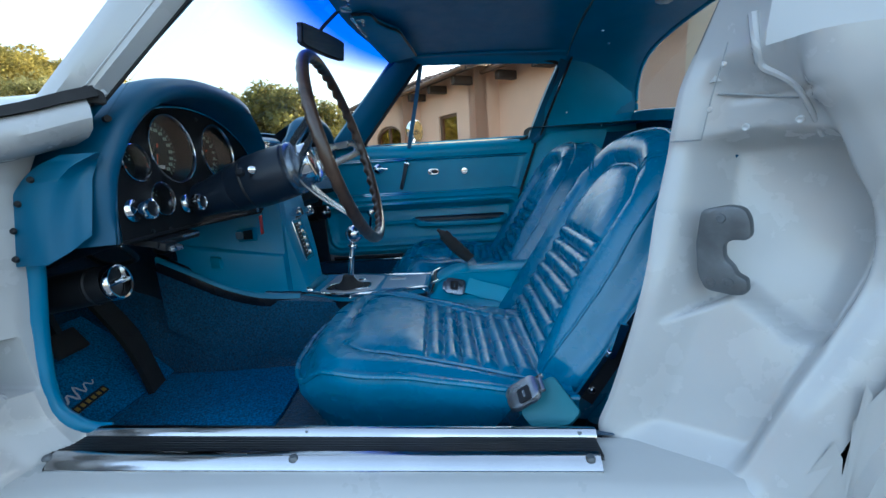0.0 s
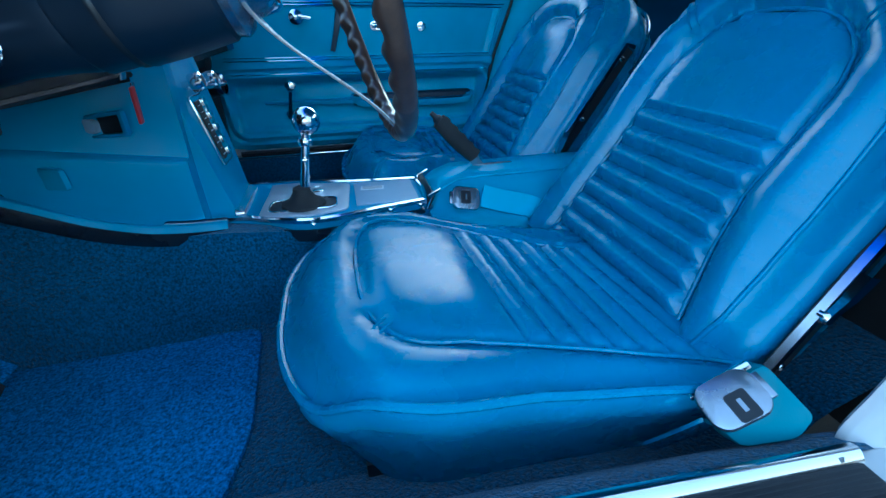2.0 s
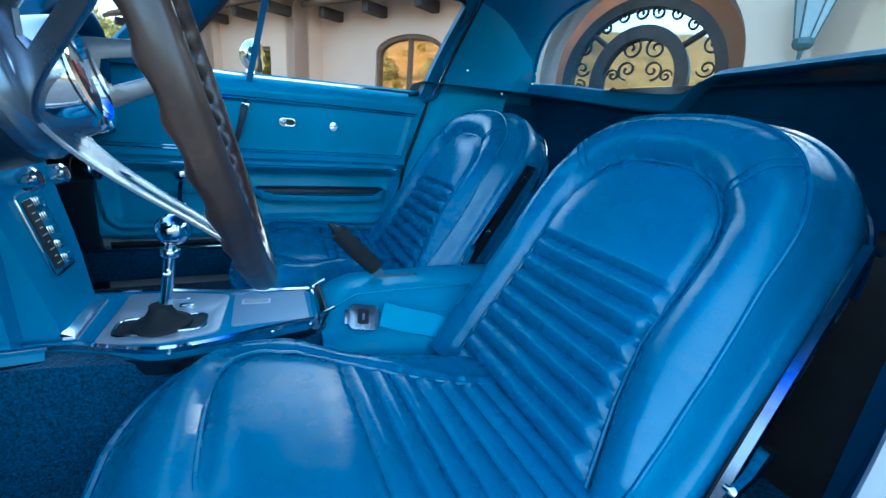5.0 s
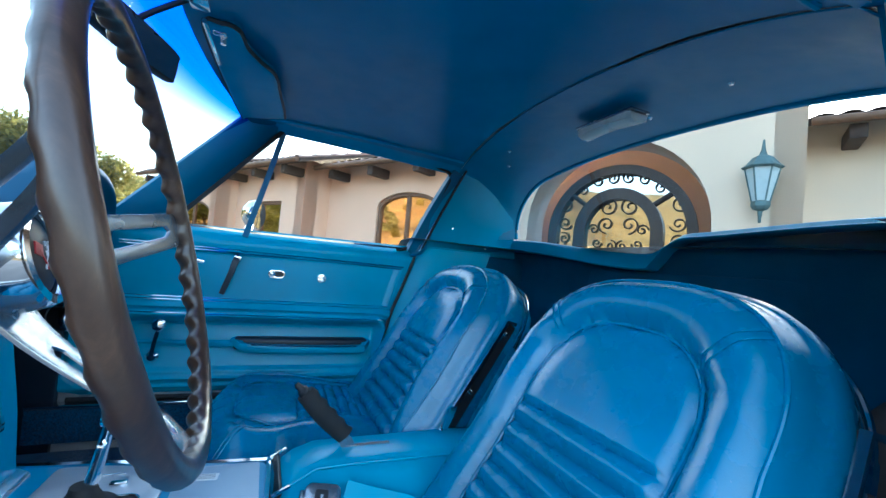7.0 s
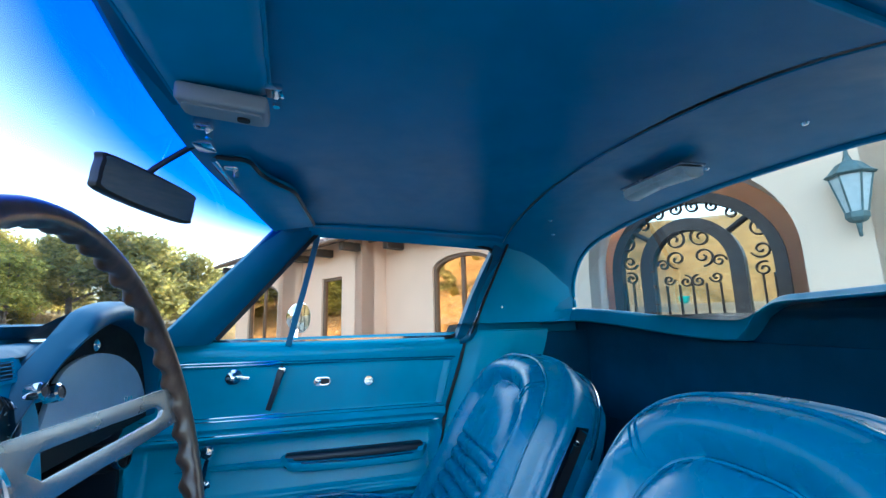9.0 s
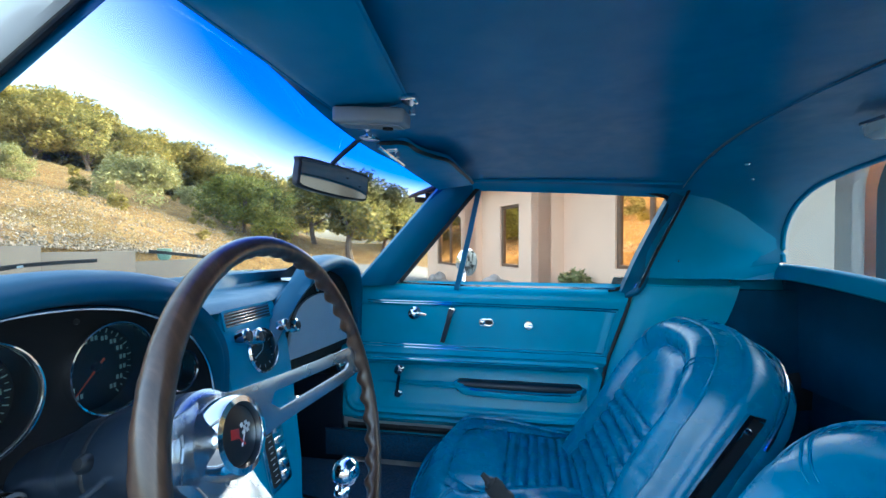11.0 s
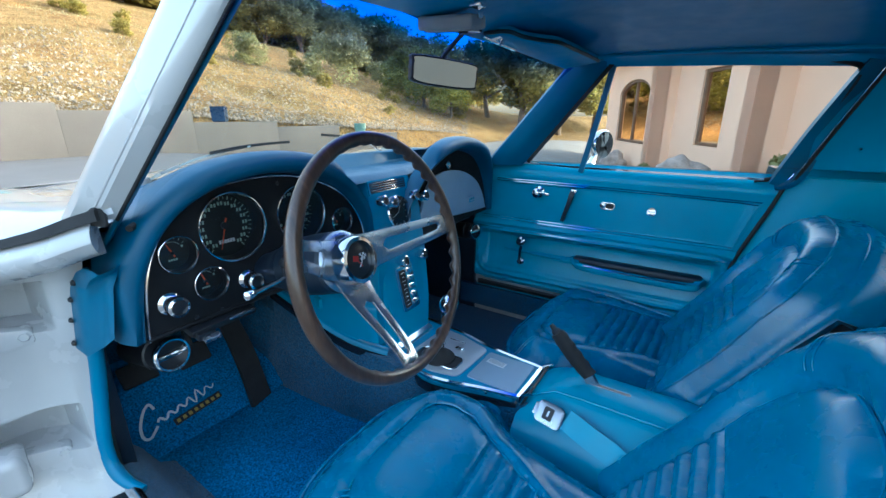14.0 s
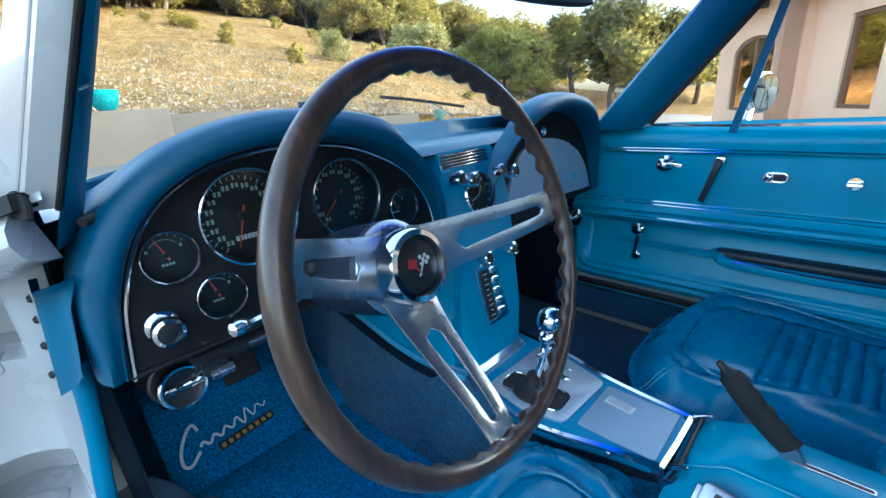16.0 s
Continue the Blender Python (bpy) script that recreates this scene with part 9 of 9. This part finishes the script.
# stones and dry tufts on the slope
b = bmesh.new()
rg_ = random.Random(11)
for i in range(15000):
    az = 30 + 60 * rg_.random()
    a = radians(az)
    r = (9.3 / max(0.45, math.sin(a))) + 9 * rg_.random() ** 2.0
    x, y = EYE0.x - r * math.sin(a), EYE0.y + r * math.cos(a)
    s = 0.014 + 0.045 * rg_.random() ** 3
    c = Vector((x, y, ground_z(x, y) + s * 0.15))
    ax = [Vector((rg_.uniform(0.6, 1.3) * s, 0, 0)), Vector((0, rg_.uniform(0.6, 1.3) * s, 0)), Vector((0, 0, rg_.uniform(0.4, 0.9) * s))]
    q = Euler((rg_.random() * 3, rg_.random() * 3, rg_.random() * 3)).to_matrix()
    v = [b.verts.new(c + q @ (sgn * ax[k])) for k in range(3) for sgn in (1, -1)]
    for f in ((0, 2, 4), (2, 1, 4), (1, 3, 4), (3, 0, 4), (2, 0, 5), (1, 2, 5), (3, 1, 5), (0, 3, 5)):
        b.faces.new([v[k] for k in f])
M_STONE = leaf_mat("pale_stones", (0.17, 0.135, 0.09), (0.36, 0.30, 0.215), 0.0)
stones = part("stones", b, M_STONE, sharp=10)
tagged(stones, "scattered pale stones on the dry slope", "stones", kind="stuff")
b = bmesh.new()
for i in range(5000):
    az = 24 + 66 * rg_.random()
    a = radians(az)
    r = (10.5 / max(0.42, math.sin(a))) + 18 * rg_.random()
    x, y = EYE0.x - r * math.sin(a), EYE0.y + r * math.cos(a)
    c = Vector((x, y, ground_z(x, y) - 0.02))
    for k in range(5):
        d = Vector((rg_.gauss(0, 0.07), rg_.gauss(0, 0.07), 0))
        hgt = 0.05 + 0.10 * rg_.random()
        w = Vector((rg_.gauss(0, 1), rg_.gauss(0, 1), 0)).normalized() * 0.009
        b.faces.new([b.verts.new(c + d - w), b.verts.new(c + d + w), b.verts.new(c + d * 2.2 + Vector((0, 0, hgt)))])
tufts = part("grass", b, M_DRY, sharp=180)
tagged(tufts, "dry straw grass tufts on the slope", "grass", kind="stuff")


# boulders and shrubs before the house, pots on the garden wall
def boulder(c, s, seed):
    b = bmesh.new()
    bmesh.ops.create_icosphere(b, subdivisions=4, radius=1)
    for v in b.verts:
        n = noise.noise(v.co * 1.3 + Vector((seed, 0, 0))) * 0.35 + noise.noise(v.co * 3.1 + Vector((0, seed, 0))) * 0.12
        v.co = Vector((v.co.x * s[0], v.co.y * s[1], v.co.z * s[2])) * (1 + n) + Vector(c)
    ob = part("boulder", b, M_ROCK, None, "", 60, at=c)
    tagged(ob, "grey weathered boulder beside the house", "boulder", "boulders")


boulder((-0.36, 8.9, -0.16), (0.50, 0.40, 0.40), 1.0)
boulder((-2.3, 12.2, -0.22), (0.35, 0.3, 0.28), 7.0)
sh = tree("garden_shrub", 1.0, 0.55, M_PALE, 77, "sage green garden shrub against the house wall", "shrub", 16, 70, 0.28, trunk=False, low=0.15)
for x, y, sc in ((1.30, 8.55, 0.85), (1.55, 8.3, 0.6), (-1.3, 10.75, 0.35)):
    c = copy_thing(sh, Matrix.Translation((x, y, house_drop(x, y))))
    c.scale = (sc, sc, sc)
for o in list(sh.children):
    bpy.data.objects.remove(o)
bpy.data.objects.remove(sh)


def pot(c, prof, mat, label, n=24):
    p = thing("garden_pot", c, label, "pot", "pots on the garden wall")
    b = bmesh.new()
    lathe(b, prof, Matrix.Translation(c), n)
    part("body", b, mat, p)
    b = bmesh.new()
    r, h = prof[-1]
    lathe(b, [(r * 0.9, h - 0.03), (0, h - 0.025)], Matrix.Translation(c), n)
    part("soil", b, M_BARK, p)


pot((-8.10, 3.92, 0.985), [(0.14, 0), (0.165, 0.02), (0.175, 0.27), (0.185, 0.285), (0.16, 0.285)], M_NAVYPOT, "square-shouldered navy glazed pot on the wall", 4)
pot((-8.10, 7.80, 0.625), [(0.08, 0), (0.13, 0.05), (0.155, 0.16), (0.15, 0.25), (0.16, 0.275), (0.14, 0.275)], M_SAGEPOT, "round sage green glazed pot on the wall")
pot((-8.10, 0.62, 1.285), [(0.10, 0), (0.15, 0.05), (0.20, 0.20), (0.215, 0.29), (0.20, 0.29)], M_TEALPOT, "flared teal glazed pot on the wall")

# passenger's outside mirror
om = thing("outside_mirror", (-0.05, 0.74, 0.89), "round chrome outside mirror on the passenger door", "wing mirror")
b = bmesh.new()
lathe(b, [(0.046, 0.0), (0.050, 0.004), (0.051, 0.012), (0.046, 0.030), (0.030, 0.046), (0.0, 0.053)], axis((-0.03, 0.785, 0.942), (-0.90, 0.43, 0)), 32)
part("shell", b, M_CHROME, om)
b = bmesh.new()
lathe(b, [(0.045, -0.001), (0.0, -0.0015)], axis((-0.03, 0.785, 0.942), (-0.90, 0.43, 0)), 28)
part("glass", b, M_MIRROR, om)
b = bmesh.new()
tube(b, smooth_path([(-0.055, 0.71, 0.868), (-0.055, 0.745, 0.89), (-0.05, 0.775, 0.91)], 4), 0.012, 10, scale=lambda t: 1.5 - 0.7 * t)
part("stalk", b, M_CHROME, om)
